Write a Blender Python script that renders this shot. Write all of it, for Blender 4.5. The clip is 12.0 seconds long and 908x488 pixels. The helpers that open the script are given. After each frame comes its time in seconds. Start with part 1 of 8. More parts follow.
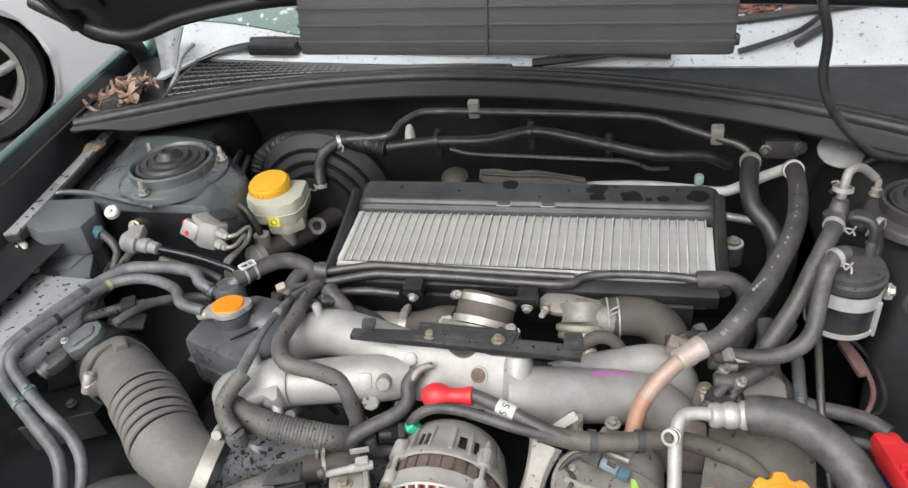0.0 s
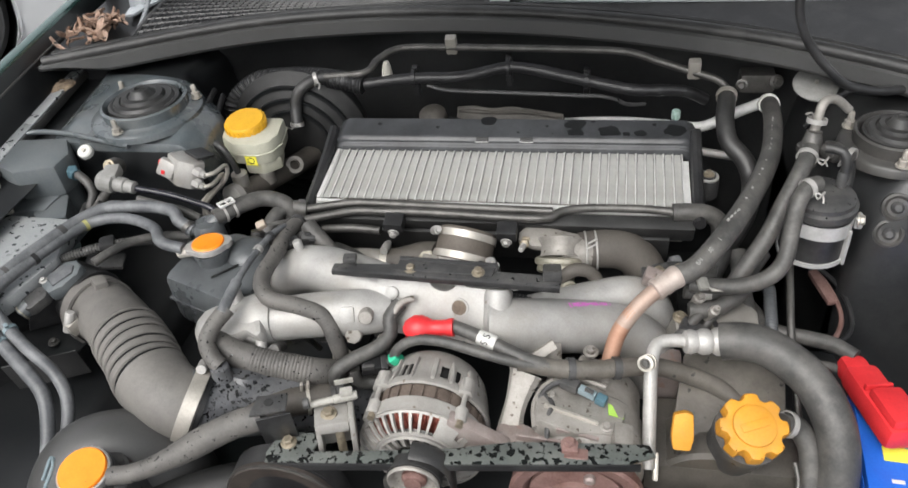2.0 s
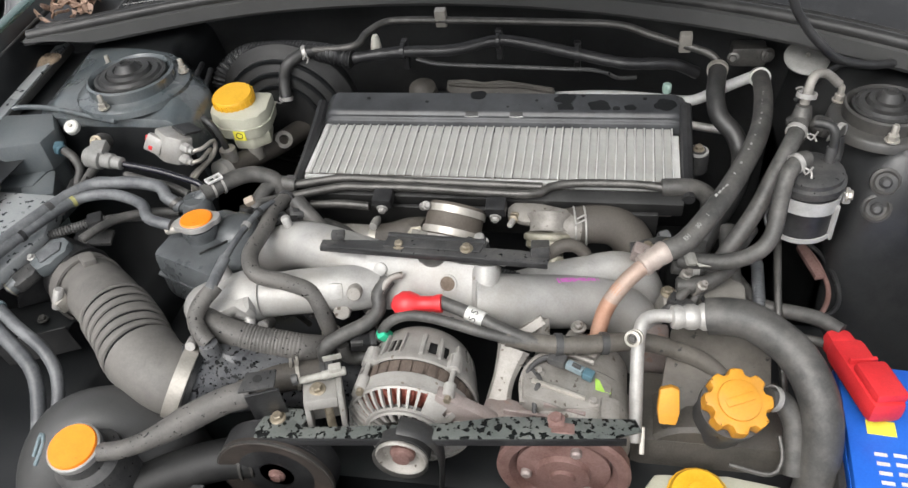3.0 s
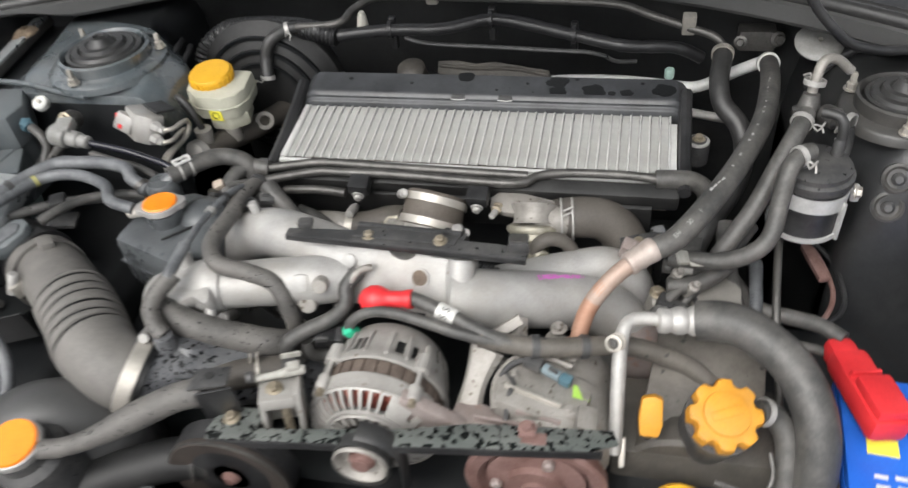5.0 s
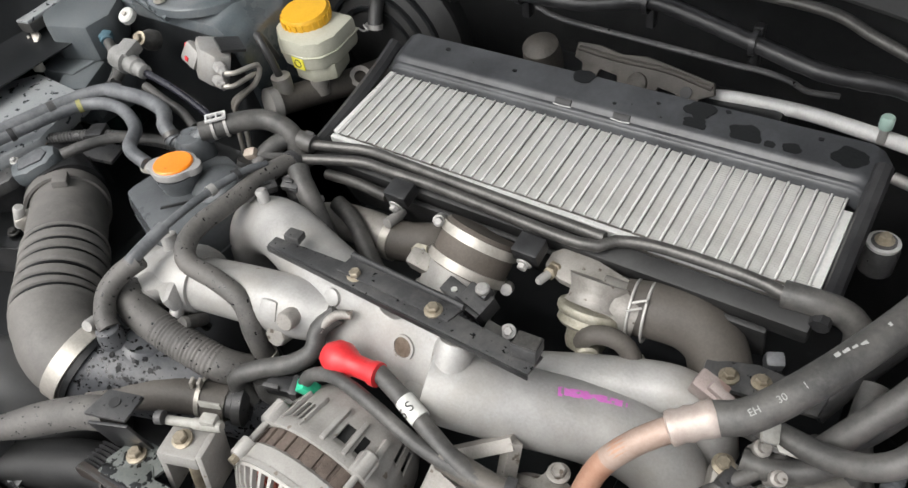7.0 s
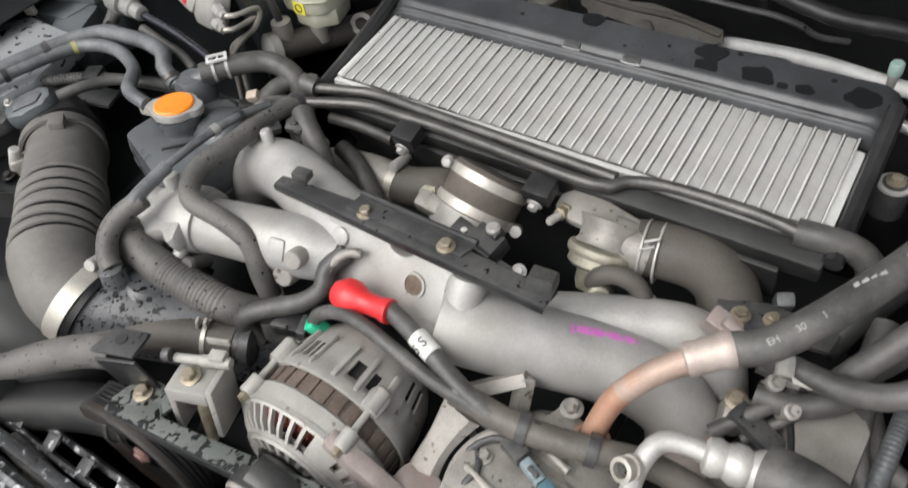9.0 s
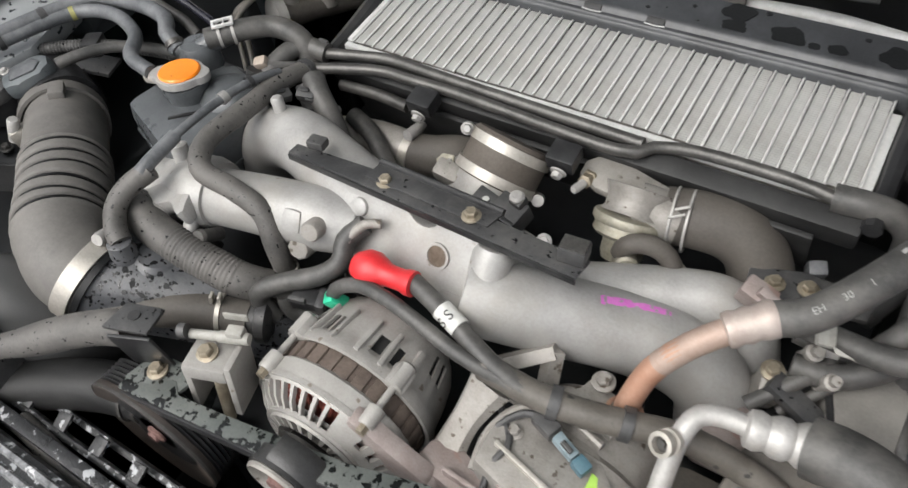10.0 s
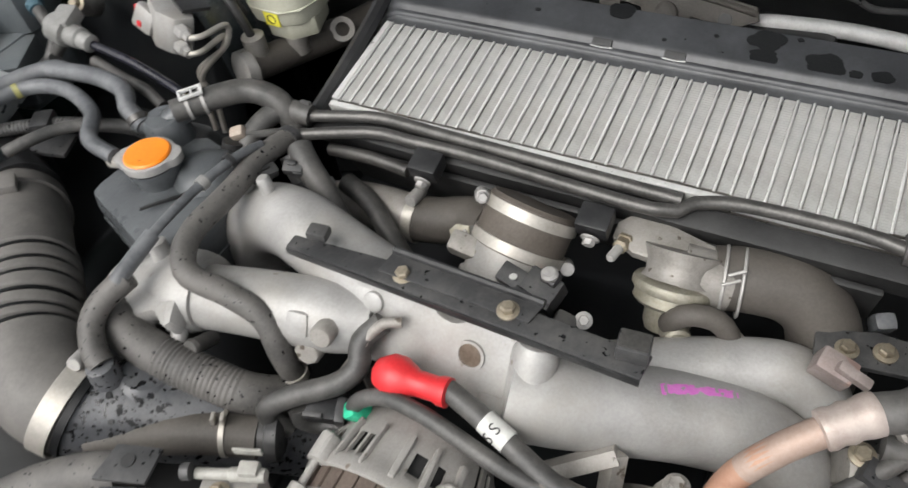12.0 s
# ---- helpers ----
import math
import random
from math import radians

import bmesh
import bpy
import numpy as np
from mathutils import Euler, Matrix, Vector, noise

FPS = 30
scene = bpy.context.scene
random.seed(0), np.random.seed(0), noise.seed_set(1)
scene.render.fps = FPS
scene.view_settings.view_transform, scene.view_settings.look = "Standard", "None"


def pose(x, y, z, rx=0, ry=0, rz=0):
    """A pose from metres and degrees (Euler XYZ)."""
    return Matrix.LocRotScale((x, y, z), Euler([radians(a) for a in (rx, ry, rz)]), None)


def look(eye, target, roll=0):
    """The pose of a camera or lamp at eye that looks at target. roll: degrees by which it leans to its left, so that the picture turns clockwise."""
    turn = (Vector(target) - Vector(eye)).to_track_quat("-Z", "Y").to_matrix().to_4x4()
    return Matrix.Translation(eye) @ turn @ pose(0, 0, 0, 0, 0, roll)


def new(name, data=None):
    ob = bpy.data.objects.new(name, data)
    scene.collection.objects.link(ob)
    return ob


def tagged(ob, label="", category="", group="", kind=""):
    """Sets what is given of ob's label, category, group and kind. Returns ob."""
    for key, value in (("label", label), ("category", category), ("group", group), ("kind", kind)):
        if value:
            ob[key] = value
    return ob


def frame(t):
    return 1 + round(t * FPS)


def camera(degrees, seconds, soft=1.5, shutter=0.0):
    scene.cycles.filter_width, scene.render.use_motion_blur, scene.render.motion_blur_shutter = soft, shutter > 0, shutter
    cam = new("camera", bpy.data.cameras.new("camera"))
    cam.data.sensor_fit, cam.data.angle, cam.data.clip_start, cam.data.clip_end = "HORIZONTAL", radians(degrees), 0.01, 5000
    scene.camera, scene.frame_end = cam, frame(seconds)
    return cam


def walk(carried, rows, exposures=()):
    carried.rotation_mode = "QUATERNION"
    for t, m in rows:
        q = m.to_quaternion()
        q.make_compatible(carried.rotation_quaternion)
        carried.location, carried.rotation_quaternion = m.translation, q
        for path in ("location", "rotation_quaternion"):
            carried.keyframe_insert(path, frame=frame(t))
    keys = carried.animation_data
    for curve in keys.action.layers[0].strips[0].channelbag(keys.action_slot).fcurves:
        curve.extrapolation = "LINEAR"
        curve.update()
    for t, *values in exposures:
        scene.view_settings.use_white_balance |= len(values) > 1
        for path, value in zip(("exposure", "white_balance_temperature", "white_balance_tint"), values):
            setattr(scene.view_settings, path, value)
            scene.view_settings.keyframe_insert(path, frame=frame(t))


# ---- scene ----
cam = camera(60.8, 12.0, 1.5, 0.6)
PATH = [
    (0, (0.159, 0.016, 1.485), (-0.303, 1.596, 0.35), -7.4),
    (0.5, (0.16, 0.017, 1.482), (-0.293, 1.593, 0.337), -7.6),
    (1, (0.162, 0.006, 1.484), (-0.275, 1.57, 0.316), -7.5),
    (1.5, (0.156, 0.007, 1.478), (-0.261, 1.549, 0.275), -7.3),
    (2, (0.157, 0.002, 1.478), (-0.241, 1.51, 0.226), -7.1),
    (2.5, (0.167, 0.001, 1.478), (-0.225, 1.481, 0.192), -7.3),
    (3, (0.165, 0.007, 1.48), (-0.219, 1.471, 0.172), -7.2),
    (4.8, (0.18, 0.028, 1.455), (-0.23, 1.476, 0.14), -7.3),
    (5, (0.2, 0.065, 1.441), (-0.227, 1.495, 0.11), -7.2),
    (5.5, (0.307, 0.223, 1.394), (-0.391, 1.511, 0.032), -9.5),
    (6, (0.315, 0.352, 1.344), (-0.538, 1.511, -0.045), -9.4),
    (6.5, (0.294, 0.358, 1.351), (-0.63, 1.438, -0.056), -10.1),
    (6.7, (0.292, 0.369, 1.36), (-0.640, 1.442, -0.047), -10.2),
    (8.5, (0.274, 0.37, 1.347), (-0.618, 1.447, -0.083), -8.8),
    (9, (0.278, 0.341, 1.336), (-0.597, 1.395, -0.122), -8.9),
    (9.5, (0.275, 0.331, 1.327), (-0.58, 1.365, -0.156), -9.0),
    (10, (0.248, 0.337, 1.32), (-0.586, 1.357, -0.185), -9.1),
    (10.5, (0.205, 0.359, 1.309), (-0.613, 1.376, -0.207), -9.2),
    (11, (0.182, 0.367, 1.317), (-0.632, 1.392, -0.196), -9.7),
    (11.5, (0.166, 0.378, 1.322), (-0.63, 1.414, -0.193), -10.3),
    (12, (0.157, 0.404, 1.316), (-0.595, 1.452, -0.212), -11.6),
]
walk(cam, [(t, look(eye, target, roll)) for t, eye, target, roll in PATH], [(0, 0.86), (3, 0.86), (5, 0.88), (6, 0.98), (6.7, 0.9), (8.5, 0.86), (9.5, 0.79), (12, 0.75)])

# ---- world and light: flat overcast daylight ----
world = bpy.data.worlds.new("overcast")
scene.world = world
world.use_nodes = True
wn, wl = world.node_tree.nodes, world.node_tree.links
sky = wn.new("ShaderNodeTexSky")
sky.sky_type, sky.sun_disc = "NISHITA", False
sky.sun_elevation, sky.sun_rotation = radians(52), radians(200)
sky.dust_density, sky.ozone_density = 4.0, 1.0
grey = wn.new("ShaderNodeHueSaturation")
grey.inputs["Saturation"].default_value = 0.16
wl.new(sky.outputs[0], grey.inputs["Color"])
wl.new(grey.outputs[0], wn["Background"].inputs["Color"])
wn["Background"].inputs["Strength"].default_value = 0.15

sun = new("sun", bpy.data.lights.new("sun", "SUN"))
sun.data.energy, sun.data.angle, sun.data.color = 1.0, radians(50), (1.0, 0.97, 0.93)
sun.matrix_world = look((-0.6, -1.5, 4.4), (0, 0.6, 0.9))

# ---- materials ----


def nodes_of(name):
    m = bpy.data.materials.new(name)
    m.use_nodes = True
    return m, m.node_tree.nodes, m.node_tree.links, m.node_tree.nodes["Principled BSDF"]


def ramp(nodes, links, fac, stops):
    r = nodes.new("ShaderNodeValToRGB")
    while len(r.color_ramp.elements) < len(stops):
        r.color_ramp.elements.new(0.5)
    for e, (p, c) in zip(r.color_ramp.elements, stops):
        e.position, e.color = p, (*c, 1) if len(c) == 3 else c
    links.new(fac, r.inputs[0])
    return r.outputs[0]


def noise_tex(nodes, links, co, scale, detail=6, rough=0.6):
    n = nodes.new("ShaderNodeTexNoise")
    n.inputs["Scale"].default_value, n.inputs["Detail"].default_value, n.inputs["Roughness"].default_value = scale, detail, rough
    links.new(co, n.inputs["Vector"])
    return n.outputs["Fac"]


def surf(name, low, high, rough=0.5, metal=0.0, scale=30.0, fine=400.0, bump=0.15, rough_var=0.12, spots=None, spot_scale=120.0, spot_at=0.62, coat=0.0, spec=0.5, dust=None, dust_scale=9.0, dust_at=0.5, spot_rough=0.25):
    """Two-scale mottled surface between two colours, with fine relief; spots: a third colour in small patches of their own."""
    m, n, l, b = nodes_of(name)
    co = n.new("ShaderNodeTexCoord").outputs["Object"]
    big, small = noise_tex(n, l, co, scale), noise_tex(n, l, co, fine, 4)
    mix = n.new("ShaderNodeMath")
    mix.operation = "MULTIPLY_ADD"
    mix.inputs[1].default_value, mix.inputs[2].default_value = 0.45, -0.225
    l.new(small, mix.inputs[0])
    add = n.new("ShaderNodeMath")
    l.new(big, add.inputs[0]), l.new(mix.outputs[0], add.inputs[1])
    col = ramp(n, l, add.outputs[0], [(0.3, low), (0.7, high)])
    if dust:
        veil = noise_tex(n, l, co, dust_scale, 8, 0.7)
        amount = ramp(n, l, veil, [(dust_at - 0.12, (0, 0, 0)), (dust_at + 0.2, (0.8, 0.8, 0.8))])
        md = n.new("ShaderNodeMix")
        md.data_type = "RGBA"
        l.new(amount, md.inputs[0]), l.new(col, md.inputs[6])
        md.inputs[7].default_value = (*dust, 1)
        col = md.outputs[2]
    b.inputs["Metallic"].default_value = metal
    b.inputs["Specular IOR Level"].default_value = spec
    b.inputs["Coat Weight"].default_value = coat
    b.inputs["Coat Roughness"].default_value = 0.08
    ro = n.new("ShaderNodeMapRange")
    ro.inputs["To Min"].default_value, ro.inputs["To Max"].default_value = max(rough - rough_var, 0.03), min(rough + rough_var, 1)
    l.new(big, ro.inputs["Value"])
    rough_out = ro.outputs[0]
    if spots:
        sp = noise_tex(n, l, co, spot_scale, 3, 0.5)
        f = ramp(n, l, sp, [(spot_at, (0, 0, 0)), (spot_at + 0.035, (1, 1, 1))])
        mc = n.new("ShaderNodeMix")
        mc.data_type = "RGBA"
        l.new(f, mc.inputs[0]), l.new(col, mc.inputs[6])
        mc.inputs[7].default_value = (*spots, 1)
        col = mc.outputs[2]
        mr = n.new("ShaderNodeMix")
        l.new(f, mr.inputs[0]), l.new(rough_out, mr.inputs[2])
        mr.inputs[3].default_value = spot_rough
        rough_out = mr.outputs[0]
    l.new(col, b.inputs["Base Color"])
    l.new(rough_out, b.inputs["Roughness"])
    bp = n.new("ShaderNodeBump")
    bp.inputs["Strength"].default_value, bp.inputs["Distance"].default_value = bump, 0.002
    l.new(small, bp.inputs["Height"])
    l.new(bp.outputs[0], b.inputs["Normal"])
    return m


RUBBER = surf("dusty_rubber", (0.03, 0.03, 0.029), (0.068, 0.066, 0.063), 0.5, scale=22, bump=0.12, dust=(0.15, 0.142, 0.132), dust_scale=26, dust_at=0.55)
RUBBER_DARK = surf("dark_rubber", (0.018, 0.018, 0.018), (0.035, 0.035, 0.035), 0.42, scale=25, dust=(0.07, 0.068, 0.065), dust_scale=20, dust_at=0.58)
RUBBER_SPOT = surf("rain_spotted_rubber", (0.055, 0.053, 0.05), (0.1, 0.095, 0.09), 0.6, scale=25, spots=(0.012, 0.012, 0.013), spot_scale=230, spot_at=0.64, dust=(0.16, 0.15, 0.138), dust_scale=22, dust_at=0.52)
BELLOWS = surf("grey_dusty_intake_rubber", (0.098, 0.093, 0.087), (0.145, 0.138, 0.129), 0.62, scale=14, bump=0.1, dust=(0.19, 0.18, 0.165), dust_scale=16, dust_at=0.56)
INLET = surf("wet_spotted_plastic", (0.04, 0.042, 0.047), (0.085, 0.088, 0.096), 0.4, scale=18, spots=(0.006, 0.006, 0.007), spot_scale=190, spot_at=0.585, dust=(0.14, 0.14, 0.14), dust_scale=30, dust_at=0.58)
BLACK = surf("black_plastic", (0.012, 0.012, 0.013), (0.026, 0.026, 0.027), 0.36, scale=20, dust=(0.06, 0.06, 0.06), dust_scale=24, dust_at=0.6)
BLACK_DUST = surf("dusty_black_plastic", (0.03, 0.03, 0.031), (0.055, 0.055, 0.056), 0.46, scale=16, spots=(0.012, 0.012, 0.013), spot_scale=190, spot_at=0.66, dust=(0.12, 0.116, 0.11), dust_scale=30, dust_at=0.56)
SHROUD = surf("dusty_shroud_plastic", (0.022, 0.023, 0.025), (0.036, 0.038, 0.041), 0.4, scale=10, bump=0.06, spots=(0.012, 0.0125, 0.013), spot_scale=75, spot_at=0.73, dust=(0.075, 0.079, 0.084), dust_scale=14, dust_at=0.55)
TANK = surf("blue_grey_black_plastic", (0.046, 0.05, 0.053), (0.082, 0.088, 0.093), 0.3, scale=18, dust=(0.13, 0.14, 0.145), dust_scale=14, dust_at=0.55)
RELAY = surf("slate_blue_plastic", (0.085, 0.097, 0.103), (0.13, 0.145, 0.152), 0.42, scale=14, dust=(0.12, 0.125, 0.125), dust_scale=14, dust_at=0.55)
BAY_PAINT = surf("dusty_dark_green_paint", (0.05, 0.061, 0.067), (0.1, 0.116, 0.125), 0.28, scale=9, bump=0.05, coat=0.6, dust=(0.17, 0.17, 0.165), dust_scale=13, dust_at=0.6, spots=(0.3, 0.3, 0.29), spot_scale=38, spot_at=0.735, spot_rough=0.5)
# Near-black; also paints the shade on the inner fender and gutter.
BAY_BLACK = surf("black_paint_and_bay_shade", (0.006, 0.007, 0.008), (0.014, 0.015, 0.016), 0.35, scale=9, bump=0.03, coat=0.12, dust=(0.024, 0.024, 0.024), dust_scale=13, dust_at=0.62)
GREEN_PAINT = surf("dark_green_car_paint", (0.03, 0.085, 0.072), (0.045, 0.115, 0.1), 0.25, metal=0.5, scale=6, bump=0.01, coat=1.0, rough_var=0.04)
ALLOY = surf("cast_aluminium", (0.29, 0.285, 0.274), (0.4, 0.393, 0.38), 0.48, metal=0.22, scale=26, fine=420, bump=0.13, rough_var=0.08, spots=(0.2, 0.175, 0.145), spot_scale=42, spot_at=0.71, dust=(0.29, 0.268, 0.232), dust_scale=14, dust_at=0.57, spot_rough=0.58)
ALLOY_DULL = surf("oxidised_aluminium", (0.2, 0.187, 0.17), (0.33, 0.312, 0.288), 0.56, metal=0.35, scale=40, fine=600, bump=0.18, spots=(0.1, 0.083, 0.066), spot_scale=110, spot_at=0.66, dust=(0.36, 0.345, 0.32), dust_scale=45, dust_at=0.58, spot_rough=0.58)
ALLOY_GREY = surf("grey_cast_alternator_aluminium", (0.28, 0.268, 0.25), (0.4, 0.388, 0.365), 0.56, metal=0.3, scale=30, fine=600, bump=0.14, spots=(0.2, 0.17, 0.14), spot_scale=90, spot_at=0.69, dust=(0.42, 0.405, 0.38), dust_scale=40, dust_at=0.6, spot_rough=0.58)
ALLOY_PINK = surf("rust_tinged_aluminium", (0.25, 0.2, 0.187), (0.38, 0.33, 0.31), 0.55, metal=0.4, scale=35, fine=600, bump=0.25, spots=(0.32, 0.225, 0.2), spot_scale=40, spot_at=0.6, spot_rough=0.58)
STEEL = surf("bright_steel", (0.36, 0.35, 0.335), (0.48, 0.468, 0.45), 0.5, metal=0.4, scale=50, bump=0.08)
STEEL_DARK = surf("dark_steel_tube", (0.06, 0.058, 0.055), (0.13, 0.125, 0.118), 0.42, metal=0.5, scale=40, bump=0.1)
ZINC = surf("yellow_zinc_bolt", (0.22, 0.185, 0.135), (0.38, 0.335, 0.26), 0.48, metal=0.6, scale=90, bump=0.1)
COPPER = surf("oxidised_copper_tube", (0.35, 0.18, 0.118), (0.44, 0.275, 0.2), 0.58, metal=0.35, scale=30, bump=0.12, spots=(0.42, 0.33, 0.28), spot_scale=60, spot_at=0.72, spot_rough=0.58)
CRIMP = surf("pinkish_alloy_ferrule", (0.38, 0.31, 0.275), (0.5, 0.44, 0.4), 0.52, metal=0.4, scale=45, bump=0.1)
RUST = surf("rusty_pulley_steel", (0.12, 0.06, 0.05), (0.24, 0.15, 0.135), 0.68, metal=0.2, scale=30, bump=0.3)
WINDING = surf("rusty_stator_iron", (0.07, 0.052, 0.042), (0.135, 0.105, 0.086), 0.75, scale=60, bump=0.4)
COIL = surf("copper_winding", (0.16, 0.045, 0.035), (0.34, 0.1, 0.07), 0.4, metal=0.4, scale=200)
COVER = surf("rain_spotted_green_black_cover", (0.075, 0.085, 0.08), (0.14, 0.148, 0.138), 0.35, scale=20, spots=(0.008, 0.009, 0.009), spot_scale=130, spot_at=0.53)
ORANGE = surf("orange_plastic_cap", (0.85, 0.22, 0.008), (0.95, 0.28, 0.015), 0.4, scale=25, bump=0.05, spots=(0.4, 0.11, 0.01), spot_scale=110, spot_at=0.68, spot_rough=0.58)
OCHRE = surf("ochre_yellow_cap_plastic", (0.5, 0.215, 0.01), (0.62, 0.285, 0.022), 0.55, scale=25, bump=0.05, dust=(0.42, 0.22, 0.05), dust_scale=30, dust_at=0.58)
YELLOW = surf("yellow_plastic", (0.62, 0.33, 0.012), (0.74, 0.42, 0.03), 0.42, scale=25, bump=0.05)
RED = surf("red_rubber_boot", (0.5, 0.02, 0.025), (0.68, 0.035, 0.04), 0.42, scale=20, bump=0.05)
BLUE = surf("blue_battery_plastic", (0.015, 0.1, 0.5), (0.025, 0.15, 0.62), 0.35, scale=12, bump=0.05)
MILK = surf("milky_translucent_plastic", (0.38, 0.375, 0.29), (0.5, 0.495, 0.41), 0.4, scale=14, bump=0.04)
WHITE = surf("white_plastic", (0.5, 0.5, 0.47), (0.66, 0.66, 0.63), 0.4, scale=30, bump=0.05)
CREAM = surf("cream_label_plastic", (0.4, 0.39, 0.34), (0.55, 0.53, 0.47), 0.5, scale=30)
GREEN = surf("green_plastic", (0.02, 0.4, 0.22), (0.04, 0.55, 0.32), 0.4, scale=30)
LIME = surf("lime_green_sticker", (0.36, 0.62, 0.08), (0.46, 0.74, 0.14), 0.5, scale=40)
LABEL_Y = surf("yellow_label", (0.8, 0.72, 0.06), (0.9, 0.82, 0.1), 0.5, scale=40)
TEAL = surf("teal_plug_plastic", (0.045, 0.09, 0.115), (0.075, 0.15, 0.185), 0.45, scale=30)
PALE_BLUE = surf("pale_blue_plug", (0.09, 0.135, 0.155), (0.2, 0.25, 0.27), 0.45, scale=30)
PURPLE = surf("magenta_paint_mark", (0.58, 0.13, 0.5), (0.66, 0.22, 0.58), 0.6, scale=60)
FIN = surf("intercooler_fin_aluminium", (0.34, 0.34, 0.325), (0.48, 0.48, 0.46), 0.55, metal=0.35, scale=40, fine=900, bump=0.1, spots=(0.56, 0.55, 0.53), spot_scale=120, spot_at=0.7, spot_rough=0.5, dust=(0.22, 0.205, 0.18), dust_scale=16, dust_at=0.6)
BAR = surf("intercooler_tube_aluminium", (0.56, 0.56, 0.54), (0.74, 0.74, 0.72), 0.45, metal=0.3, scale=30, bump=0.12, spots=(0.3, 0.29, 0.27), spot_scale=150, spot_at=0.66, spot_rough=0.6)
BAND = surf("brown_grey_coupler_rubber", (0.075, 0.063, 0.052), (0.12, 0.103, 0.087), 0.65, scale=25)
ELBOW = surf("brown_grey_hose_rubber", (0.06, 0.053, 0.046), (0.1, 0.09, 0.079), 0.62, scale=20)
BAND_STEEL = surf("dull_clamp_steel", (0.36, 0.34, 0.3), (0.52, 0.49, 0.445), 0.42, metal=0.5, scale=40, bump=0.08)
ASPHALT = surf("wet_asphalt", (0.035, 0.035, 0.036), (0.075, 0.074, 0.072), 0.35, scale=3, fine=120, bump=0.5)
SILVER_CAR = surf("silver_car_paint", (0.62, 0.63, 0.64), (0.7, 0.71, 0.72), 0.3, scale=2, bump=0.01, coat=0.6)
TYRE = surf("tyre_rubber", (0.02, 0.02, 0.021), (0.045, 0.045, 0.046), 0.7, scale=20)
LEAF = surf("dead_leaf", (0.13, 0.075, 0.05), (0.52, 0.36, 0.27), 0.6, scale=45, spots=(0.03, 0.02, 0.015), spot_scale=90, spot_at=0.6)
GREY_PLASTIC = surf("grey_plug_plastic", (0.17, 0.168, 0.16), (0.28, 0.276, 0.265), 0.45, scale=30, dust=(0.34, 0.335, 0.32), dust_scale=40, dust_at=0.6)
TAPE = surf("tan_tape", (0.3, 0.25, 0.2), (0.45, 0.38, 0.32), 0.6, scale=60)
# Opaque pale base paints the sky's reflection on the wet glass.
SKY_GLASS = surf("wet_glass_painted_sky_pale", (0.4, 0.43, 0.45), (0.6, 0.63, 0.65), 0.12, scale=5, bump=0.05, coat=1.0, spots=(0.22, 0.25, 0.26), spot_scale=110, spot_at=0.64)
HAZE_PLASTIC = surf("hazy_wet_cowl_plastic", (0.14, 0.155, 0.165), (0.34, 0.36, 0.375), 0.4, scale=24, bump=0.3, coat=0.15, spots=(0.08, 0.09, 0.1), spot_scale=70, spot_at=0.63)
# Pale spots paint the glints on wet black plastic.
WET_GLINT = surf("wet_plastic_painted_glints", (0.012, 0.0125, 0.013), (0.035, 0.036, 0.038), 0.3, scale=40, fine=250, bump=0.5, spots=(0.4, 0.41, 0.42), spot_scale=120, spot_at=0.575)
# Light grey with near-white spots paints bright highlight streaks.
GLINT_RIB = surf("wet_rib_painted_glints", (0.06, 0.061, 0.063), (0.3, 0.305, 0.31), 0.2, scale=70, fine=250, bump=0.4, coat=0.6, spots=(0.55, 0.55, 0.55), spot_scale=110, spot_at=0.6)
FADED_Y = surf("faded_yellow_paint", (0.2, 0.19, 0.08), (0.36, 0.34, 0.12), 0.6, scale=120)
BRIGHT = surf("bright_zinc", (0.55, 0.55, 0.54), (0.72, 0.72, 0.71), 0.6, metal=0.15, scale=60, bump=0.12)
TUBE_GREY = surf("grey_rubber_tube", (0.065, 0.069, 0.074), (0.115, 0.12, 0.127), 0.45, scale=30, dust=(0.2, 0.205, 0.21), dust_scale=30, dust_at=0.56)
CONDUIT_GREY = surf("grey_conduit_plastic", (0.1, 0.1, 0.1), (0.2, 0.2, 0.198), 0.5, scale=40)
TOWER_GREY = surf("dusty_grey_black_sheet", (0.03, 0.03, 0.03), (0.055, 0.053, 0.05), 0.4, scale=9, bump=0.04, dust=(0.1, 0.094, 0.086), dust_scale=12, dust_at=0.58)
STRAP = surf("pale_grey_strap_metal", (0.36, 0.36, 0.35), (0.5, 0.5, 0.49), 0.45, metal=0.2, scale=40)
FIREWALL = surf("dull_black_firewall_paint", (0.012, 0.0125, 0.013), (0.026, 0.027, 0.028), 0.4, scale=9, bump=0.04, coat=0.1, dust=(0.045, 0.045, 0.044), dust_scale=12, dust_at=0.6)
GRIME_SPOT = surf("brown_grey_plastic_with_wet_spots", (0.073, 0.066, 0.057), (0.118, 0.107, 0.093), 0.55, scale=20, bump=0.15, spots=(0.02, 0.019, 0.018), spot_scale=90, spot_at=0.68, dust=(0.16, 0.147, 0.129), dust_scale=20, dust_at=0.56, spot_rough=0.58)
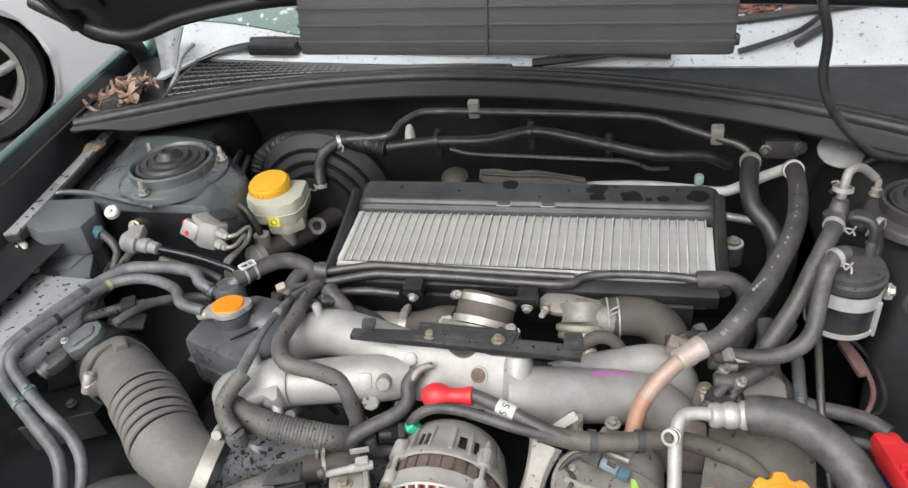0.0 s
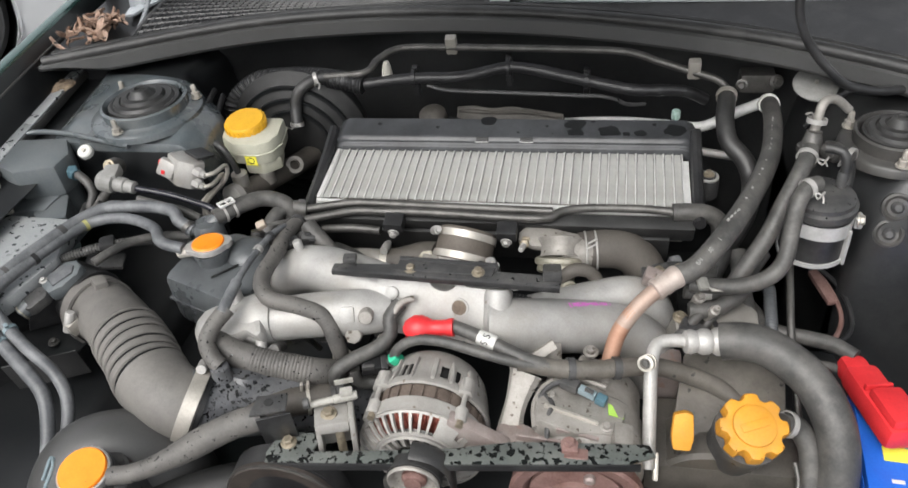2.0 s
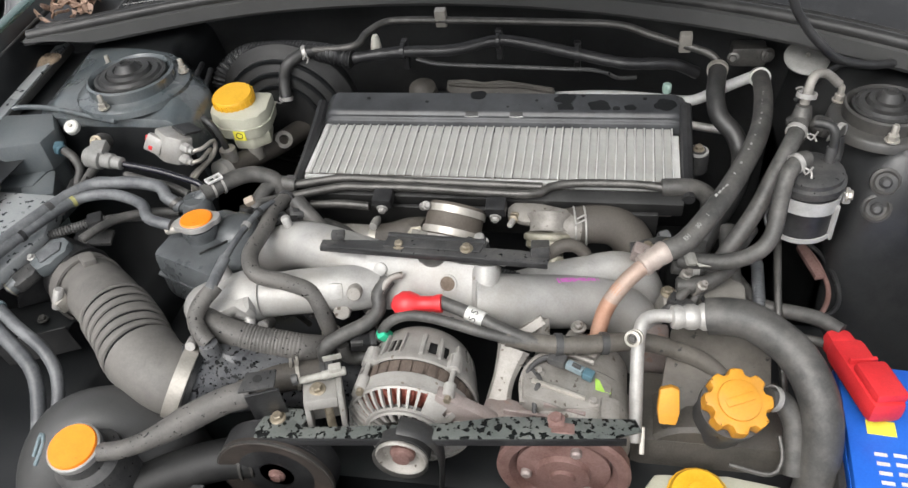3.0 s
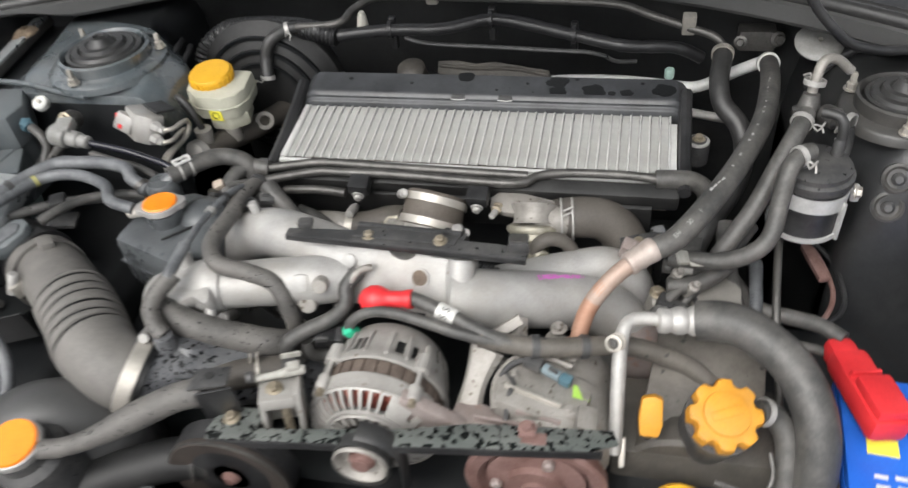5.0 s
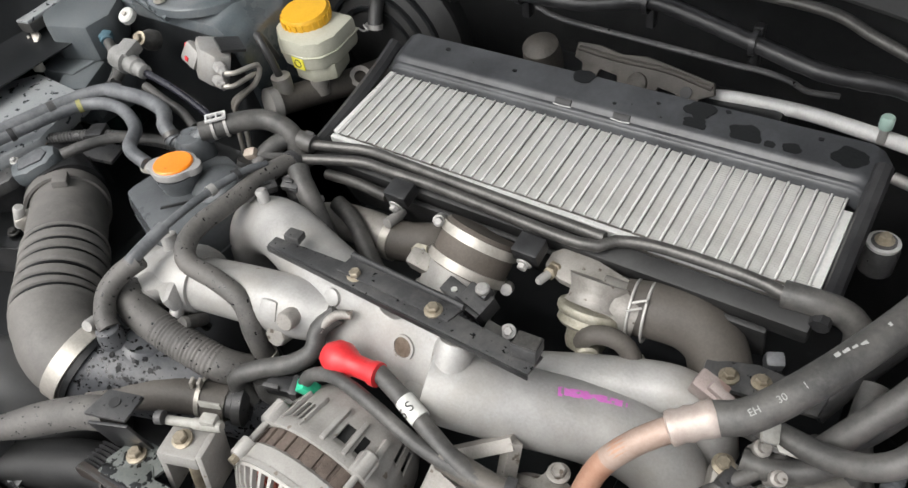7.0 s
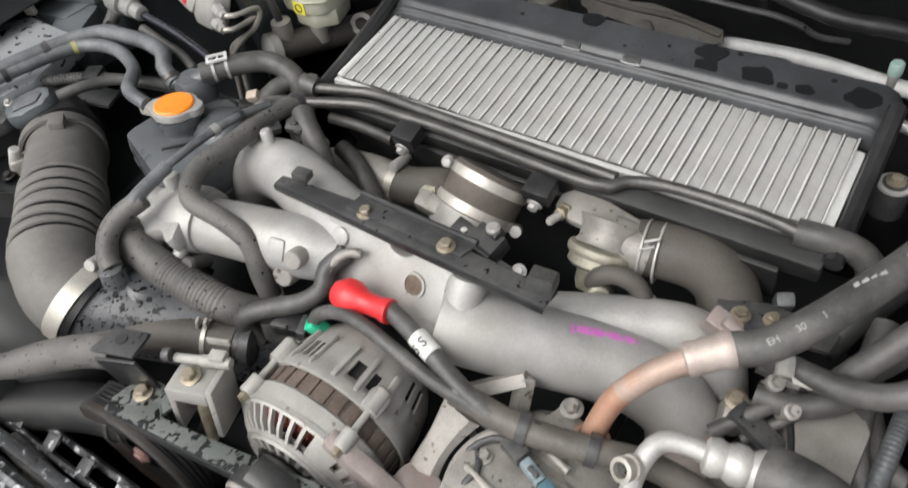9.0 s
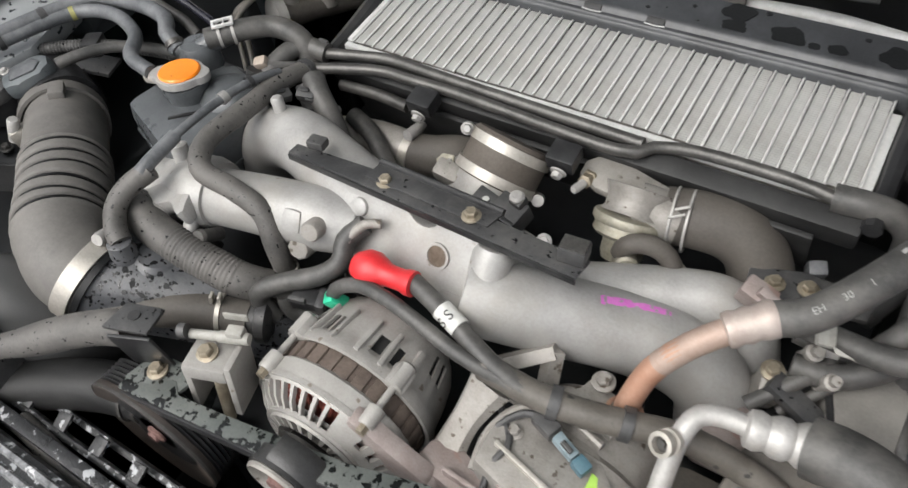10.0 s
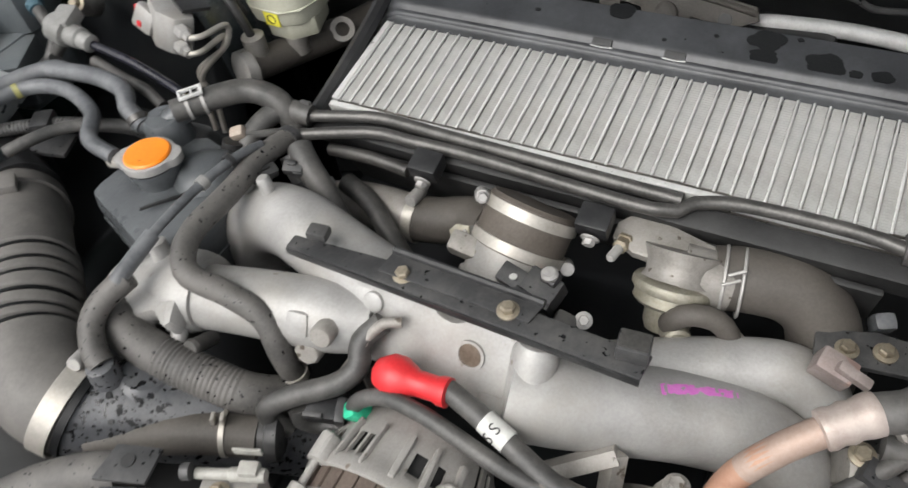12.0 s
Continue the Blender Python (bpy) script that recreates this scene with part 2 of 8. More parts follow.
SEAL_RUBBER = surf("smooth_grey_seal_rubber", (0.05, 0.05, 0.05), (0.065, 0.065, 0.064), 0.42, scale=6, bump=0.06, dust=(0.09, 0.09, 0.088), dust_scale=5, dust_at=0.62)
DUCT_GREY = surf("matt_grey_black_duct_plastic", (0.022, 0.022, 0.023), (0.034, 0.034, 0.035), 0.5, scale=8, bump=0.08, dust=(0.055, 0.055, 0.055), dust_scale=9, dust_at=0.62)
# Green base paints the hood's reflection in the glass.
HOOD_TINT = surf("wet_glass_green_from_hood", (0.1, 0.16, 0.14), (0.2, 0.27, 0.245), 0.1, scale=8, bump=0.05, coat=1.0, spots=(0.5, 0.54, 0.54), spot_scale=60, spot_at=0.62)
COPPER_GREY = surf("weathered_pinkish_tube", (0.32, 0.225, 0.18), (0.41, 0.32, 0.272), 0.58, metal=0.35, scale=30, bump=0.12)
GRIME = surf("brown_grimy_casting", (0.04, 0.036, 0.031), (0.08, 0.073, 0.064), 0.6, scale=25, bump=0.3, dust=(0.1, 0.09, 0.075), dust_scale=22, dust_at=0.62)
GRIME_PALE = surf("pale_grimy_cover_plastic", (0.13, 0.122, 0.11), (0.2, 0.19, 0.174), 0.55, scale=16, bump=0.1, dust=(0.24, 0.23, 0.21), dust_scale=18, dust_at=0.56)
PULLEY_BROWN = surf("brown_black_pulley_steel", (0.022, 0.018, 0.016), (0.05, 0.042, 0.037), 0.5, scale=18, bump=0.06, dust=(0.11, 0.085, 0.072), dust_scale=22, dust_at=0.56)
DIRTY_CREAM = surf("dirty_cream_plastic", (0.24, 0.235, 0.21), (0.38, 0.37, 0.34), 0.5, scale=60)
MARK = surf("pale_print", (0.24, 0.24, 0.23), (0.34, 0.34, 0.33), 0.6, scale=60)
# Black for print; also paints the shade inside small openings.
INK = surf("black_print_and_dark_hollows", (0.015, 0.015, 0.015), (0.03, 0.03, 0.03), 0.6, scale=60)
WETBLACK = surf("wet_black_and_fold_shade", (0.005, 0.0055, 0.006), (0.009, 0.0095, 0.01), 0.45, scale=20, spec=0.3)
HOSE_BLACK = surf("matt_black_hose_rubber", (0.009, 0.009, 0.009), (0.018, 0.018, 0.018), 0.6, scale=20, dust=(0.035, 0.035, 0.034), dust_scale=24, dust_at=0.6)
STAIN = surf("brown_stained_alloy", (0.07, 0.05, 0.035), (0.15, 0.115, 0.085), 0.6, metal=0.2, scale=70)
BRASSY = surf("yellowed_zinc", (0.2, 0.185, 0.14), (0.34, 0.32, 0.26), 0.5, metal=0.4, scale=50, dust=(0.4, 0.39, 0.35), dust_scale=40, dust_at=0.6)
# Pale base paints reflected sky on black panels; dark spots are drops.
WET = surf("rain_beaded_sky_paled_panel", (0.25, 0.265, 0.27), (0.35, 0.362, 0.365), 0.3, scale=10, spots=(0.05, 0.055, 0.06), spot_scale=90, spot_at=0.61)

GLASS, gn, gl, gb = nodes_of("windscreen_glass")
gb.inputs["Base Color"].default_value = (0.75, 0.85, 0.82, 1)
gb.inputs["Roughness"].default_value, gb.inputs["IOR"].default_value = 0.02, 1.5
gb.inputs["Transmission Weight"].default_value = 1.0

# ---- builders ----


def thing(name, base, label, category, group=""):
    ob = new(name)
    ob.empty_display_size = 0.02
    ob.matrix_world = Matrix.Translation(base)
    return tagged(ob, label, category, group)


def mesh_from(name, bm, material, smooth=True):
    me = bpy.data.meshes.new(name)
    bm.normal_update()
    bm.to_mesh(me)
    bm.free()
    for p in me.polygons:
        p.use_smooth = smooth
    if smooth:
        me.set_sharp_from_angle(angle=radians(38))
    me.materials.append(material)
    return me


def base_of(ob):
    m = Matrix.Translation(ob.location)
    return base_of(ob.parent) @ ob.matrix_parent_inverse @ m if ob.parent else m


def part(name, bm, material, parent, label="", smooth=True):
    """One mesh, built in world places, under a thing or a part."""
    ob = new(name, mesh_from(name, bm, material, smooth))
    ob.parent = parent
    ob.matrix_parent_inverse = base_of(parent).inverted()
    return tagged(ob, label)


def solo(name, bm, material, label, category, group="", kind="", smooth=True):
    return tagged(new(name, mesh_from(name, bm, material, smooth)), label, category, group, kind)


def along(points, step=0.006):
    """A smooth line through the points, at about even steps."""
    pts = [Vector(p) for p in points]
    if len(pts) == 2:
        n = max(2, int((pts[1] - pts[0]).length / step))
        return [pts[0].lerp(pts[1], i / n) for i in range(n + 1)]
    ext = [2 * pts[0] - pts[1], *pts, 2 * pts[-1] - pts[-2]]
    out = []
    for i in range(1, len(ext) - 2):
        a, b, c, d = ext[i - 1 : i + 3]
        n = max(2, int((c - b).length / step))
        for k in range(n):
            t = k / n
            out.append(0.5 * (2 * b + (c - a) * t + (2 * a - 5 * b + 4 * c - d) * t * t + (3 * b - a - 3 * c + d) * t ** 3))
    return [*out, pts[-1]]


def frame_axes(d):
    d = Vector(d).normalized()
    u = d.cross(Vector((0, 0, 1)) if abs(d.z) < 0.9 else Vector((1, 0, 0))).normalized()
    return u, d.cross(u).normalized(), d


def tube(points, r, segs=14, step=0.006, bm=None, squash=1.0):
    """A pipe along the points; r a number or a function of the way along, 0 to 1."""
    bm = bm or bmesh.new()
    line = along(points, step)
    n, rings, u = len(line), [], None
    for i, p in enumerate(line):
        d = (line[min(i + 1, n - 1)] - line[max(i - 1, 0)]).normalized()
        u = frame_axes(d)[0] if u is None else (u - d * u.dot(d)).normalized()
        v = d.cross(u)
        rr = r(i / (n - 1)) if callable(r) else r
        rings.append([bm.verts.new(p + rr * (math.cos(a) * u + squash * math.sin(a) * v)) for a in (2 * math.pi * k / segs for k in range(segs))])
    for a, b in zip(rings, rings[1:]):
        for k in range(segs):
            bm.faces.new((a[k], a[(k + 1) % segs], b[(k + 1) % segs], b[k]))
    bm.faces.new(rings[0][::-1]), bm.faces.new(rings[-1])
    return bm


def lathe(profile, at, axis=(0, 0, 1), segs=28, bm=None, squash=1.0):
    """Turned shape: profile of (radius, height along the axis)."""
    bm = bm or bmesh.new()
    u, v, d = frame_axes(axis)
    at, rings = Vector(at), []
    for r, h in profile:
        if r < 1e-6:
            rings.append([bm.verts.new(at + d * h)])
        else:
            rings.append([bm.verts.new(at + d * h + r * (math.cos(a) * u + squash * math.sin(a) * v)) for a in (2 * math.pi * k / segs for k in range(segs))])
    for a, b in zip(rings, rings[1:]):
        for k in range(segs):
            q = [a[k % len(a)], a[(k + 1) % len(a)], b[(k + 1) % len(b)], b[k % len(b)]]
            q = [w for i, w in enumerate(q) if w not in q[:i]]
            if len(q) > 2:
                bm.faces.new(q)
    for ring, turn in ((rings[0], -1), (rings[-1], 1)):
        if len(ring) > 2 and profile[0] != profile[-1]:
            bm.faces.new(ring[::turn])
    return bm


def ring(at, axis, r, width, thick, segs=32, bm=None):
    """A flat band round an axis."""
    w = width / 2
    return lathe([(r, -w), (r + thick, -w), (r + thick, w), (r, w), (r, -w)], at, axis, segs, bm)


def box(size, m, bevel=0.003, bm=None, segs=2, taper=1.0):
    """A bevelled block of that size, centred on the pose m; taper narrows its top."""
    own = bmesh.new()
    bmesh.ops.create_cube(own, size=1)
    for v in own.verts:
        k = taper if v.co.z > 0 else 1
        v.co = Vector((v.co.x * size[0] * k, v.co.y * size[1] * k, v.co.z * size[2]))
    if bevel:
        bmesh.ops.bevel(own, geom=own.edges[:], offset=bevel, segments=segs, affect="EDGES", profile=0.6)
    own.transform(m)
    return merge(own, bm)


def merge(own, bm):
    if bm is None:
        return own
    me = bpy.data.meshes.new("joined")
    own.to_mesh(me)
    own.free()
    bm.from_mesh(me)
    bpy.data.meshes.remove(me)
    return bm


def slab(outline, low, high, m=None, bevel=0.003, bm=None):
    """An outline of (x, y) raised from low to high, with softened edges, then posed by m."""
    own = bmesh.new()
    f = own.faces.new([own.verts.new((x, y, low)) for x, y in outline])
    if f.normal.z > 0:
        f.normal_flip()
    own.normal_update()
    ext = bmesh.ops.extrude_face_region(own, geom=[f])
    for v in ext["geom"]:
        if isinstance(v, bmesh.types.BMVert):
            v.co.z = high
    bmesh.ops.recalc_face_normals(own, faces=own.faces[:])
    if bevel:
        bmesh.ops.bevel(own, geom=own.edges[:], offset=bevel, segments=2, affect="EDGES", profile=0.6)
    if m:
        own.transform(m)
    return merge(own, bm)


def bolt(at, axis=(0, 0, 1), r=0.006, bm=None):
    """A flanged hexagon head."""
    bm = lathe([(r * 1.5, 0), (r * 1.5, r * 0.3), (r * 1.1, r * 0.45)], at, axis, 18, bm)
    return lathe([(r, r * 0.4), (r, r * 1.15), (r * 0.8, r * 1.35), (0, r * 1.3)], at, axis, 6, bm)


def hose(name, points, r, material, label, category="hose", segs=14, step=0.006):
    return solo(name, tube(points, r, segs, step), material, label, category)


def worm_clamp(at, axis, r, width, parent, screw_dir, label="steel worm-drive hose clamp"):
    """Band, screw housing and screw."""
    band = part("clamp_band", ring(at, axis, r, width, 0.0016), BAND_STEEL, parent, label)
    s = Vector(screw_dir).normalized()
    d = Vector(axis).normalized()
    p, w = Vector(at) + s * (r + 0.005), s.cross(d).normalized()
    bm = lathe([(0.0055, -0.011), (0.006, -0.009), (0.006, 0.009), (0.0055, 0.011)], p, w, 12)
    lathe([(0.0045, 0.009), (0.0045, 0.016), (0.0035, 0.018)], p, w, 6, bm)
    part("screw", bm, STEEL, band)
    return band


def spring_clamp(at, axis, r, parent, ear_dir):
    """Two thin wire rings joined by a narrow wire frame."""
    d = Vector(axis).normalized()
    s = Vector(ear_dir).normalized()
    w = s.cross(d).normalized()
    s = d.cross(w)
    bm = bmesh.new()
    for k in (-1, 1):
        c = Vector(at) + d * 0.0065 * k
        tube([c + (w * math.cos(a) + s * math.sin(a)) * (r + 0.0008) for a in [2 * math.pi * i / 24 for i in range(25)]], 0.0013, 6, 0.004, bm)
        tube([c + s * (r + 0.001) + w * 0.005 * k, c + s * (r + 0.005) + w * 0.006 * k, c + s * (r + 0.006) + w * 0.001 * k - d * 0.011 * k], 0.0012, 6, 0.003, bm)
    return part("spring_clamp", bm, STEEL, parent, "bright spring-steel hose clamp")


# ---- the car body round the engine bay, and the ground ----


def skin(f, nu, nv, thick=(0, 0, -0.003)):
    """A sheet over (u, v) from 0 to 1, with its thickness as an offset."""
    bm, off = bmesh.new(), Vector(thick)
    top = [[bm.verts.new(f(i / nu, j / nv)) for j in range(nv + 1)] for i in range(nu + 1)]
    low = [[bm.verts.new(v.co + off) for v in row] for row in top]
    for i in range(nu):
        for j in range(nv):
            bm.faces.new((top[i][j], top[i + 1][j], top[i + 1][j + 1], top[i][j + 1]))
            bm.faces.new((low[i][j], low[i][j + 1], low[i + 1][j + 1], low[i + 1][j]))
    for i in range(nu):
        bm.faces.new((top[i][0], low[i][0], low[i + 1][0], top[i + 1][0]))
        bm.faces.new((top[i + 1][nv], low[i + 1][nv], low[i][nv], top[i][nv]))
    for j in range(nv):
        bm.faces.new((top[0][j + 1], low[0][j + 1], low[0][j], top[0][j]))
        bm.faces.new((top[nu][j], low[nu][j], low[nu][j + 1], top[nu][j + 1]))
    bmesh.ops.recalc_face_normals(bm, faces=bm.faces[:])
    return bm


def profile_skin(profile, place, n, thick):
    """A bent profile of (a, b) drawn out along u by place(u, a, b)."""
    k = len(profile) - 1

    def f(u, v):
        j = min(int(v * k + 1e-6), k - 1)
        (a, b), (c, d), w = profile[j], profile[j + 1], v * k - j
        return place(u, a + (c - a) * w, b + (d - b) * w)
    return skin(f, n, k, thick)


def smooth_step(a, b, x):
    t = min(max((x - a) / (b - a), 0), 1)
    return t * t * (3 - 2 * t)


def screen_line(x):
    return 1.222 - 0.065 * x + 0.06 * x * x


def cowl_line(x):
    return 1.165 - 0.147 * x - 0.426 * x * x


solo("ground", skin(lambda u, v: ((u - 0.5) * 600, (v - 0.5) * 600, 0), 24, 24, (0, 0, -0.05)), ASPHALT, "wet grey asphalt ground", "ground", kind="structure")

FENDER = [(0.112, 0.9), (0.06, 0.9), (0.035, 0.91), (0.02, 0.955), (0.0045, 0.99), (0.002, 0.9955), (-0.002, 0.997), (-0.014, 0.9965), (-0.018, 0.993), (-0.026, 0.975), (-0.05, 0.93), (-0.08, 0.85), (-0.09, 0.5)]


def fender_place(u, a, b):
    y = 0.1 + 1.5 * u
    return (-0.783 - 0.142 * (max(y, 0.8) - 0.852) + a, y, b - 0.06 * smooth_step(0.6, 0.0, y))


solo("front_fender", profile_skin(FENDER[4:], fender_place, 30, (0.0, 0, -0.0015)), GREEN_PAINT, "dark green painted car fender edge, wet", "car fender", kind="structure")
# The green inner wall is black here: its shade is in the colour.
solo("fender_gutter", profile_skin(FENDER[:5], fender_place, 30, (0.0, 0, -0.0015)), BAY_BLACK, "gutter and fender inner wall, shade painted black", "gutter", kind="structure")
solo("fender_seam", tube([fender_place(u, 0.0145, 0.972) for u in (0.4, 0.5, 0.6, 0.7, 0.76)], 0.0018, 6), TOWER_GREY, "thin seam along the fender's inner wall", "seam", kind="structure")


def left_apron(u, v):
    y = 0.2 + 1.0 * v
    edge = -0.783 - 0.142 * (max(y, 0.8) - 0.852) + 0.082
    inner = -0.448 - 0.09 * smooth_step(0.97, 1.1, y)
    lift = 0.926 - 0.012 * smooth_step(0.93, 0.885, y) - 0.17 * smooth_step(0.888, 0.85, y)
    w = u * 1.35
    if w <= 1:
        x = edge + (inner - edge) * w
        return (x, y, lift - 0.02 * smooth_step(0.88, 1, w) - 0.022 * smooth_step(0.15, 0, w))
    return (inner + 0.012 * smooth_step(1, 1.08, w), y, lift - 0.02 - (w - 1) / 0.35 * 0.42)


solo("inner_fender", skin(lambda u, v: left_apron(0.81 * u, 0.682 + (0.205 - 0.07 * u ** 5) * v), 40, 40), BAY_PAINT, "dusty dark green painted inner fender sheet", "inner fender", kind="structure")
# The next four sheets are black to paint the shade around the tower.
solo("inner_fender", skin(lambda u, v: left_apron(0.81 * u, 0.887 - 0.07 * u ** 5 + (0.113 + 0.07 * u ** 5) * v), 40, 20), BAY_BLACK, "inner fender rear below the cowl, shade painted black", "inner fender", kind="structure")
solo("inner_fender", skin(lambda u, v: left_apron(0.81 + 0.19 * u, 0.645 + 0.355 * v), 8, 40), BAY_BLACK, "lower wall of the inner fender, shade painted black", "inner fender", kind="structure")
solo("inner_fender", skin(lambda u, v: left_apron(0.81 * u, 0.645 + 0.037 * v), 40, 10), BAY_BLACK, "inner fender step below the strut tower, shade painted black", "inner fender", kind="structure")
solo("inner_fender", skin(lambda u, v: left_apron(u, 0.645 * v), 40, 30), BAY_BLACK, "lower inner fender beside the air box, shade painted black", "inner fender", kind="structure")


def right_apron(u, v):
    y = 0.2 + 1.0 * v
    inner = 0.425 + 0.03 * smooth_step(0.92, 0.82, y) + 0.16 * smooth_step(0.74, 0.66, y)
    lift = 0.925 - 0.03 * smooth_step(0.83, 0.8, y) - 0.3 * smooth_step(0.805, 0.755, y)
    w = u * 1.35
    if w <= 1:
        return (0.76 + (inner - 0.76) * w, y, lift - 0.035 * smooth_step(0.8, 1, w) ** 2)
    return (inner - 0.012 * smooth_step(1, 1.08, w), y, lift - 0.035 - (w - 1) / 0.35 * 0.42)


solo("inner_fender", skin(right_apron, 36, 110), FIREWALL, "black painted inner fender beside the battery", "inner fender", kind="structure")
solo("side_panel", skin(lambda u, v: (0.74, 0.1 + 1.4 * u, 0.3 + 0.69 * v), 6, 4, (0.01, 0, 0)), BAY_BLACK, "black inner side panel of the car", "side panel", kind="structure")


def firewall(u, v):
    x = -0.82 + 1.58 * u
    return (x, cowl_line(x) + 0.09 + 0.01 * math.sin(9 * x) * (1 - v) - 0.07 * smooth_step(0.93, 1.0, v), 0.3 + 0.665 * v)


solo("firewall", skin(firewall, 40, 36, (0, 0.006, 0)), FIREWALL, "black painted firewall behind the engine", "firewall", kind="structure")
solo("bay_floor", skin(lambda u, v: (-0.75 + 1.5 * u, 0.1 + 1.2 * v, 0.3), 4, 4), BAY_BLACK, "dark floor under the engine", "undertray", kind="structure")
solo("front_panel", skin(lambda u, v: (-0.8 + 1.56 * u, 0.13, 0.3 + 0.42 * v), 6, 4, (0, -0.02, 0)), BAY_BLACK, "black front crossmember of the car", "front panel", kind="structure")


def cowl(u, v):
    x = -0.8 + 1.56 * u
    y0 = cowl_line(x) + 0.022
    y1 = max(screen_line(x) + 0.004, y0 + 0.006)
    return (x, y0 + (y1 - y0) * v, 0.962 + 0.02 * v)


solo("cowl_panel", skin(cowl, 30, 6, (0, 0, -0.006)), BLACK, "black plastic cowl panel below the windscreen", "cowl", kind="structure")


def strip_place(u, a, b):
    x = -0.775 + 1.445 * u
    return (x, cowl_line(x) + a, 0.985 + b * (0.2 + 0.8 * smooth_step(0.0, 0.075, u)) - 0.01 * smooth_step(0.35, 0.75, abs(x + 0.03)))


seal = thing("weatherstrip", (-0.05, 1.16, 0.95), "grey rubber weatherstrip along the cowl edge", "weatherstrip")
part("flange", profile_skin([(0.016, -0.035), (0.002, -0.034), (-0.003, -0.028), (-0.001, -0.008), (0.006, -0.004), (0.02, -0.005)], strip_place, 60, (0, 0.003, 0)), SEAL_RUBBER, seal, "grey rubber flange", True)
part("bulb", tube([strip_place(i / 40, 0.012, 0.0) for i in range(41)], 0.009, 12, 0.03), RUBBER_DARK, seal, "dark rubber bulb")
part("back_lip", tube([strip_place(i / 40, 0.04, -0.002) for i in range(41)], 0.006, 8, 0.03), RUBBER_DARK, seal)

# cowl grille: a lattice of small openings
grille = thing("cowl_grille", (-0.35, 1.2, 0.985), "black plastic cowl grille with small diamond holes", "grille")


def grille_at(s, w):
    x = -0.66 + 0.6 * s
    y0 = cowl_line(x) + 0.045
    y1 = screen_line(x) - 0.008
    return Vector((x, y0 + (max(y1, y0 + 0.012) - y0) * w, 0.974 + 0.01 * w + 0.006 * math.sin(math.pi * w)))


part("rim", tube([grille_at(0, 0), grille_at(0.0, 0.5), grille_at(0, 1), *[grille_at(i / 20, 1) for i in range(1, 21)], grille_at(1, 0.5), *[grille_at(1 - i / 20, 0) for i in range(21)]], 0.004, 6, 0.03), BLACK_DUST, grille)
for k in range(1, 8):
    part("long_bar", tube([grille_at(i / 30, k / 8) for i in range(31)], 0.0021, 5, 0.05), BLACK, grille)
for k in range(1, 46):
    part("cross_bar", tube([grille_at((k + 0.5 * math.sin(1.5 * w)) / 46, w) for w in (0, 0.25, 0.5, 0.75, 1.0)], 0.0019, 5, 0.02), BLACK, grille)


def screen_at(x, d, up=0.0):
    """A place on the windscreen: d metres back from its foot."""
    return Vector((x, screen_line(x) + d, 0.985 + 0.5 * d + up))


# The pane's whiteness is reflected sky put into its colour.
screen = thing("windscreen", (0, 1.27, 0.98), "wet windscreen painted pale as reflected sky", "windscreen")
part("pane", skin(lambda u, v: screen_at(-0.76 + 1.5 * u, 0.9 * v), 24, 12, (0, 0.003, -0.006)), SKY_GLASS, screen)
# Opaque green sheet painted as the reflection of the hood.
part("hood_reflection", skin(lambda u, v: screen_at(-0.7 + 0.36 * u, 0.062 + 0.02 * math.cos(3 * u) + 0.3 * v, 0.004), 12, 4, (0, 0.0, -0.003)), HOOD_TINT, screen, "green patch of glass painted as the hood's reflection")
solo("dashboard", skin(lambda u, v: (-0.7 + 1.4 * u, 1.5 + 0.7 * v, 0.96 + 0.05 * v), 6, 6, (0, 0, -0.4)), BLACK, "dark dashboard behind the windscreen", "dashboard")
endcap = thing("cowl_end_cap", (-0.72, 1.24, 0.97), "hazy wet plastic end cap of the cowl", "cowl cap")
part("upright", skin(lambda u, v: Vector((-0.692 - 0.026 * v + (u - 0.5) * (0.026 + 0.04 * v * v), 1.2 + 0.09 * v + 0.012 * math.sin(3 * u), 0.962 + 0.085 * v)), 8, 10, (0, 0.004, -0.001)), HAZE_PLASTIC, endcap)
# Carries the glass's painted sky reflection on into the corner.
part("corner_panel", slab([(-0.706, 1.19), (-0.692, 1.2), (-0.672, 1.268), (-0.66, 1.284), (-0.7, 1.3), (-0.722, 1.25)], 0.983, 0.988, None, 0.001), SKY_GLASS, endcap, "pale corner panel painted as sky-white glass")
part("rib", tube([(-0.675, 1.17, 0.968), (-0.672, 1.21, 0.99), (-0.668, 1.235, 1.012), (-0.645, 1.25, 1.03)], 0.004, 8, 0.01), HAZE_PLASTIC, endcap)
solo("windscreen_pillar", tube([(-0.82, 1.33, 0.97), (-0.8, 1.42, 1.03), (-0.73, 2.15, 1.44)], 0.03, 12, 0.03), GREEN_PAINT, "dark green windscreen pillar", "pillar", kind="structure")
w = thing("wiper", (0.31, 1.26, 0.99), "black wiper arm and blade resting on the windscreen", "wiper", "wipers")
arm_w = part("arm", tube([screen_at(0.3, 0.02, 0.006), screen_at(0.351, 0.034, 0.01), screen_at(0.391, 0.05, 0.012), screen_at(0.432, 0.085, 0.012), screen_at(0.49, 0.13, 0.012), screen_at(0.62, 0.2, 0.012)], 0.0045, 8, 0.02), BLACK, w)
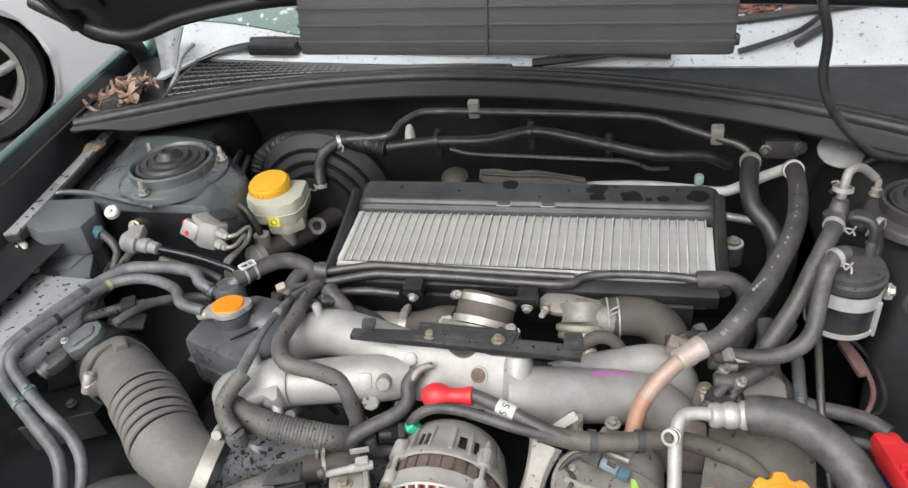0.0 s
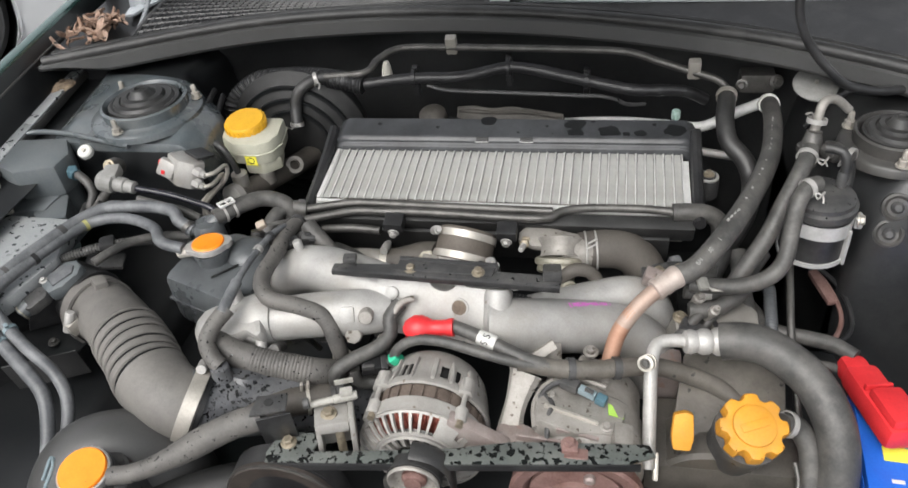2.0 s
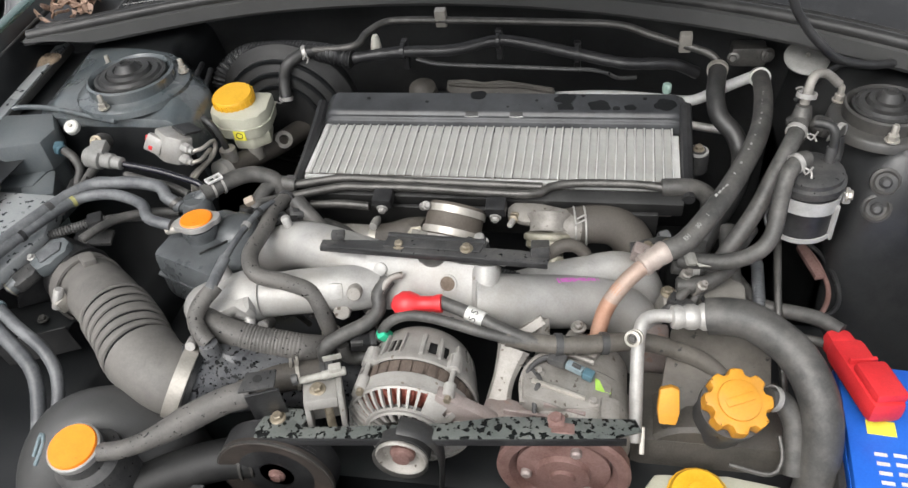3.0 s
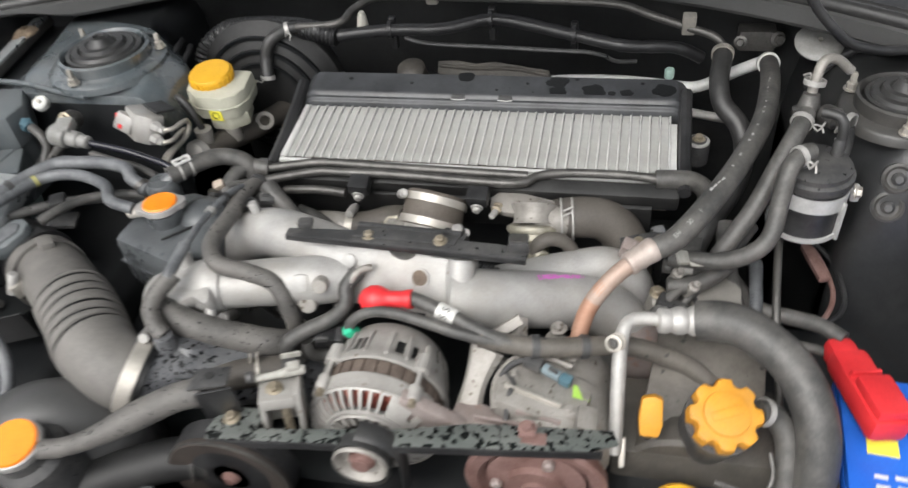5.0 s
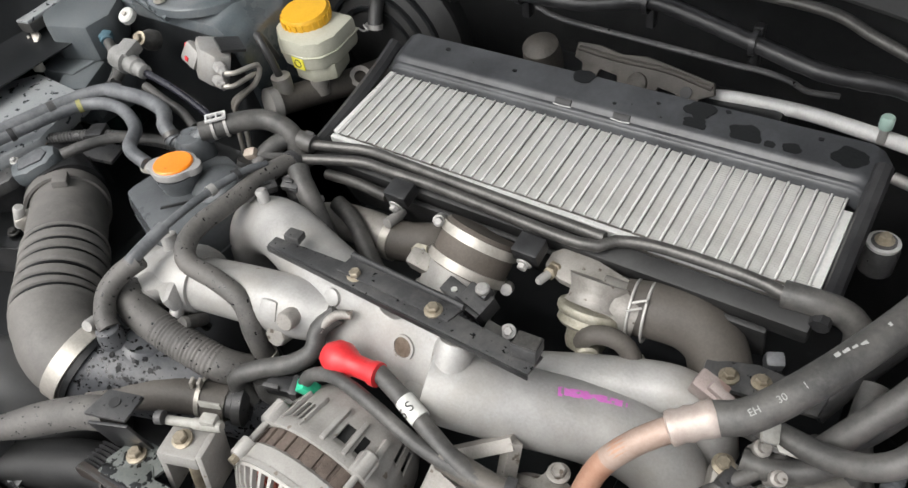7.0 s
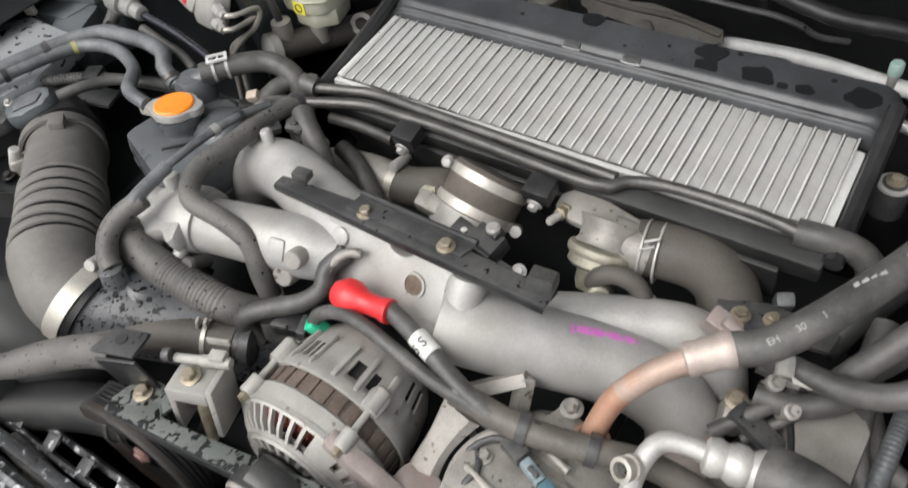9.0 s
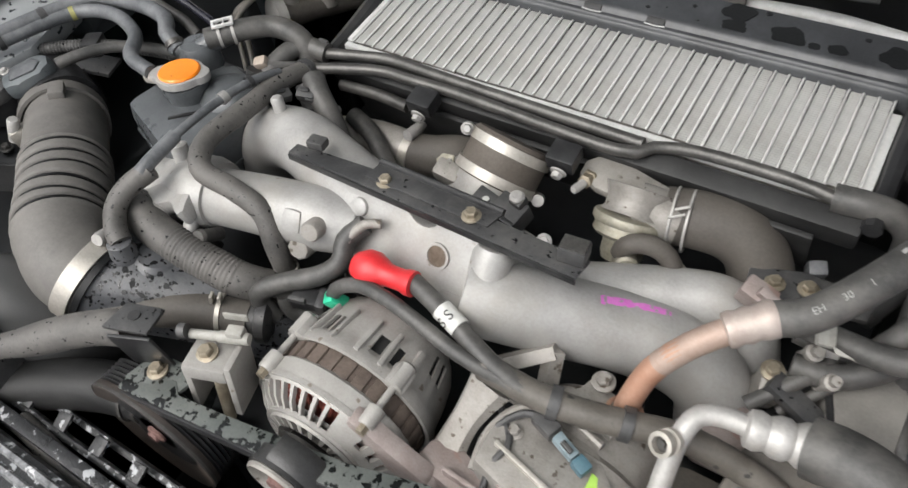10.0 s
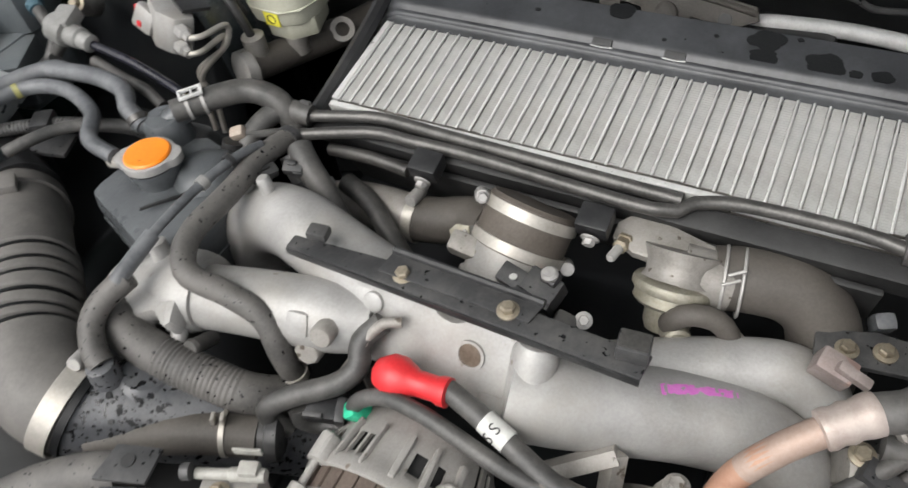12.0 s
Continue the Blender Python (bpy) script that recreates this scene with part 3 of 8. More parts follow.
part("blade", tube([screen_at(0.28, 0.075, 0.006), screen_at(0.36, 0.085, 0.007), screen_at(0.43, 0.095, 0.008), screen_at(0.6, 0.115, 0.008)], 0.0065, 6, 0.02), RUBBER_DARK, w)
part("spring", tube([screen_at(0.384, 0.032, 0.006), screen_at(0.428, 0.06, 0.01)], 0.006, 8, 0.01), BLACK, w)
w = thing("wiper", (-0.5, 1.33, 0.99), "black wiper arm and blade at the foot of the windscreen", "wiper", "wipers")
part("arm", tube([screen_at(-0.56, 0.03, 0.01), screen_at(-0.48, 0.03, 0.012), screen_at(-0.25, 0.02, 0.012), screen_at(0.0, 0.02, 0.012), screen_at(0.2, 0.015, 0.008)], 0.009, 8, 0.02), BLACK, w)
part("blade", tube([screen_at(-0.02, 0.0, 0.006), screen_at(0.08, 0.012, 0.007), screen_at(0.2, 0.03, 0.008)], lambda s: 0.012 - 0.006 * s, 8, 0.02, None, 0.5), BLACK, w)
part("pivot_cover", box((0.1, 0.034, 0.024), pose(-0.505, 1.288, 1.006, 0, 0, -4), 0.006), BLACK, w)
part("cover_tail", tube([(-0.665, 1.268, 0.988), (-0.645, 1.284, 0.992), (-0.615, 1.295, 0.998), (-0.58, 1.298, 1.003), (-0.54, 1.295, 1.006)], lambda s: 0.005 + 0.009 * s, 10, 0.01, None, 0.6), BLACK, w)

# Leaf-shaped flakes added to paint a red-brown reflection on the glass.
random.seed(17)
litter = bmesh.new()
for k in range(240):
    lx = random.uniform(0.22, 0.66)
    m = Matrix.Translation(screen_at(lx, 0.105 + 0.08 * (lx - 0.25) + random.gauss(0, 0.012), 0.004)) @ pose(0, 0, 0, 26 + random.uniform(-8, 8), random.uniform(-8, 8), random.gauss(10, 25))
    a, b = random.uniform(0.006, 0.02), random.uniform(0.0015, 0.005)
    slab([(-a, 0), (-a * 0.3, -b), (a * 0.6, -b * 0.8), (a, 0), (a * 0.5, b), (-a * 0.4, b * 0.9)], 0, 0.0012, m, 0, litter)
tagged(solo("reflection_flakes", litter, surf("red_brown_reflection", (0.07, 0.03, 0.02), (0.24, 0.11, 0.075), 0.5, scale=45), "brown flakes painting a red-brown reflection along the windscreen", "leaf litter"), kind="stuff")

# hood, propped open above the bay
HOOD = pose(-0.02, 1.14, 1.145, -54)
hood = thing("hood", (-0.02, 1.14, 1.1), "open dark green hood with black underside", "car hood")


def hood_skin(u, v):
    x = -0.79 + 1.58 * u
    return HOOD @ Vector((x * (1 - 0.06 * v), -1.12 * v + 0.05 * smooth_step(0.5, 0.75, abs(x)) * (1 - v) ** 6, 0.02 * math.cos(2.6 * x) - 0.01 - 0.05 * v * v))


part("outer_skin", skin(hood_skin, 20, 14, (0, 0, 0.003)), GREEN_PAINT, hood, "dark green painted outer skin")
for x in (-0.73, -0.36, 0.36, 0.73):
    part("inner_rail", box((0.1, 1.08, 0.035), HOOD @ pose(x * 0.97, -0.57, -0.02), 0.01), BAY_BLACK, hood, "black inner frame rail")
part("cross_rail", box((1.4, 0.1, 0.03), HOOD @ pose(0, -1.06, -0.012), 0.008), BLACK, hood, "black inner frame rail")
REAR_EDGE = [(-0.86, 1.15, 1.15), (-0.79, 1.14, 1.12), (-0.72, 1.14, 1.091), (-0.665, 1.14, 1.091), (-0.59, 1.14, 1.114), (-0.49, 1.14, 1.131), (-0.37, 1.14, 1.141), (-0.1, 1.14, 1.138), (0.29, 1.14, 1.119), (0.5, 1.14, 1.106), (0.65, 1.14, 1.098), (0.76, 1.14, 1.11)]
EDGE_LINE = along(REAR_EDGE, 0.02)
part("rear_rail", tube(REAR_EDGE, 0.014, 12, 0.02), BAY_BLACK, hood, "black rolled rear edge")
part("rear_panel", skin(lambda u, v: EDGE_LINE[round(u * (len(EDGE_LINE) - 1))] + Vector((0, -0.13, 0.19)) * v, 40, 4, (0, 0.004, 0.003)), BAY_BLACK, hood, "black inner panel behind the edge")
for s in (-1, 1):
    part("hinge", tube([(0.79 * s - 0.01, 1.31, 0.95), (0.79 * s - 0.01, 1.3, 1.0), (0.775 * s - 0.01, 1.24, 1.05), (0.76 * s - 0.01, 1.14, 1.11), (0.75 * s - 0.01, 1.04, 1.24)], 0.018, 10, 0.02, None, 0.6), BLACK, hood, "black steel hinge arm")
duct = thing("scoop_duct", (0, 0.9, 1.14), "grey ribbed plastic air duct under the hood scoop", "air duct")
DUCT = pose(0.0, 0.905, 1.175, -14, 1.3, 0)
part("duct_body", box((0.512, 0.05, 0.075), DUCT, 0.006), DUCT_GREY, duct)
for z in (-0.022, -0.002, 0.018):
    part("rib", box((0.512, 0.003, 0.0045), DUCT @ pose(0, -0.0255, z), 0.001), DUCT_GREY, duct)
    # Thin black box paints the shadow under the rib.
    part("rib_shadow_line", box((0.508, 0.002, 0.0022), DUCT @ pose(0, -0.0253, z - 0.0034), 0), BLACK, duct, "", False)
part("seam", box((0.003, 0.004, 0.07), DUCT @ pose(-0.02, -0.0265, -0.002), 0.0008), BLACK, duct)
part("top_lip", box((0.5, 0.055, 0.02), DUCT @ pose(0, 0.0, 0.05), 0.004), DUCT_GREY, duct)
part("collar", box((0.46, 0.2, 0.12), DUCT @ pose(0, 0.08, 0.09, 20), 0.01), BLACK, duct)
for s in (-1, 1):
    part("end_clip", box((0.006, 0.02, 0.012), DUCT @ pose(0.258 * s, -0.008, -0.022), 0.002), BLACK, duct)

# strut towers


def strut_tower(x, y, z, paint, label, k=1.0):
    t = thing("strut_tower", (x, y, z - 0.05), label, "strut tower", "strut towers")
    part("tower", lathe([(0.088 * k, -0.012), (0.086 * k, -0.003), (0.082 * k, 0.0), (0.062 * k, 0.002)], (x, y, z), segs=40), paint, t)
    part("mount_cup", lathe([(0.066 * k, 0.0), (0.066 * k, 0.016), (0.062 * k, 0.018), (0.058 * k, 0.012), (0.056 * k, 0.004)], (x, y, z), segs=36), paint, t)
    part("mount_rubber", lathe([(0.056 * k, 0.006), (0.054 * k, 0.016), (0.05 * k, 0.0175), (0.047 * k, 0.016), (0.044 * k, 0.0205), (0.036 * k, 0.0215), (0.034 * k, 0.019), (0.031 * k, 0.0255), (0.023 * k, 0.0265), (0.021 * k, 0.024), (0.017 * k, 0.029), (0.013 * k, 0.035), (0.008 * k, 0.036), (0.007 * k, 0.033), (0, 0.033)], (x, y, z), segs=36), RUBBER_DARK, t, "black rubber strut top mount")
    for a in (-95, 25, 145):
        px, py = x + 0.077 * k * math.cos(radians(a)), y + 0.077 * k * math.sin(radians(a))
        bm = lathe([(0.0085, 0.002), (0.0085, 0.004)], (px, py, z), segs=16)
        lathe([(0.0065, 0.003), (0.0065, 0.011), (0.004, 0.012), (0.004, 0.022), (0.003, 0.024)], (px, py, z), segs=6, bm=bm)
        part("stud_nut", bm, BAND_STEEL, t)
    return t


strut_tower(-0.56, 0.96, 0.932, BAY_PAINT, "dusty dark strut tower with rubber top mount")
strut_tower(0.492, 0.891, 0.93, TOWER_GREY, "black strut tower beside the filter canister", 0.74)

# ---- engine bulk ----
# Crankcase and heads share the bay's near-black colour.
eng = thing("engine_block", (0, 0.7, 0.43), "near-black engine block below the manifold", "engine")
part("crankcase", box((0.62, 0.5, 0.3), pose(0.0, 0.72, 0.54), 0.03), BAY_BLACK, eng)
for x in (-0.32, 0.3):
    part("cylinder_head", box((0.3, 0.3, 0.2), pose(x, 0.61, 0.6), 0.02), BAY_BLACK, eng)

# ---- intercooler ----
ic = thing("intercooler", (0, 0.88, 0.8), "silver top-mounted intercooler with fine vertical fins in a black frame", "intercooler")


def core_at(x, w, up=0.0):
    """A place on the sloping core face: w 0 at its front edge, 1 at its back."""
    return Vector((x, 0.828 + 0.112 * w, 0.8655 + 0.0105 * w + up))


N_BAR, X0, X1 = 41, -0.243, 0.247
PITCH = (X1 - X0) / (N_BAR - 1)
part("core_block", box((X1 - X0 + 0.004, 0.108, 0.05), pose(0.002, 0.882, 0.8385, 5.4), 0.002), ALLOY_DULL, ic)
part("front_edge_strip", box((0.5, 0.006, 0.01), pose(0.0, 0.8245, 0.862, 5.4), 0.001), BAR, ic, "bright aluminium edge strip")
part("end_plate", box((0.01, 0.1, 0.012), pose(X1 + 0.004, 0.876, 0.864, 5.4), 0.001), BAR, ic)
part("end_plate", box((0.006, 0.11, 0.012), pose(X0 - 0.005, 0.884, 0.868, 5.4), 0.001), BAR, ic)

# black shroud along the back of the core
SHROUD_PROFILE = [(0.9375, 0.874), (0.938, 0.885), (0.939, 0.8885), (0.941, 0.89), (0.9435, 0.8905), (0.946, 0.8935), (0.9485, 0.8958), (0.952, 0.8968), (0.968, 0.9), (0.985, 0.903), (0.99, 0.898), (0.992, 0.85)]
part("shroud", profile_skin(SHROUD_PROFILE, lambda u, a, b: (-0.262 + 0.534 * u, a, b - 0.02 * (1 - min(u, 1 - u) / 0.04 if min(u, 1 - u) < 0.04 else 0) ** 2), 50, (0, -0.002, -0.003)), SHROUD, ic, "grey-black plastic shroud with wet patches")
random.seed(4)
for px, py, r in ((-0.026, 0.98, 0.011), (0.1, 0.974, 0.014), (0.101, 0.9565, 0.011), (0.148, 0.96, 0.014), (0.172, 0.9555, 0.005), (0.19, 0.957, 0.008), (0.238, 0.964, 0.014), (0.06, 0.97, 0.002), (-0.1, 0.966, 0.0025), (0.02, 0.957, 0.002), (-0.19, 0.972, 0.003), (0.21, 0.975, 0.0025), (0.125, 0.98, 0.0025)):
    own = bmesh.new()
    vs, seed = [], random.uniform(0, 50)
    for k in range(72):
        a = 2 * math.pi * k / 72
        rr = r * (1 + 0.28 * noise.noise((1.3 * math.cos(a) + seed, 1.3 * math.sin(a), 0)) + 0.07 * noise.noise((4 * math.cos(a), 4 * math.sin(a), seed)))
        x, y = px + rr * 1.05 * math.cos(a), max(py + rr * 0.75 * math.sin(a), 0.9525)
        vs.append(own.verts.new((x, y, 0.8965 + (y - 0.951) * 0.225)))
    own.faces.new(vs)
    ext = bmesh.ops.extrude_face_region(own, geom=own.faces[:])
    for v in ext["geom"]:
        if isinstance(v, bmesh.types.BMVert):
            v.co.z += 0.0006
    bmesh.ops.recalc_face_normals(own, faces=own.faces[:])
    part("wet_patch", own, WETBLACK, ic, "black wet patch", False)
for px in (-0.081, -0.017):
    # Solid black box paints the slot's dark inside.
    part("drain_slot", box((0.018, 0.007, 0.004), pose(px + 0.05, 0.9455, 0.8925, 40), 0.001), INK, ic)
    # Pale bead paints the highlight on the slot's lower edge.
    part("slot_glint", tube([(px + 0.04, 0.9418, 0.8912), (px + 0.05, 0.9408, 0.891), (px + 0.06, 0.9418, 0.8912)], 0.0007, 6), STRAP, ic, "pale bead painting the highlight below a drain slot")
for side, x in ((-1, -0.26), (1, 0.265)):
    part("side_rail", tube([(x, 0.805, 0.858), (x, 0.86, 0.868), (x, 0.93, 0.885), (x, 0.965, 0.897)], 0.008, 8, 0.02), BLACK, ic, "black side rail")
part("rail_tab", box((0.012, 0.008, 0.022), pose(-0.262, 0.806, 0.868, 15), 0.002), BLACK_DUST, ic)
part("front_rail", box((0.52, 0.02, 0.028), pose(0.0, 0.812, 0.845, 20), 0.004), HOSE_BLACK, ic, "black front rail")
part("lower_panel", box((0.46, 0.006, 0.06), pose(-0.0, 0.81, 0.81, 20), 0.002), HOSE_BLACK, ic, "black panel below the core")

bush = thing("intercooler_mount", (0.285, 0.93, 0.83), "grey rubber bush mount with zinc bolt beside the intercooler", "mount")
part("bush", lathe([(0.0145, -0.03), (0.015, -0.006), (0.0138, -0.002), (0.0135, 0.0)], (0.285, 0.93, 0.846)), BLACK_DUST, bush)
part("washer", lathe([(0.0138, -0.001), (0.0142, 0.0005), (0.0138, 0.002), (0.006, 0.0022)], (0.285, 0.93, 0.846)), STRAP, bush, "pale steel washer")
part("inner_ring", lathe([(0.0105, 0.0015), (0.0102, 0.0042), (0.005, 0.0042)], (0.285, 0.93, 0.846)), BLACK_DUST, bush)
part("bolt", bolt((0.285, 0.93, 0.849), r=0.0055), ZINC, bush)

pipes = thing("coolant_pipe_pair", (0, 0.81, 0.86), "pair of black steel coolant pipes along the intercooler", "pipe")
part("pipe", tube([(-0.262, 0.798, 0.868), (-0.215, 0.812, 0.868), (-0.187, 0.818, 0.868), (-0.116, 0.816, 0.868), (-0.001, 0.813, 0.868), (0.081, 0.811, 0.868)], 0.0056, 12, 0.01), STEEL_DARK, pipes)
part("pipe", tube([(-0.263, 0.773, 0.866), (-0.193, 0.8, 0.866), (-0.151, 0.802, 0.866), (-0.09, 0.803, 0.866), (0.062, 0.797, 0.866), (0.09, 0.813, 0.866), (0.125, 0.823, 0.866), (0.202, 0.824, 0.866), (0.238, 0.818, 0.866)], 0.0056, 12, 0.01), STEEL_DARK, pipes)
for x, y in ((-0.128, 0.786), (0.025, 0.776)):
    tab = thing("pipe_tab", (x, y, 0.84), "black steel pipe bracket with bolt", "bracket", "pipe brackets")
    part("plate", box((0.026, 0.022, 0.016), pose(x, y, 0.86, 12), 0.002), BLACK, tab)
    part("bolt", bolt((x, y - 0.011, 0.852), (0, -0.8, -0.3), 0.005), STEEL, tab)
hose("coolant_hose", [(0.232, 0.819, 0.866), (0.258, 0.821, 0.866), (0.278, 0.825, 0.86), (0.292, 0.825, 0.845), (0.295, 0.82, 0.81)], 0.0115, RUBBER, "grey rubber hose on the coolant pipe's end")

# ---- hoses at the expansion tank side ----
sbh = thing("s_bend_hose", (-0.25, 0.68, 0.86), "grey dusty S-shaped coolant hose across the manifold", "hose")
part("tube", tube([(-0.258, 0.775, 0.866), (-0.26, 0.735, 0.876), (-0.252, 0.681, 0.886), (-0.251, 0.637, 0.89), (-0.242, 0.613, 0.89), (-0.227, 0.601, 0.886), (-0.197, 0.603, 0.876), (-0.169, 0.602, 0.862), (-0.157, 0.593, 0.835), (-0.152, 0.591, 0.79)], 0.0098), RUBBER_SPOT, sbh)
part("end_clip", ring((-0.2585, 0.768, 0.868), (0.05, -0.95, 0.2), 0.0099, 0.007, 0.0016, 20), BLACK_DUST, sbh)
part("end_clip", ring((-0.153, 0.5915, 0.806), (0.1, -0.1, -1), 0.0099, 0.007, 0.0016, 20), BAND_STEEL, sbh)

hose("coolant_hose", [(-0.255, 0.8, 0.868), (-0.283, 0.795, 0.872), (-0.295, 0.773, 0.868), (-0.298, 0.754, 0.858), (-0.295, 0.735, 0.835), (-0.285, 0.72, 0.8)], 0.0102, RUBBER, "grey bent coolant hose beside the tank")
hose("tank_hose", [(-0.52, 0.746, 0.9), (-0.463, 0.752, 0.9), (-0.42, 0.745, 0.899), (-0.409, 0.733, 0.893), (-0.384, 0.724, 0.884)], 0.0085, TUBE_GREY, "grey coolant hose into the tank's neck")
lh = thing("long_coolant_hose", (-0.57, 0.64, 0.88), "long grey coolant hose bending over the air box", "hose")
part("tube", tube([(-0.5, 0.75, 0.9), (-0.52, 0.746, 0.9), (-0.545, 0.715, 0.9), (-0.573, 0.64, 0.9), (-0.592, 0.586, 0.895), (-0.594, 0.562, 0.88), (-0.574, 0.541, 0.87), (-0.523, 0.51, 0.85), (-0.48, 0.482, 0.83), (-0.466, 0.45, 0.80), (-0.462, 0.40, 0.75)], 0.0085), TUBE_GREY, lh)
part("tape_mark", ring((-0.5545, 0.691, 0.9), (-0.3, -0.9, 0), 0.0085, 0.008, 0.0005), BLACK_DUST, lh)
part("tape_mark", ring((-0.584, 0.609, 0.898), (-0.3, -0.9, 0), 0.0085, 0.006, 0.0005), BLACK_DUST, lh)
lh = thing("long_coolant_hose", (-0.55, 0.64, 0.88), "thinner grey coolant hose with a yellow paint mark", "hose")
part("tube", tube([(-0.376, 0.679, 0.89), (-0.409, 0.685, 0.895), (-0.435, 0.714, 0.895), (-0.487, 0.731, 0.895), (-0.531, 0.718, 0.895), (-0.556, 0.671, 0.895), (-0.578, 0.601, 0.895), (-0.582, 0.572, 0.89), (-0.566, 0.554, 0.88), (-0.519, 0.526, 0.86), (-0.47, 0.502, 0.84), (-0.45, 0.477, 0.815), (-0.448, 0.43, 0.77)], 0.0074), TUBE_GREY, lh)
part("paint_mark", ring((-0.5345, 0.713, 0.895), (-0.5, -0.85, 0), 0.0074, 0.005, 0.0003), FADED_Y, lh, "faded yellow paint mark")
part("clip", ring((-0.566, 0.641, 0.895), (-0.3, -0.95, 0), 0.0074, 0.006, 0.0012), BLACK, lh)
ch = thing("clip_hose", (-0.31, 0.78, 0.88), "grey hose from the tank with a bright spring clip", "hose")
part("tube", tube([(-0.36, 0.742, 0.892), (-0.335, 0.77, 0.893), (-0.316, 0.79, 0.89), (-0.296, 0.796, 0.885), (-0.279, 0.796, 0.873), (-0.27, 0.79, 0.84)], 0.0112), RUBBER, ch)
for dx in (-0.007, 0.007):
    part("clamp_ring", ring((-0.346 + 0.66 * dx, 0.758 + 0.75 * dx, 0.8925), (0.66, 0.75, 0.0), 0.0113, 0.003, 0.0014), STEEL, ch)
own = bmesh.new()
CL = Matrix(((0.75, 0.66, 0), (-0.66, 0.75, 0), (0, 0, 1))).to_4x4()
CL.translation = (-0.346, 0.757, 0.9065)
for sx, sy, lx, ly in ((-0.0055, 0, 0.0025, 0.022), (0.0055, 0, 0.0025, 0.022), (0, -0.0098, 0.0085, 0.0025), (0, 0.0098, 0.0085, 0.0025), (0, 0.001, 0.0085, 0.0016)):
    box((lx, ly, 0.003), CL @ pose(sx, sy, 0), 0.0006, own)
part("clamp_frame", own, BRIGHT, ch, "bright square spring-clamp frame")

# ---- expansion tank ----
tank = thing("expansion_tank", (-0.33, 0.68, 0.78), "blue-black plastic coolant expansion tank with orange cap", "coolant tank")
bm = slab([(-0.402, 0.652), (-0.31, 0.618), (-0.27, 0.632), (-0.268, 0.69), (-0.298, 0.738), (-0.34, 0.752), (-0.392, 0.72)], 0.788, 0.866, None, 0.013)
part("body", bm, TANK, tank)
part("foot", slab([(-0.37, 0.672), (-0.31, 0.65), (-0.285, 0.66), (-0.31, 0.72), (-0.36, 0.72)], 0.74, 0.79, None, 0.005), BAY_BLACK, tank)
part("seam", slab([(-0.404, 0.652), (-0.31, 0.616), (-0.268, 0.631), (-0.266, 0.69), (-0.297, 0.74), (-0.34, 0.754), (-0.394, 0.721)], 0.826, 0.8295, None, 0.001), TANK, tank)
part("hump", lathe([(0.032, -0.01), (0.03, 0.004), (0.022, 0.012), (0.01, 0.015), (0, 0.0155)], (-0.307, 0.708, 0.862)), TANK, tank)
part("back_neck", lathe([(0.021, 0.0), (0.02, 0.022), (0.016, 0.028), (0, 0.03)], (-0.37, 0.735, 0.862), segs=24), TANK, tank)
part("nipple", tube([(-0.37, 0.735, 0.88), (-0.355, 0.75, 0.889), (-0.345, 0.76, 0.892)], 0.011, 16), TANK, tank)
part("nipple", tube([(-0.37, 0.735, 0.878), (-0.385, 0.727, 0.883), (-0.395, 0.724, 0.885)], 0.0085, 14), TANK, tank)
part("hose_clip", ring((-0.392, 0.7265, 0.887), (-0.7, 0.4, 0.5), 0.0086, 0.006, 0.0014), STEEL_DARK, tank)
part("neck", lathe([(0.021, 0), (0.021, 0.01), (0.023, 0.011), (0.023, 0.02)], (-0.345, 0.69, 0.864)), TANK, tank)
capm = pose(-0.346, 0.69, 0.889, -4, 2, 25) @ Matrix.Scale(0.88, 4)
pts = []
for k in range(48):
    a = 2 * math.pi * k / 48
    rr = 0.027 + 0.007 * max(0, abs(math.cos(a)) - 0.86) / 0.14
    pts.append((rr * math.cos(a), rr * math.sin(a)))
cap = part("cap_rim", slab(pts, -0.005, 0.004, capm, 0.0015), STEEL, tank, "steel pressure cap rim with two ears")
part("cap_top", lathe([(0.0205, 0.002), (0.0205, 0.0045), (0.019, 0.006), (0, 0.0065)], capm.translation, capm.to_3x3().col[2], 36), ORANGE, cap, "orange cap label")
part("strap", box((0.003, 0.04, 0.0025), pose(-0.318, 0.664, 0.8695, -8, 0, -35), 0.0008), BLACK, tank)
part("outlet", tube([(-0.384, 0.68, 0.882), (-0.372, 0.68, 0.885), (-0.362, 0.682, 0.885)], 0.007, 12), BAND_STEEL, tank, "metal hose outlet")

# ---- intake manifold ----
man = thing("intake_manifold", (0, 0.65, 0.78), "sandblasted cast aluminium intake manifold", "intake manifold")
BLK = pose(-0.024, 0.646, 0.843, -33, -1, -2)
FACE = BLK @ pose(0, 0, 0, 90)
block = part("centre_block", slab([(-0.092, -0.03), (0.069, -0.037), (0.069, 0.024), (0.05, 0.03), (0.022, 0.031), (0.012, 0.036), (0.006, 0.032), (0.0, 0.026), (-0.01, 0.024), (-0.02, 0.028), (-0.026, 0.037), (-0.09, 0.038)], -0.02, 0.018, FACE, 0.005), ALLOY, man)
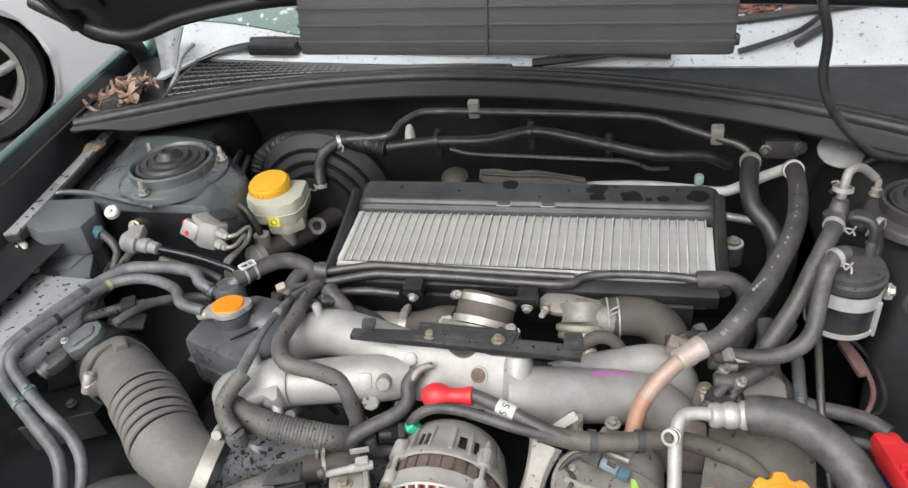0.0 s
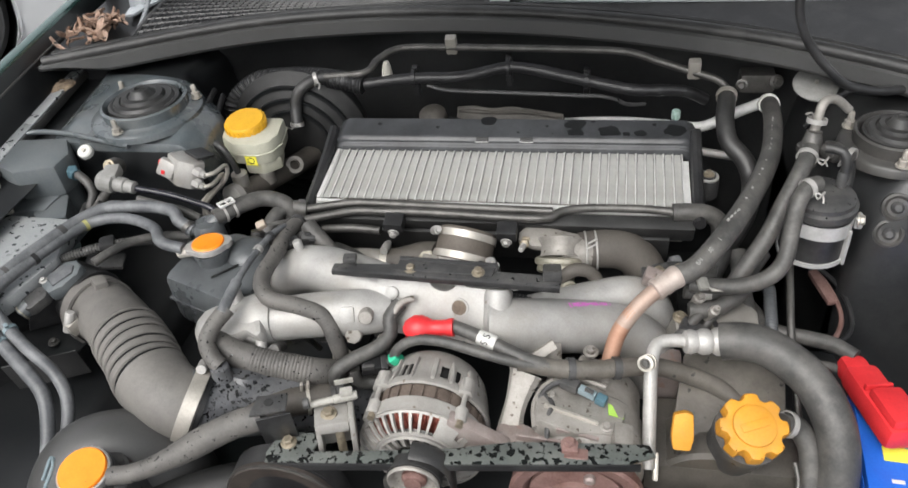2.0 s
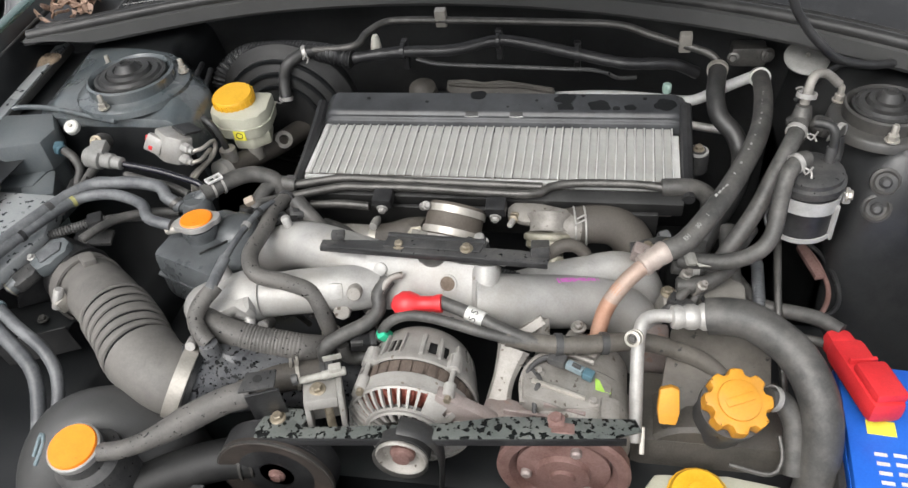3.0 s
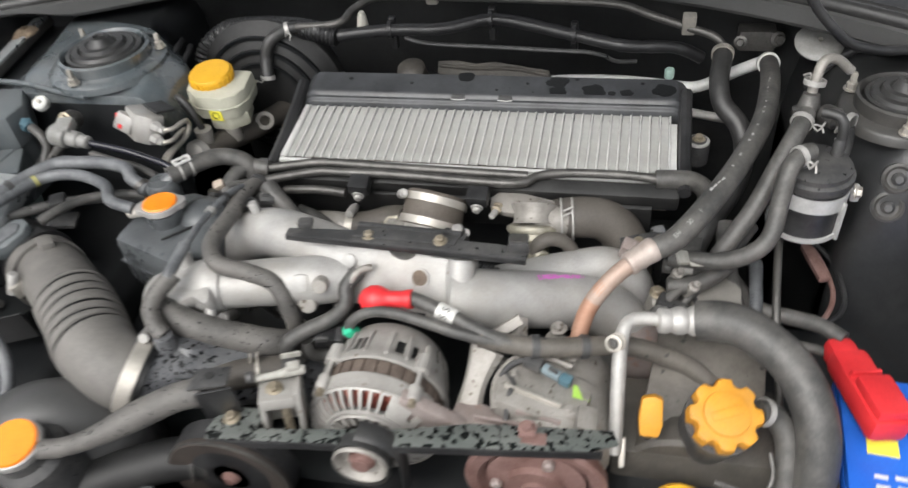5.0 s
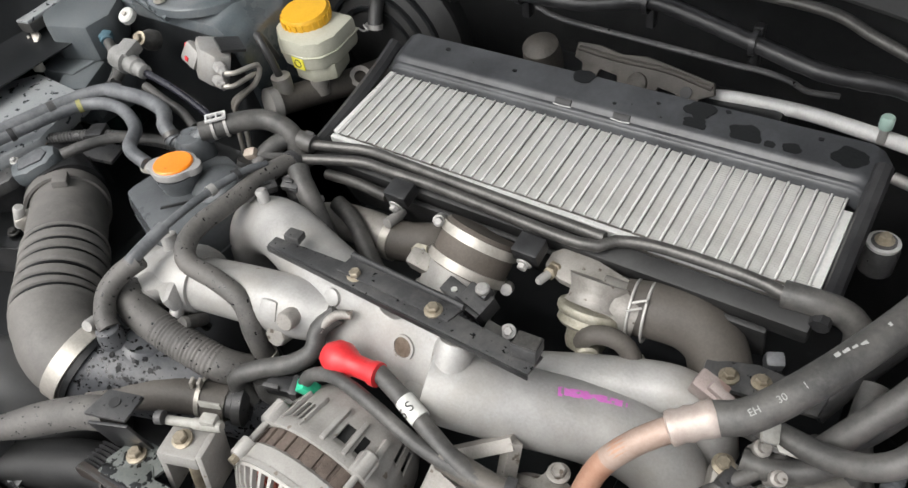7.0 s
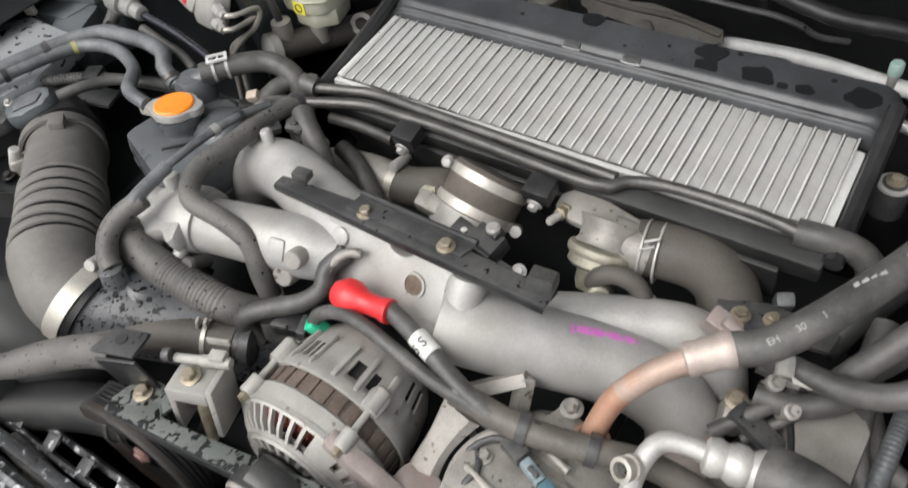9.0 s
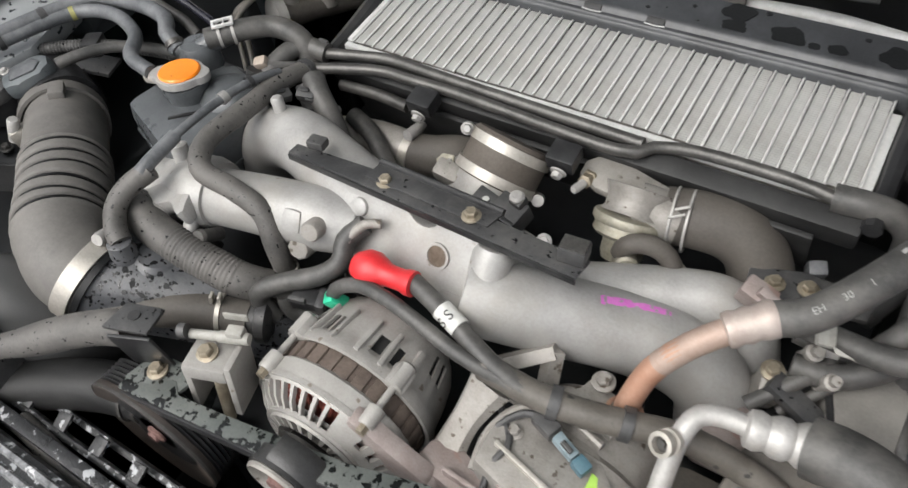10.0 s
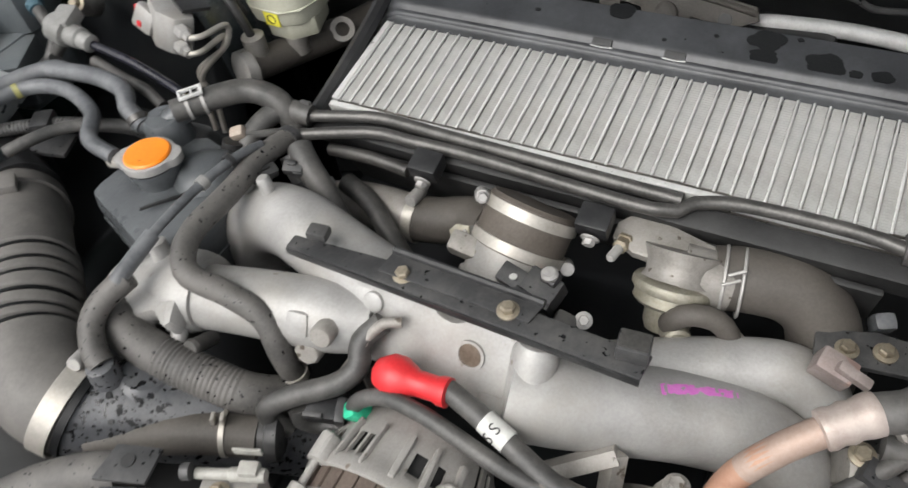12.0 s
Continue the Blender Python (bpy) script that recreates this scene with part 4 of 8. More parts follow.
part("end_boss", lathe([(0.0165, -0.03), (0.016, 0.024), (0.013, 0.03), (0, 0.031)], BLK @ Vector((0.056, -0.013, 0.0)), BLK.to_3x3() @ Vector((0, 0, 1)), 24), ALLOY, block)
part("gusset", box((0.024, 0.024, 0.02), BLK @ pose(0.034, -0.02, -0.03, 30), 0.006), ALLOY, block)
part("oil_boss", lathe([(0.0085, -0.002), (0.008, 0.003), (0.0065, 0.004), (0, 0.004)], BLK @ Vector((-0.07, -0.0178, 0.018)), BLK.to_3x3() @ Vector((0, -1, 0)), 20), ALLOY, block)
for dx in (0.044, 0.0665):
    part("web", box((0.004, 0.004, 0.05), BLK @ pose(dx, -0.0178, -0.006), 0.0018), ALLOY, block)
HOLE = BLK @ Vector((0.012, -0.0182, 0.006))
part("port_rim", ring(HOLE, BLK.to_3x3() @ Vector((0, -1, 0)), 0.0088, 0.004, 0.0022, 30), ALLOY, block)
# Brown-stained disc; its dark tone also paints the shade of a bore.
part("port_hole", lathe([(0.0088, -0.002), (0.0088, 0.0009), (0, 0.0009)], HOLE, BLK.to_3x3() @ Vector((0, -1, 0)), 28), STAIN, block, "brown-stained port hole")
part("runner", tube([(-0.1, 0.64, 0.84), (-0.135, 0.63, 0.845), (-0.2, 0.617, 0.846), (-0.26, 0.606, 0.84), (-0.29, 0.6, 0.832)], lambda s: 0.0245 + 0.0045 * smooth_step(0, 0.2, s) - 0.004 * s, 24), ALLOY, man)
part("runner", tube([(-0.09, 0.662, 0.845), (-0.15, 0.678, 0.853), (-0.205, 0.694, 0.853), (-0.245, 0.698, 0.84), (-0.268, 0.695, 0.81), (-0.275, 0.69, 0.77)], lambda s: 0.032 - 0.003 * s, 24), ALLOY, man)
part("runner", tube([(0.015, 0.628, 0.838), (0.045, 0.637, 0.83), (0.09, 0.658, 0.812), (0.13, 0.676, 0.796), (0.17, 0.687, 0.781), (0.203, 0.686, 0.757), (0.214, 0.678, 0.7)], lambda s: 0.033 - 0.001 * s, 28), ALLOY, man)
part("runner", tube([(0.03, 0.66, 0.815), (0.09, 0.698, 0.804), (0.14, 0.722, 0.8), (0.185, 0.737, 0.797), (0.21, 0.735, 0.78), (0.22, 0.728, 0.75)], lambda s: 0.022 + 0.002 * s, 24), ALLOY, man)
PAINT_LINE = [(0.045, 0.637, 0.83), (0.09, 0.658, 0.812), (0.13, 0.676, 0.796), (0.17, 0.687, 0.781), (0.203, 0.686, 0.757)]
line = along(PAINT_LINE, 0.0012)
own, rows = bmesh.new(), []
for i in range(54, 102):
    p, q = line[i], (line[i + 1] - line[i - 1]).normalized()
    up = (Vector((0.05, 0.25, 0.96)) - q * Vector((0.05, 0.25, 0.96)).dot(q)).normalized()
    side = q.cross(up)
    half = 0.11 + 0.05 * noise.noise((i * 0.2, 0.3, 0))
    mid_a = -0.3 + 0.0056 * (i - 38)
    rows.append([own.verts.new(p + (0.0334 - 0.000008 * (i - 38)) * (math.cos(mid_a + half * s) * up - math.sin(mid_a + half * s) * side)) for s in (-1, -0.75, -0.5, -0.25, 0, 0.25, 0.5, 0.75, 1)])
for r0, r1 in zip(rows, rows[1:]):
    for k in range(8):
        if noise.noise((r0[k].co.x * 260, r0[k].co.y * 260, r0[k].co.z * 260)) > -0.28:
            own.faces.new((r0[k], r1[k], r1[k + 1], r0[k + 1]))
part("paint_mark", own, PURPLE, man, "faded magenta paint mark")
flange = part("end_flange", tube([(-0.235, 0.612, 0.845), (-0.27, 0.607, 0.842), (-0.3, 0.6, 0.832), (-0.315, 0.596, 0.82)], lambda s: 0.031 + 0.004 * math.sin(9 * s), 22, 0.006, None, 0.9), ALLOY, man, "cast end flange with lugs")
part("shoulder", slab([(-0.03, -0.02), (-0.008, -0.032), (0.012, -0.026), (0.03, -0.04), (0.036, -0.034), (0.03, -0.006), (0.034, 0.014), (0.012, 0.026), (-0.018, 0.022), (-0.034, 0.008)], -0.012, 0.008, pose(-0.273, 0.6, 0.855, 12, -14, 8), 0.006), ALLOY, flange)
for p, ax, r, h in (((-0.302, 0.603, 0.838), (-0.25, -0.35, 0.9), 0.0085, 0.02), ((-0.274, 0.585, 0.84), (-0.1, -0.9, 0.25), 0.0105, 0.02), ((-0.245, 0.582, 0.838), (0.25, -0.9, -0.4), 0.007, 0.026), ((-0.318, 0.598, 0.825), (-0.9, -0.3, 0.2), 0.016, 0.012), ((-0.284, 0.62, 0.865), (-0.2, 0.2, 0.95), 0.008, 0.012)):
    part("boss", lathe([(r * 1.15, -0.006), (r, 0), (r, h), (r * 0.8, h * 1.08), (r * 0.45, h * 1.08), (r * 0.45, h * 0.9), (0, h * 0.9)], p, ax, 16), ALLOY, flange)
part("lug", slab([(-0.008, 0.012), (0.008, 0.014), (0.005, -0.022), (0.0, -0.03), (-0.004, -0.02)], -0.006, 0.006, pose(-0.248, 0.588, 0.836, 62, 8, -6), 0.003), ALLOY, flange)
part("nipple", lathe([(0.0065, 0), (0.0065, 0.022), (0.0075, 0.024), (0.0065, 0.028), (0.005, 0.028)], (-0.225, 0.588, 0.822), (0.05, -0.6, 0.45), 14), RUBBER, man)
for p, r in (((-0.137, 0.603, 0.834), 0.011), ((-0.118, 0.606, 0.862), 0.009), ((-0.105, 0.600, 0.822), 0.007)):
    part("boss", lathe([(r, -0.02), (r, 0.003), (r * 0.85, 0.005), (0, 0.0055)], p, (0.15, -0.75, 0.35), 8 if r > 0.01 else 18), ALLOY_DULL, man)
part("boss", box((0.02, 0.022, 0.022), pose(-0.142, 0.613, 0.857, -36, 0, 8), 0.007), ALLOY, man)
part("coolant_nipple", tube([(-0.066, 0.634, 0.868), (-0.078, 0.628, 0.868), (-0.088, 0.618, 0.858), (-0.0905, 0.608, 0.848)], 0.0042, 12), ALLOY_DULL, man, "short metal coolant nipple")
for p in ((-0.255, 0.702, 0.875), (-0.228, 0.7, 0.879)):
    part("nipple", lathe([(0.006, -0.01), (0.006, 0.012), (0.0045, 0.014), (0, 0.014)], p, (-0.15, 0.1, 1), 12), ALLOY, man)

brk = thing("manifold_bracket", (-0.03, 0.655, 0.88), "black steel bracket strip bolted over the manifold", "bracket")
BRK = pose(-0.031, 0.655, 0.8925, -3, 1.6, 0)
part("plate", slab([(-0.134, -0.01), (0.134, -0.0145), (0.136, 0.005), (0.06, 0.007), (-0.06, 0.008), (-0.134, 0.002)], -0.0015, 0.0015, BRK, 0.0012), BLACK_DUST, brk)
part("front_lip", box((0.268, 0.002, 0.006), BRK @ pose(0, -0.0126, -0.003, 0, 0, -0.95), 0.0006), BLACK, brk)
part("clip_box", box((0.021, 0.017, 0.013), BRK @ pose(0.124, 0.002, 0.008, 0, 0, 6), 0.002), BLACK_DUST, brk)
part("clip_lid", box((0.019, 0.013, 0.002), BRK @ pose(0.124, 0.002, 0.0152, 0, 0, 6), 0.0006), STEEL_DARK, brk, "worn metal clip top")
part("upstand", box((0.016, 0.012, 0.008), BRK @ pose(-0.116, 0.008, 0.005, 0, 0, 8), 0.002), BLACK_DUST, brk)
part("upper_plate", slab([(-0.058, -0.004), (0.056, -0.004), (0.06, 0.014), (-0.056, 0.016)], 0.0015, 0.0035, BRK, 0.0008), BLACK_DUST, brk)
part("rolled_edge", tube([BRK @ Vector((-0.056, 0.016, 0.004)), BRK @ Vector((0.06, 0.014, 0.004))], 0.003, 8, 0.02), BLACK, brk)
for x in (-0.071, 0.009):
    part("bolt", bolt((x, 0.655, 0.894), r=0.0052), ZINC, brk)

# ---- throttle coupler ----
AX = Vector((-0.15, -0.72, -0.67)).normalized()
TH = Vector((-0.028, 0.776, 0.849))
thr = thing("throttle_coupler", (-0.05, 0.74, 0.79), "brown-grey rubber throttle coupler held by two steel band clamps", "air duct coupler")
part("rubber_sleeve", lathe([(0.035, -0.008), (0.0375, -0.005), (0.0375, 0.033), (0.036, 0.035)], TH, AX, 40), BAND, thr)
worm_clamp(TH + AX * 0.001, AX, 0.0378, 0.009, thr, (-0.9, -0.2, 0.4))
worm_clamp(TH + AX * 0.029, AX, 0.0378, 0.009, thr, (0.9, 0.1, -0.35))
body = part("throttle_body", lathe([(0.034, 0.031), (0.0355, 0.037), (0.0355, 0.06), (0.038, 0.062), (0.038, 0.07), (0.034, 0.072), (0.032, 0.11), (0.02, 0.115)], TH, AX, 40), ALLOY_GREY, thr, "cast aluminium throttle body")
part("spindle_boss", lathe([(0.011, 0), (0.011, 0.016), (0.008, 0.018), (0.004, 0.018), (0.004, 0.024)], TH + AX * 0.055 + Vector((-0.026, 0.012, 0.012)), (-0.5, -0.3, 0.8), 18), ALLOY_GREY, body)
part("lever", slab([(-0.012, -0.006), (0.012, -0.008), (0.016, 0.004), (0.0, 0.012), (-0.012, 0.008)], -0.0015, 0.0015, pose(-0.078, 0.742, 0.84, 40, -30, 20) @ Matrix.Scale(0.7, 4), 0.0008), BRASSY, body)
part("lug", box((0.03, 0.018, 0.02), pose(-0.068, 0.735, 0.835, 20, 10, 0), 0.004), ALLOY_DULL, body)
ts = thing("throttle_sensor", (0.0, 0.69, 0.85), "black throttle position sensor with plug and screws", "sensor")
TS = pose(0.006, 0.714, 0.838, 18, 4, -14) @ Matrix.Scale(0.85, 4)
part("housing", box((0.034, 0.03, 0.026), TS, 0.003), BLACK_DUST, ts)
part("rim", box((0.036, 0.006, 0.03), TS @ pose(0, -0.012, 0.0), 0.0015), BLACK, ts)
part("mount_lug", box((0.016, 0.014, 0.012), TS @ pose(0.004, 0.012, 0.014), 0.003), BLACK_DUST, ts)
plg = part("plug", box((0.03, 0.02, 0.022), TS @ pose(-0.027, -0.004, 0.0), 0.003), BLACK_DUST, ts)
part("plug_dot", lathe([(0.003, 0), (0.003, 0.001), (0, 0.001)], TS @ Vector((-0.026, -0.005, 0.0112)), (0, 0, 1), 12), WHITE, plg)
part("latch", box((0.018, 0.006, 0.005), TS @ pose(-0.054, 0, 0.002), 0.001), BLACK, plg)
part("screw", lathe([(0.0065, 0), (0.0065, 0.003), (0.0045, 0.005), (0, 0.005)], TS @ Vector((0.004, 0.012, 0.02)), (0, -0.1, 1), 16), STEEL, ts)
part("second_plug", box((0.02, 0.022, 0.02), TS @ pose(0.03, -0.014, -0.01, 0, 20, 10), 0.003), RUBBER, ts)
part("screw", bolt((0.042, 0.706, 0.83), (0.2, -0.5, 0.8), 0.0045), STEEL, ts)
part("loom", tube([TS @ Vector((-0.03, -0.016, -0.006)), TS @ Vector((0.0, -0.02, -0.008)), TS @ Vector((0.03, -0.02, -0.014)), (0.058, 0.682, 0.828), (0.08, 0.672, 0.822)], lambda s: 0.0065 + 0.0007 * math.sin(s * 150), 10, 0.0012), BLACK, ts, "black ribbed wiring loom")

# ---- bypass valve ----
bpv = thing("bypass_valve", (0.1, 0.76, 0.79), "cast aluminium bypass valve with round diaphragm", "valve")
part("flange_plate", slab([(-0.052, 0.004), (-0.05, -0.01), (-0.03, -0.016), (0.02, -0.012), (0.046, 0.0), (0.042, 0.016), (-0.02, 0.02), (-0.046, 0.014)], -0.005, 0.004, pose(0.089, 0.781, 0.841, 10, 3, -8), 0.003), ALLOY_DULL, bpv)
part("stud", lathe([(0.004, -0.004), (0.004, 0.018), (0.003, 0.02)], (0.047, 0.774, 0.842), (-0.1, -0.75, 0.2), 10), STEEL, bpv)
part("nut", lathe([(0.008, -0.002), (0.008, 0.001), (0.0065, 0.0015), (0.0065, 0.008), (0.005, 0.009)], (0.048, 0.778, 0.842), (-0.1, -0.75, 0.2), 6), ZINC, bpv)
part("valve_body", lathe([(0.03, -0.004), (0.026, 0.006), (0.0255, 0.016), (0.028, 0.02)], (0.094, 0.78, 0.843), (0.02, -0.62, -0.6), 30), ALLOY_DULL, bpv)
part("outlet", tube([(0.095, 0.772, 0.834), (0.112, 0.774, 0.832), (0.13, 0.777, 0.829)], 0.0222, 22), ALLOY_DULL, bpv)
dia = part("diaphragm", lathe([(0.027, -0.002), (0.0315, 0.0), (0.0325, 0.002), (0.0325, 0.006), (0.031, 0.008), (0.029, 0.0085), (0.03, 0.016), (0.027, 0.019), (0.019, 0.02), (0.0185, 0.034), (0.016, 0.04), (0, 0.041)], (0.093, 0.768, 0.826), (0.02, -0.5, -0.66), 40), BRASSY, bpv, "yellowish zinc diaphragm housing")
part("nozzle", lathe([(0.011, 0), (0.011, 0.02), (0.009, 0.022), (0, 0.022)], (0.099, 0.742, 0.806), (0.3, -0.6, 0.2), 16), BRASSY, dia)
el = thing("bypass_hose", (0.18, 0.78, 0.8), "brown-grey rubber elbow hose with spring clamp", "hose")
part("elbow", tube([(0.118, 0.779, 0.829), (0.145, 0.786, 0.829), (0.172, 0.792, 0.823), (0.193, 0.791, 0.808), (0.205, 0.782, 0.784), (0.209, 0.772, 0.75)], lambda s: 0.0245 + 0.0035 * s, 24), ELBOW, el)
spring_clamp((0.131, 0.78, 0.829), (1, 0.15, 0), 0.0252, el, (0.05, -0.55, 0.85))
nip = hose("vacuum_hose", [(0.098, 0.735, 0.816), (0.103, 0.734, 0.828), (0.115, 0.738, 0.833), (0.13, 0.742, 0.828), (0.14, 0.742, 0.816), (0.143, 0.739, 0.803)], 0.0085, ELBOW, "short brown-grey vacuum hose on the valve")
vc = thing("vacuum_hose_clip", (0.149, 0.73, 0.8), "bright wire clip on the short vacuum hose", "hose clip")
part("ring", ring((0.142, 0.741, 0.81), (0.25, -0.2, -1), 0.0088, 0.004, 0.0014), BAND_STEEL, vc)
part("ear", box((0.004, 0.008, 0.004), pose(0.1525, 0.741, 0.811), 0.001), BAND_STEEL, vc)

# ---- intake tract ----
intake = thing("intake_bellows", (-0.4, 0.56, 0.78), "grey dusty rubber intake bellows with ribbed middle", "intake duct")


def bellows_r(s):
    groove = 0.0
    for k in range(6):
        c = 0.41 + 0.06 * k
        groove = max(groove, math.exp(-abs((s - c) / 0.0075) ** 2.2))
    swell = 0.002 * smooth_step(0.34, 0.4, s) * smooth_step(0.82, 0.76, s)
    return 0.0405 + swell - 0.012 * groove + 0.0012 * (smooth_step(0.37, 0.4, s) * smooth_step(0.75, 0.72, s)) + 0.003 * smooth_step(0.06, 0.0, s)


BEL = [(-0.502, 0.63, 0.822), (-0.477, 0.618, 0.828), (-0.44, 0.591, 0.834), (-0.391, 0.55, 0.832), (-0.362, 0.521, 0.829), (-0.336, 0.503, 0.826), (-0.315, 0.496, 0.8185), (-0.297, 0.5, 0.808)]
part("bellows", tube(BEL, bellows_r, 40, 0.0008), BELLOWS, intake)
fold_line = along(BEL, 0.0008)
# Black rings in the grooves paint the shade between the ribs.
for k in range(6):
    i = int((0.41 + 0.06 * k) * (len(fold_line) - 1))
    part("fold", ring(fold_line[i], fold_line[i + 3] - fold_line[i - 3], 0.034, 0.0024, 0.0076, 40), WETBLACK, intake, "black ring painting the shade in a bellows groove")
worm_clamp((-0.304, 0.499, 0.812), (0.85, 0.08, -0.45), 0.0432, 0.016, intake, (0.3, 0.5, 0.8), "wide bright steel worm-drive clamp")
part("end_collar", ring((-0.492, 0.625, 0.8245), (0.84, -0.5, 0.16), 0.0418, 0.02, 0.0035, 40), BELLOWS, intake, "thick rubber end collar")
part("collar_boss", box((0.016, 0.022, 0.012), pose(-0.474, 0.628, 0.871, 0, 12, 50), 0.003), BELLOWS, intake)
part("clamp_screw_block", box((0.014, 0.024, 0.02), pose(-0.492, 0.583, 0.842, 10, 0, -30), 0.003), BAND_STEEL, intake, "bright clamp screw block")
part("clamp_screw", lathe([(0.006, -0.014), (0.006, 0.014), (0.0045, 0.016)], (-0.496, 0.578, 0.85), (0.4, 0.2, 0.9), 12), STEEL, intake)
inlet = thing("turbo_inlet_pipe", (-0.23, 0.54, 0.75), "black plastic turbo inlet pipe with wet peeling speckles", "intake duct")
part("pipe", tube([(-0.312, 0.496, 0.817), (-0.29, 0.505, 0.804), (-0.25, 0.524, 0.793), (-0.2, 0.548, 0.775), (-0.15, 0.572, 0.748), (-0.1, 0.6, 0.7)], lambda s: 0.0412 - 0.006 * s, 36), INLET, inlet)
part("collar", ring((-0.293, 0.502, 0.807), (0.85, 0.1, -0.45), 0.0405, 0.006, 0.0024, 40), WETBLACK, inlet, "dark collar behind the clamp")
part("nub", lathe([(0.0125, -0.022), (0.0115, -0.008), (0.0105, 0.002), (0.009, 0.003)], (-0.268, 0.522, 0.852), (0, 0.1, 1), 18), INLET, inlet)
part("shoulder", lathe([(0.03, -0.02), (0.026, 0.0), (0.018, 0.008), (0, 0.01)], (-0.25, 0.536, 0.824), (0.2, 0.3, 1), 20), INLET, inlet)
random.seed(21)
crumbs, axis_line = bmesh.new(), along([(-0.3, 0.5, 0.81), (-0.29, 0.505, 0.804), (-0.25, 0.524, 0.793), (-0.21, 0.543, 0.779)], 0.004)
for k in range(150):
    i = int(random.triangular(1, len(axis_line) - 2, len(axis_line) * 0.45))
    d = (axis_line[i + 1] - axis_line[i - 1]).normalized()
    u, v, d = frame_axes(d)
    a = random.gauss(-1.25, 0.55)
    nrm = u * math.cos(a) + v * math.sin(a)
    nrm = nrm if nrm.z > 0 else -nrm
    m = Matrix((d, nrm.cross(d), nrm)).transposed().to_4x4()
    m.translation = axis_line[i] + nrm * (0.041 - 0.004 * i / len(axis_line))
    size = min(0.0042, 0.0011 * math.exp(random.gauss(0.25, 0.55)))
    outline = [(size * random.uniform(0.5, 1.1) * math.cos(k2 * 1.0472), size * random.uniform(0.35, 0.9) * math.sin(k2 * 1.0472)) for k2 in range(6)]
    slab(outline, -0.0004, random.uniform(0.0004, 0.0012), m @ pose(0, 0, 0.0002, random.uniform(-8, 8), random.uniform(-8, 8), random.uniform(0, 180)), 0, crumbs)
tagged(solo("dirt_crumbs", crumbs, WETBLACK, "dark wet dirt crumbs on the inlet pipe", "dirt"), kind="stuff")
hose("breather_hose", [(-0.275, 0.583, 0.885), (-0.287, 0.562, 0.876), (-0.29, 0.545, 0.866), (-0.277, 0.529, 0.858), (-0.268, 0.524, 0.852)], 0.0098, RUBBER_SPOT, "grey dusty breather hose into the inlet pipe")
bth = thing("breather_tube", (-0.27, 0.65, 0.88), "thin grey breather tube with sleeved ends", "tube")
part("tube", tube([(-0.262, 0.74, 0.884), (-0.266, 0.713, 0.893), (-0.2715, 0.666, 0.897), (-0.2745, 0.618, 0.896), (-0.276, 0.585, 0.891)], 0.0041, 12), TUBE_GREY, bth)
part("sleeve", tube([(-0.2745, 0.618, 0.896), (-0.276, 0.585, 0.891), (-0.278, 0.575, 0.887)], 0.0066, 12), TUBE_GREY, bth)
part("band", ring((-0.2705, 0.676, 0.8967), (-0.1, -1, 0), 0.0048, 0.007, 0.0012, 16), GREY_PLASTIC, bth, "pale band")
part("tie", ring((-0.267, 0.706, 0.8945), (-0.1, -1, 0.1), 0.0048, 0.005, 0.0014, 16), BLACK, bth)



def pcv_r(s):
    return 0.0165 + (0.0004 * math.sin(s * 2 * math.pi * 44) if 0.35 < s < 0.75 else 0)


cch = thing("crankcase_hose", (-0.24, 0.556, 0.81), "grey ribbed crankcase hose with wet speckles", "hose")
part("tube", tube([(-0.302, 0.566, 0.84), (-0.292, 0.562, 0.846), (-0.266, 0.555, 0.84), (-0.236, 0.554, 0.83), (-0.201, 0.557, 0.82), (-0.174, 0.562, 0.81), (-0.15, 0.58, 0.79)], pcv_r, 20, 0.0009), RUBBER_SPOT, cch)
part("end_band", ring((-0.296, 0.5635, 0.844), (0.9, -0.3, 0.3), 0.0165, 0.006, 0.0016, 24), BLACK_DUST, cch)
hose("small_coolant_hose", [(-0.082, 0.632, 0.862), (-0.093, 0.616, 0.853), (-0.09, 0.601, 0.842), (-0.102, 0.585, 0.835), (-0.127, 0.569, 0.83), (-0.144, 0.556, 0.824), (-0.149, 0.553, 0.81), (-0.14, 0.556, 0.79)], 0.0086, RUBBER, "small grey coolant hose bent under the manifold")
hose("small_coolant_hose", [(-0.13, 0.566, 0.815), (-0.128, 0.563, 0.8), (-0.118, 0.568, 0.79), (-0.1, 0.575, 0.79)], 0.0075, RUBBER, "short grey hose loop below the manifold")
hose("bypass_coolant_hose", [(-0.238, 0.758, 0.872), (-0.227, 0.749, 0.866), (-0.205, 0.737, 0.845), (-0.186, 0.726, 0.812), (-0.178, 0.72, 0.78)], 0.0112, RUBBER, "grey hose dropping behind the manifold runner")
hose("bypass_coolant_hose", [(-0.215, 0.775, 0.82), (-0.185, 0.765, 0.815), (-0.155, 0.745, 0.805), (-0.13, 0.73, 0.79)], 0.0095, RUBBER, "dark hose below the throttle")
tee = thing("hose_junction", (-0.235, 0.745, 0.85), "black plastic hose junction with wire clip", "hose fitting")
part("body", lathe([(0.014, -0.016), (0.015, 0), (0.014, 0.014)], (-0.238, 0.752, 0.852), (0.5, -0.3, -0.7), 18), BLACK_DUST, tee)
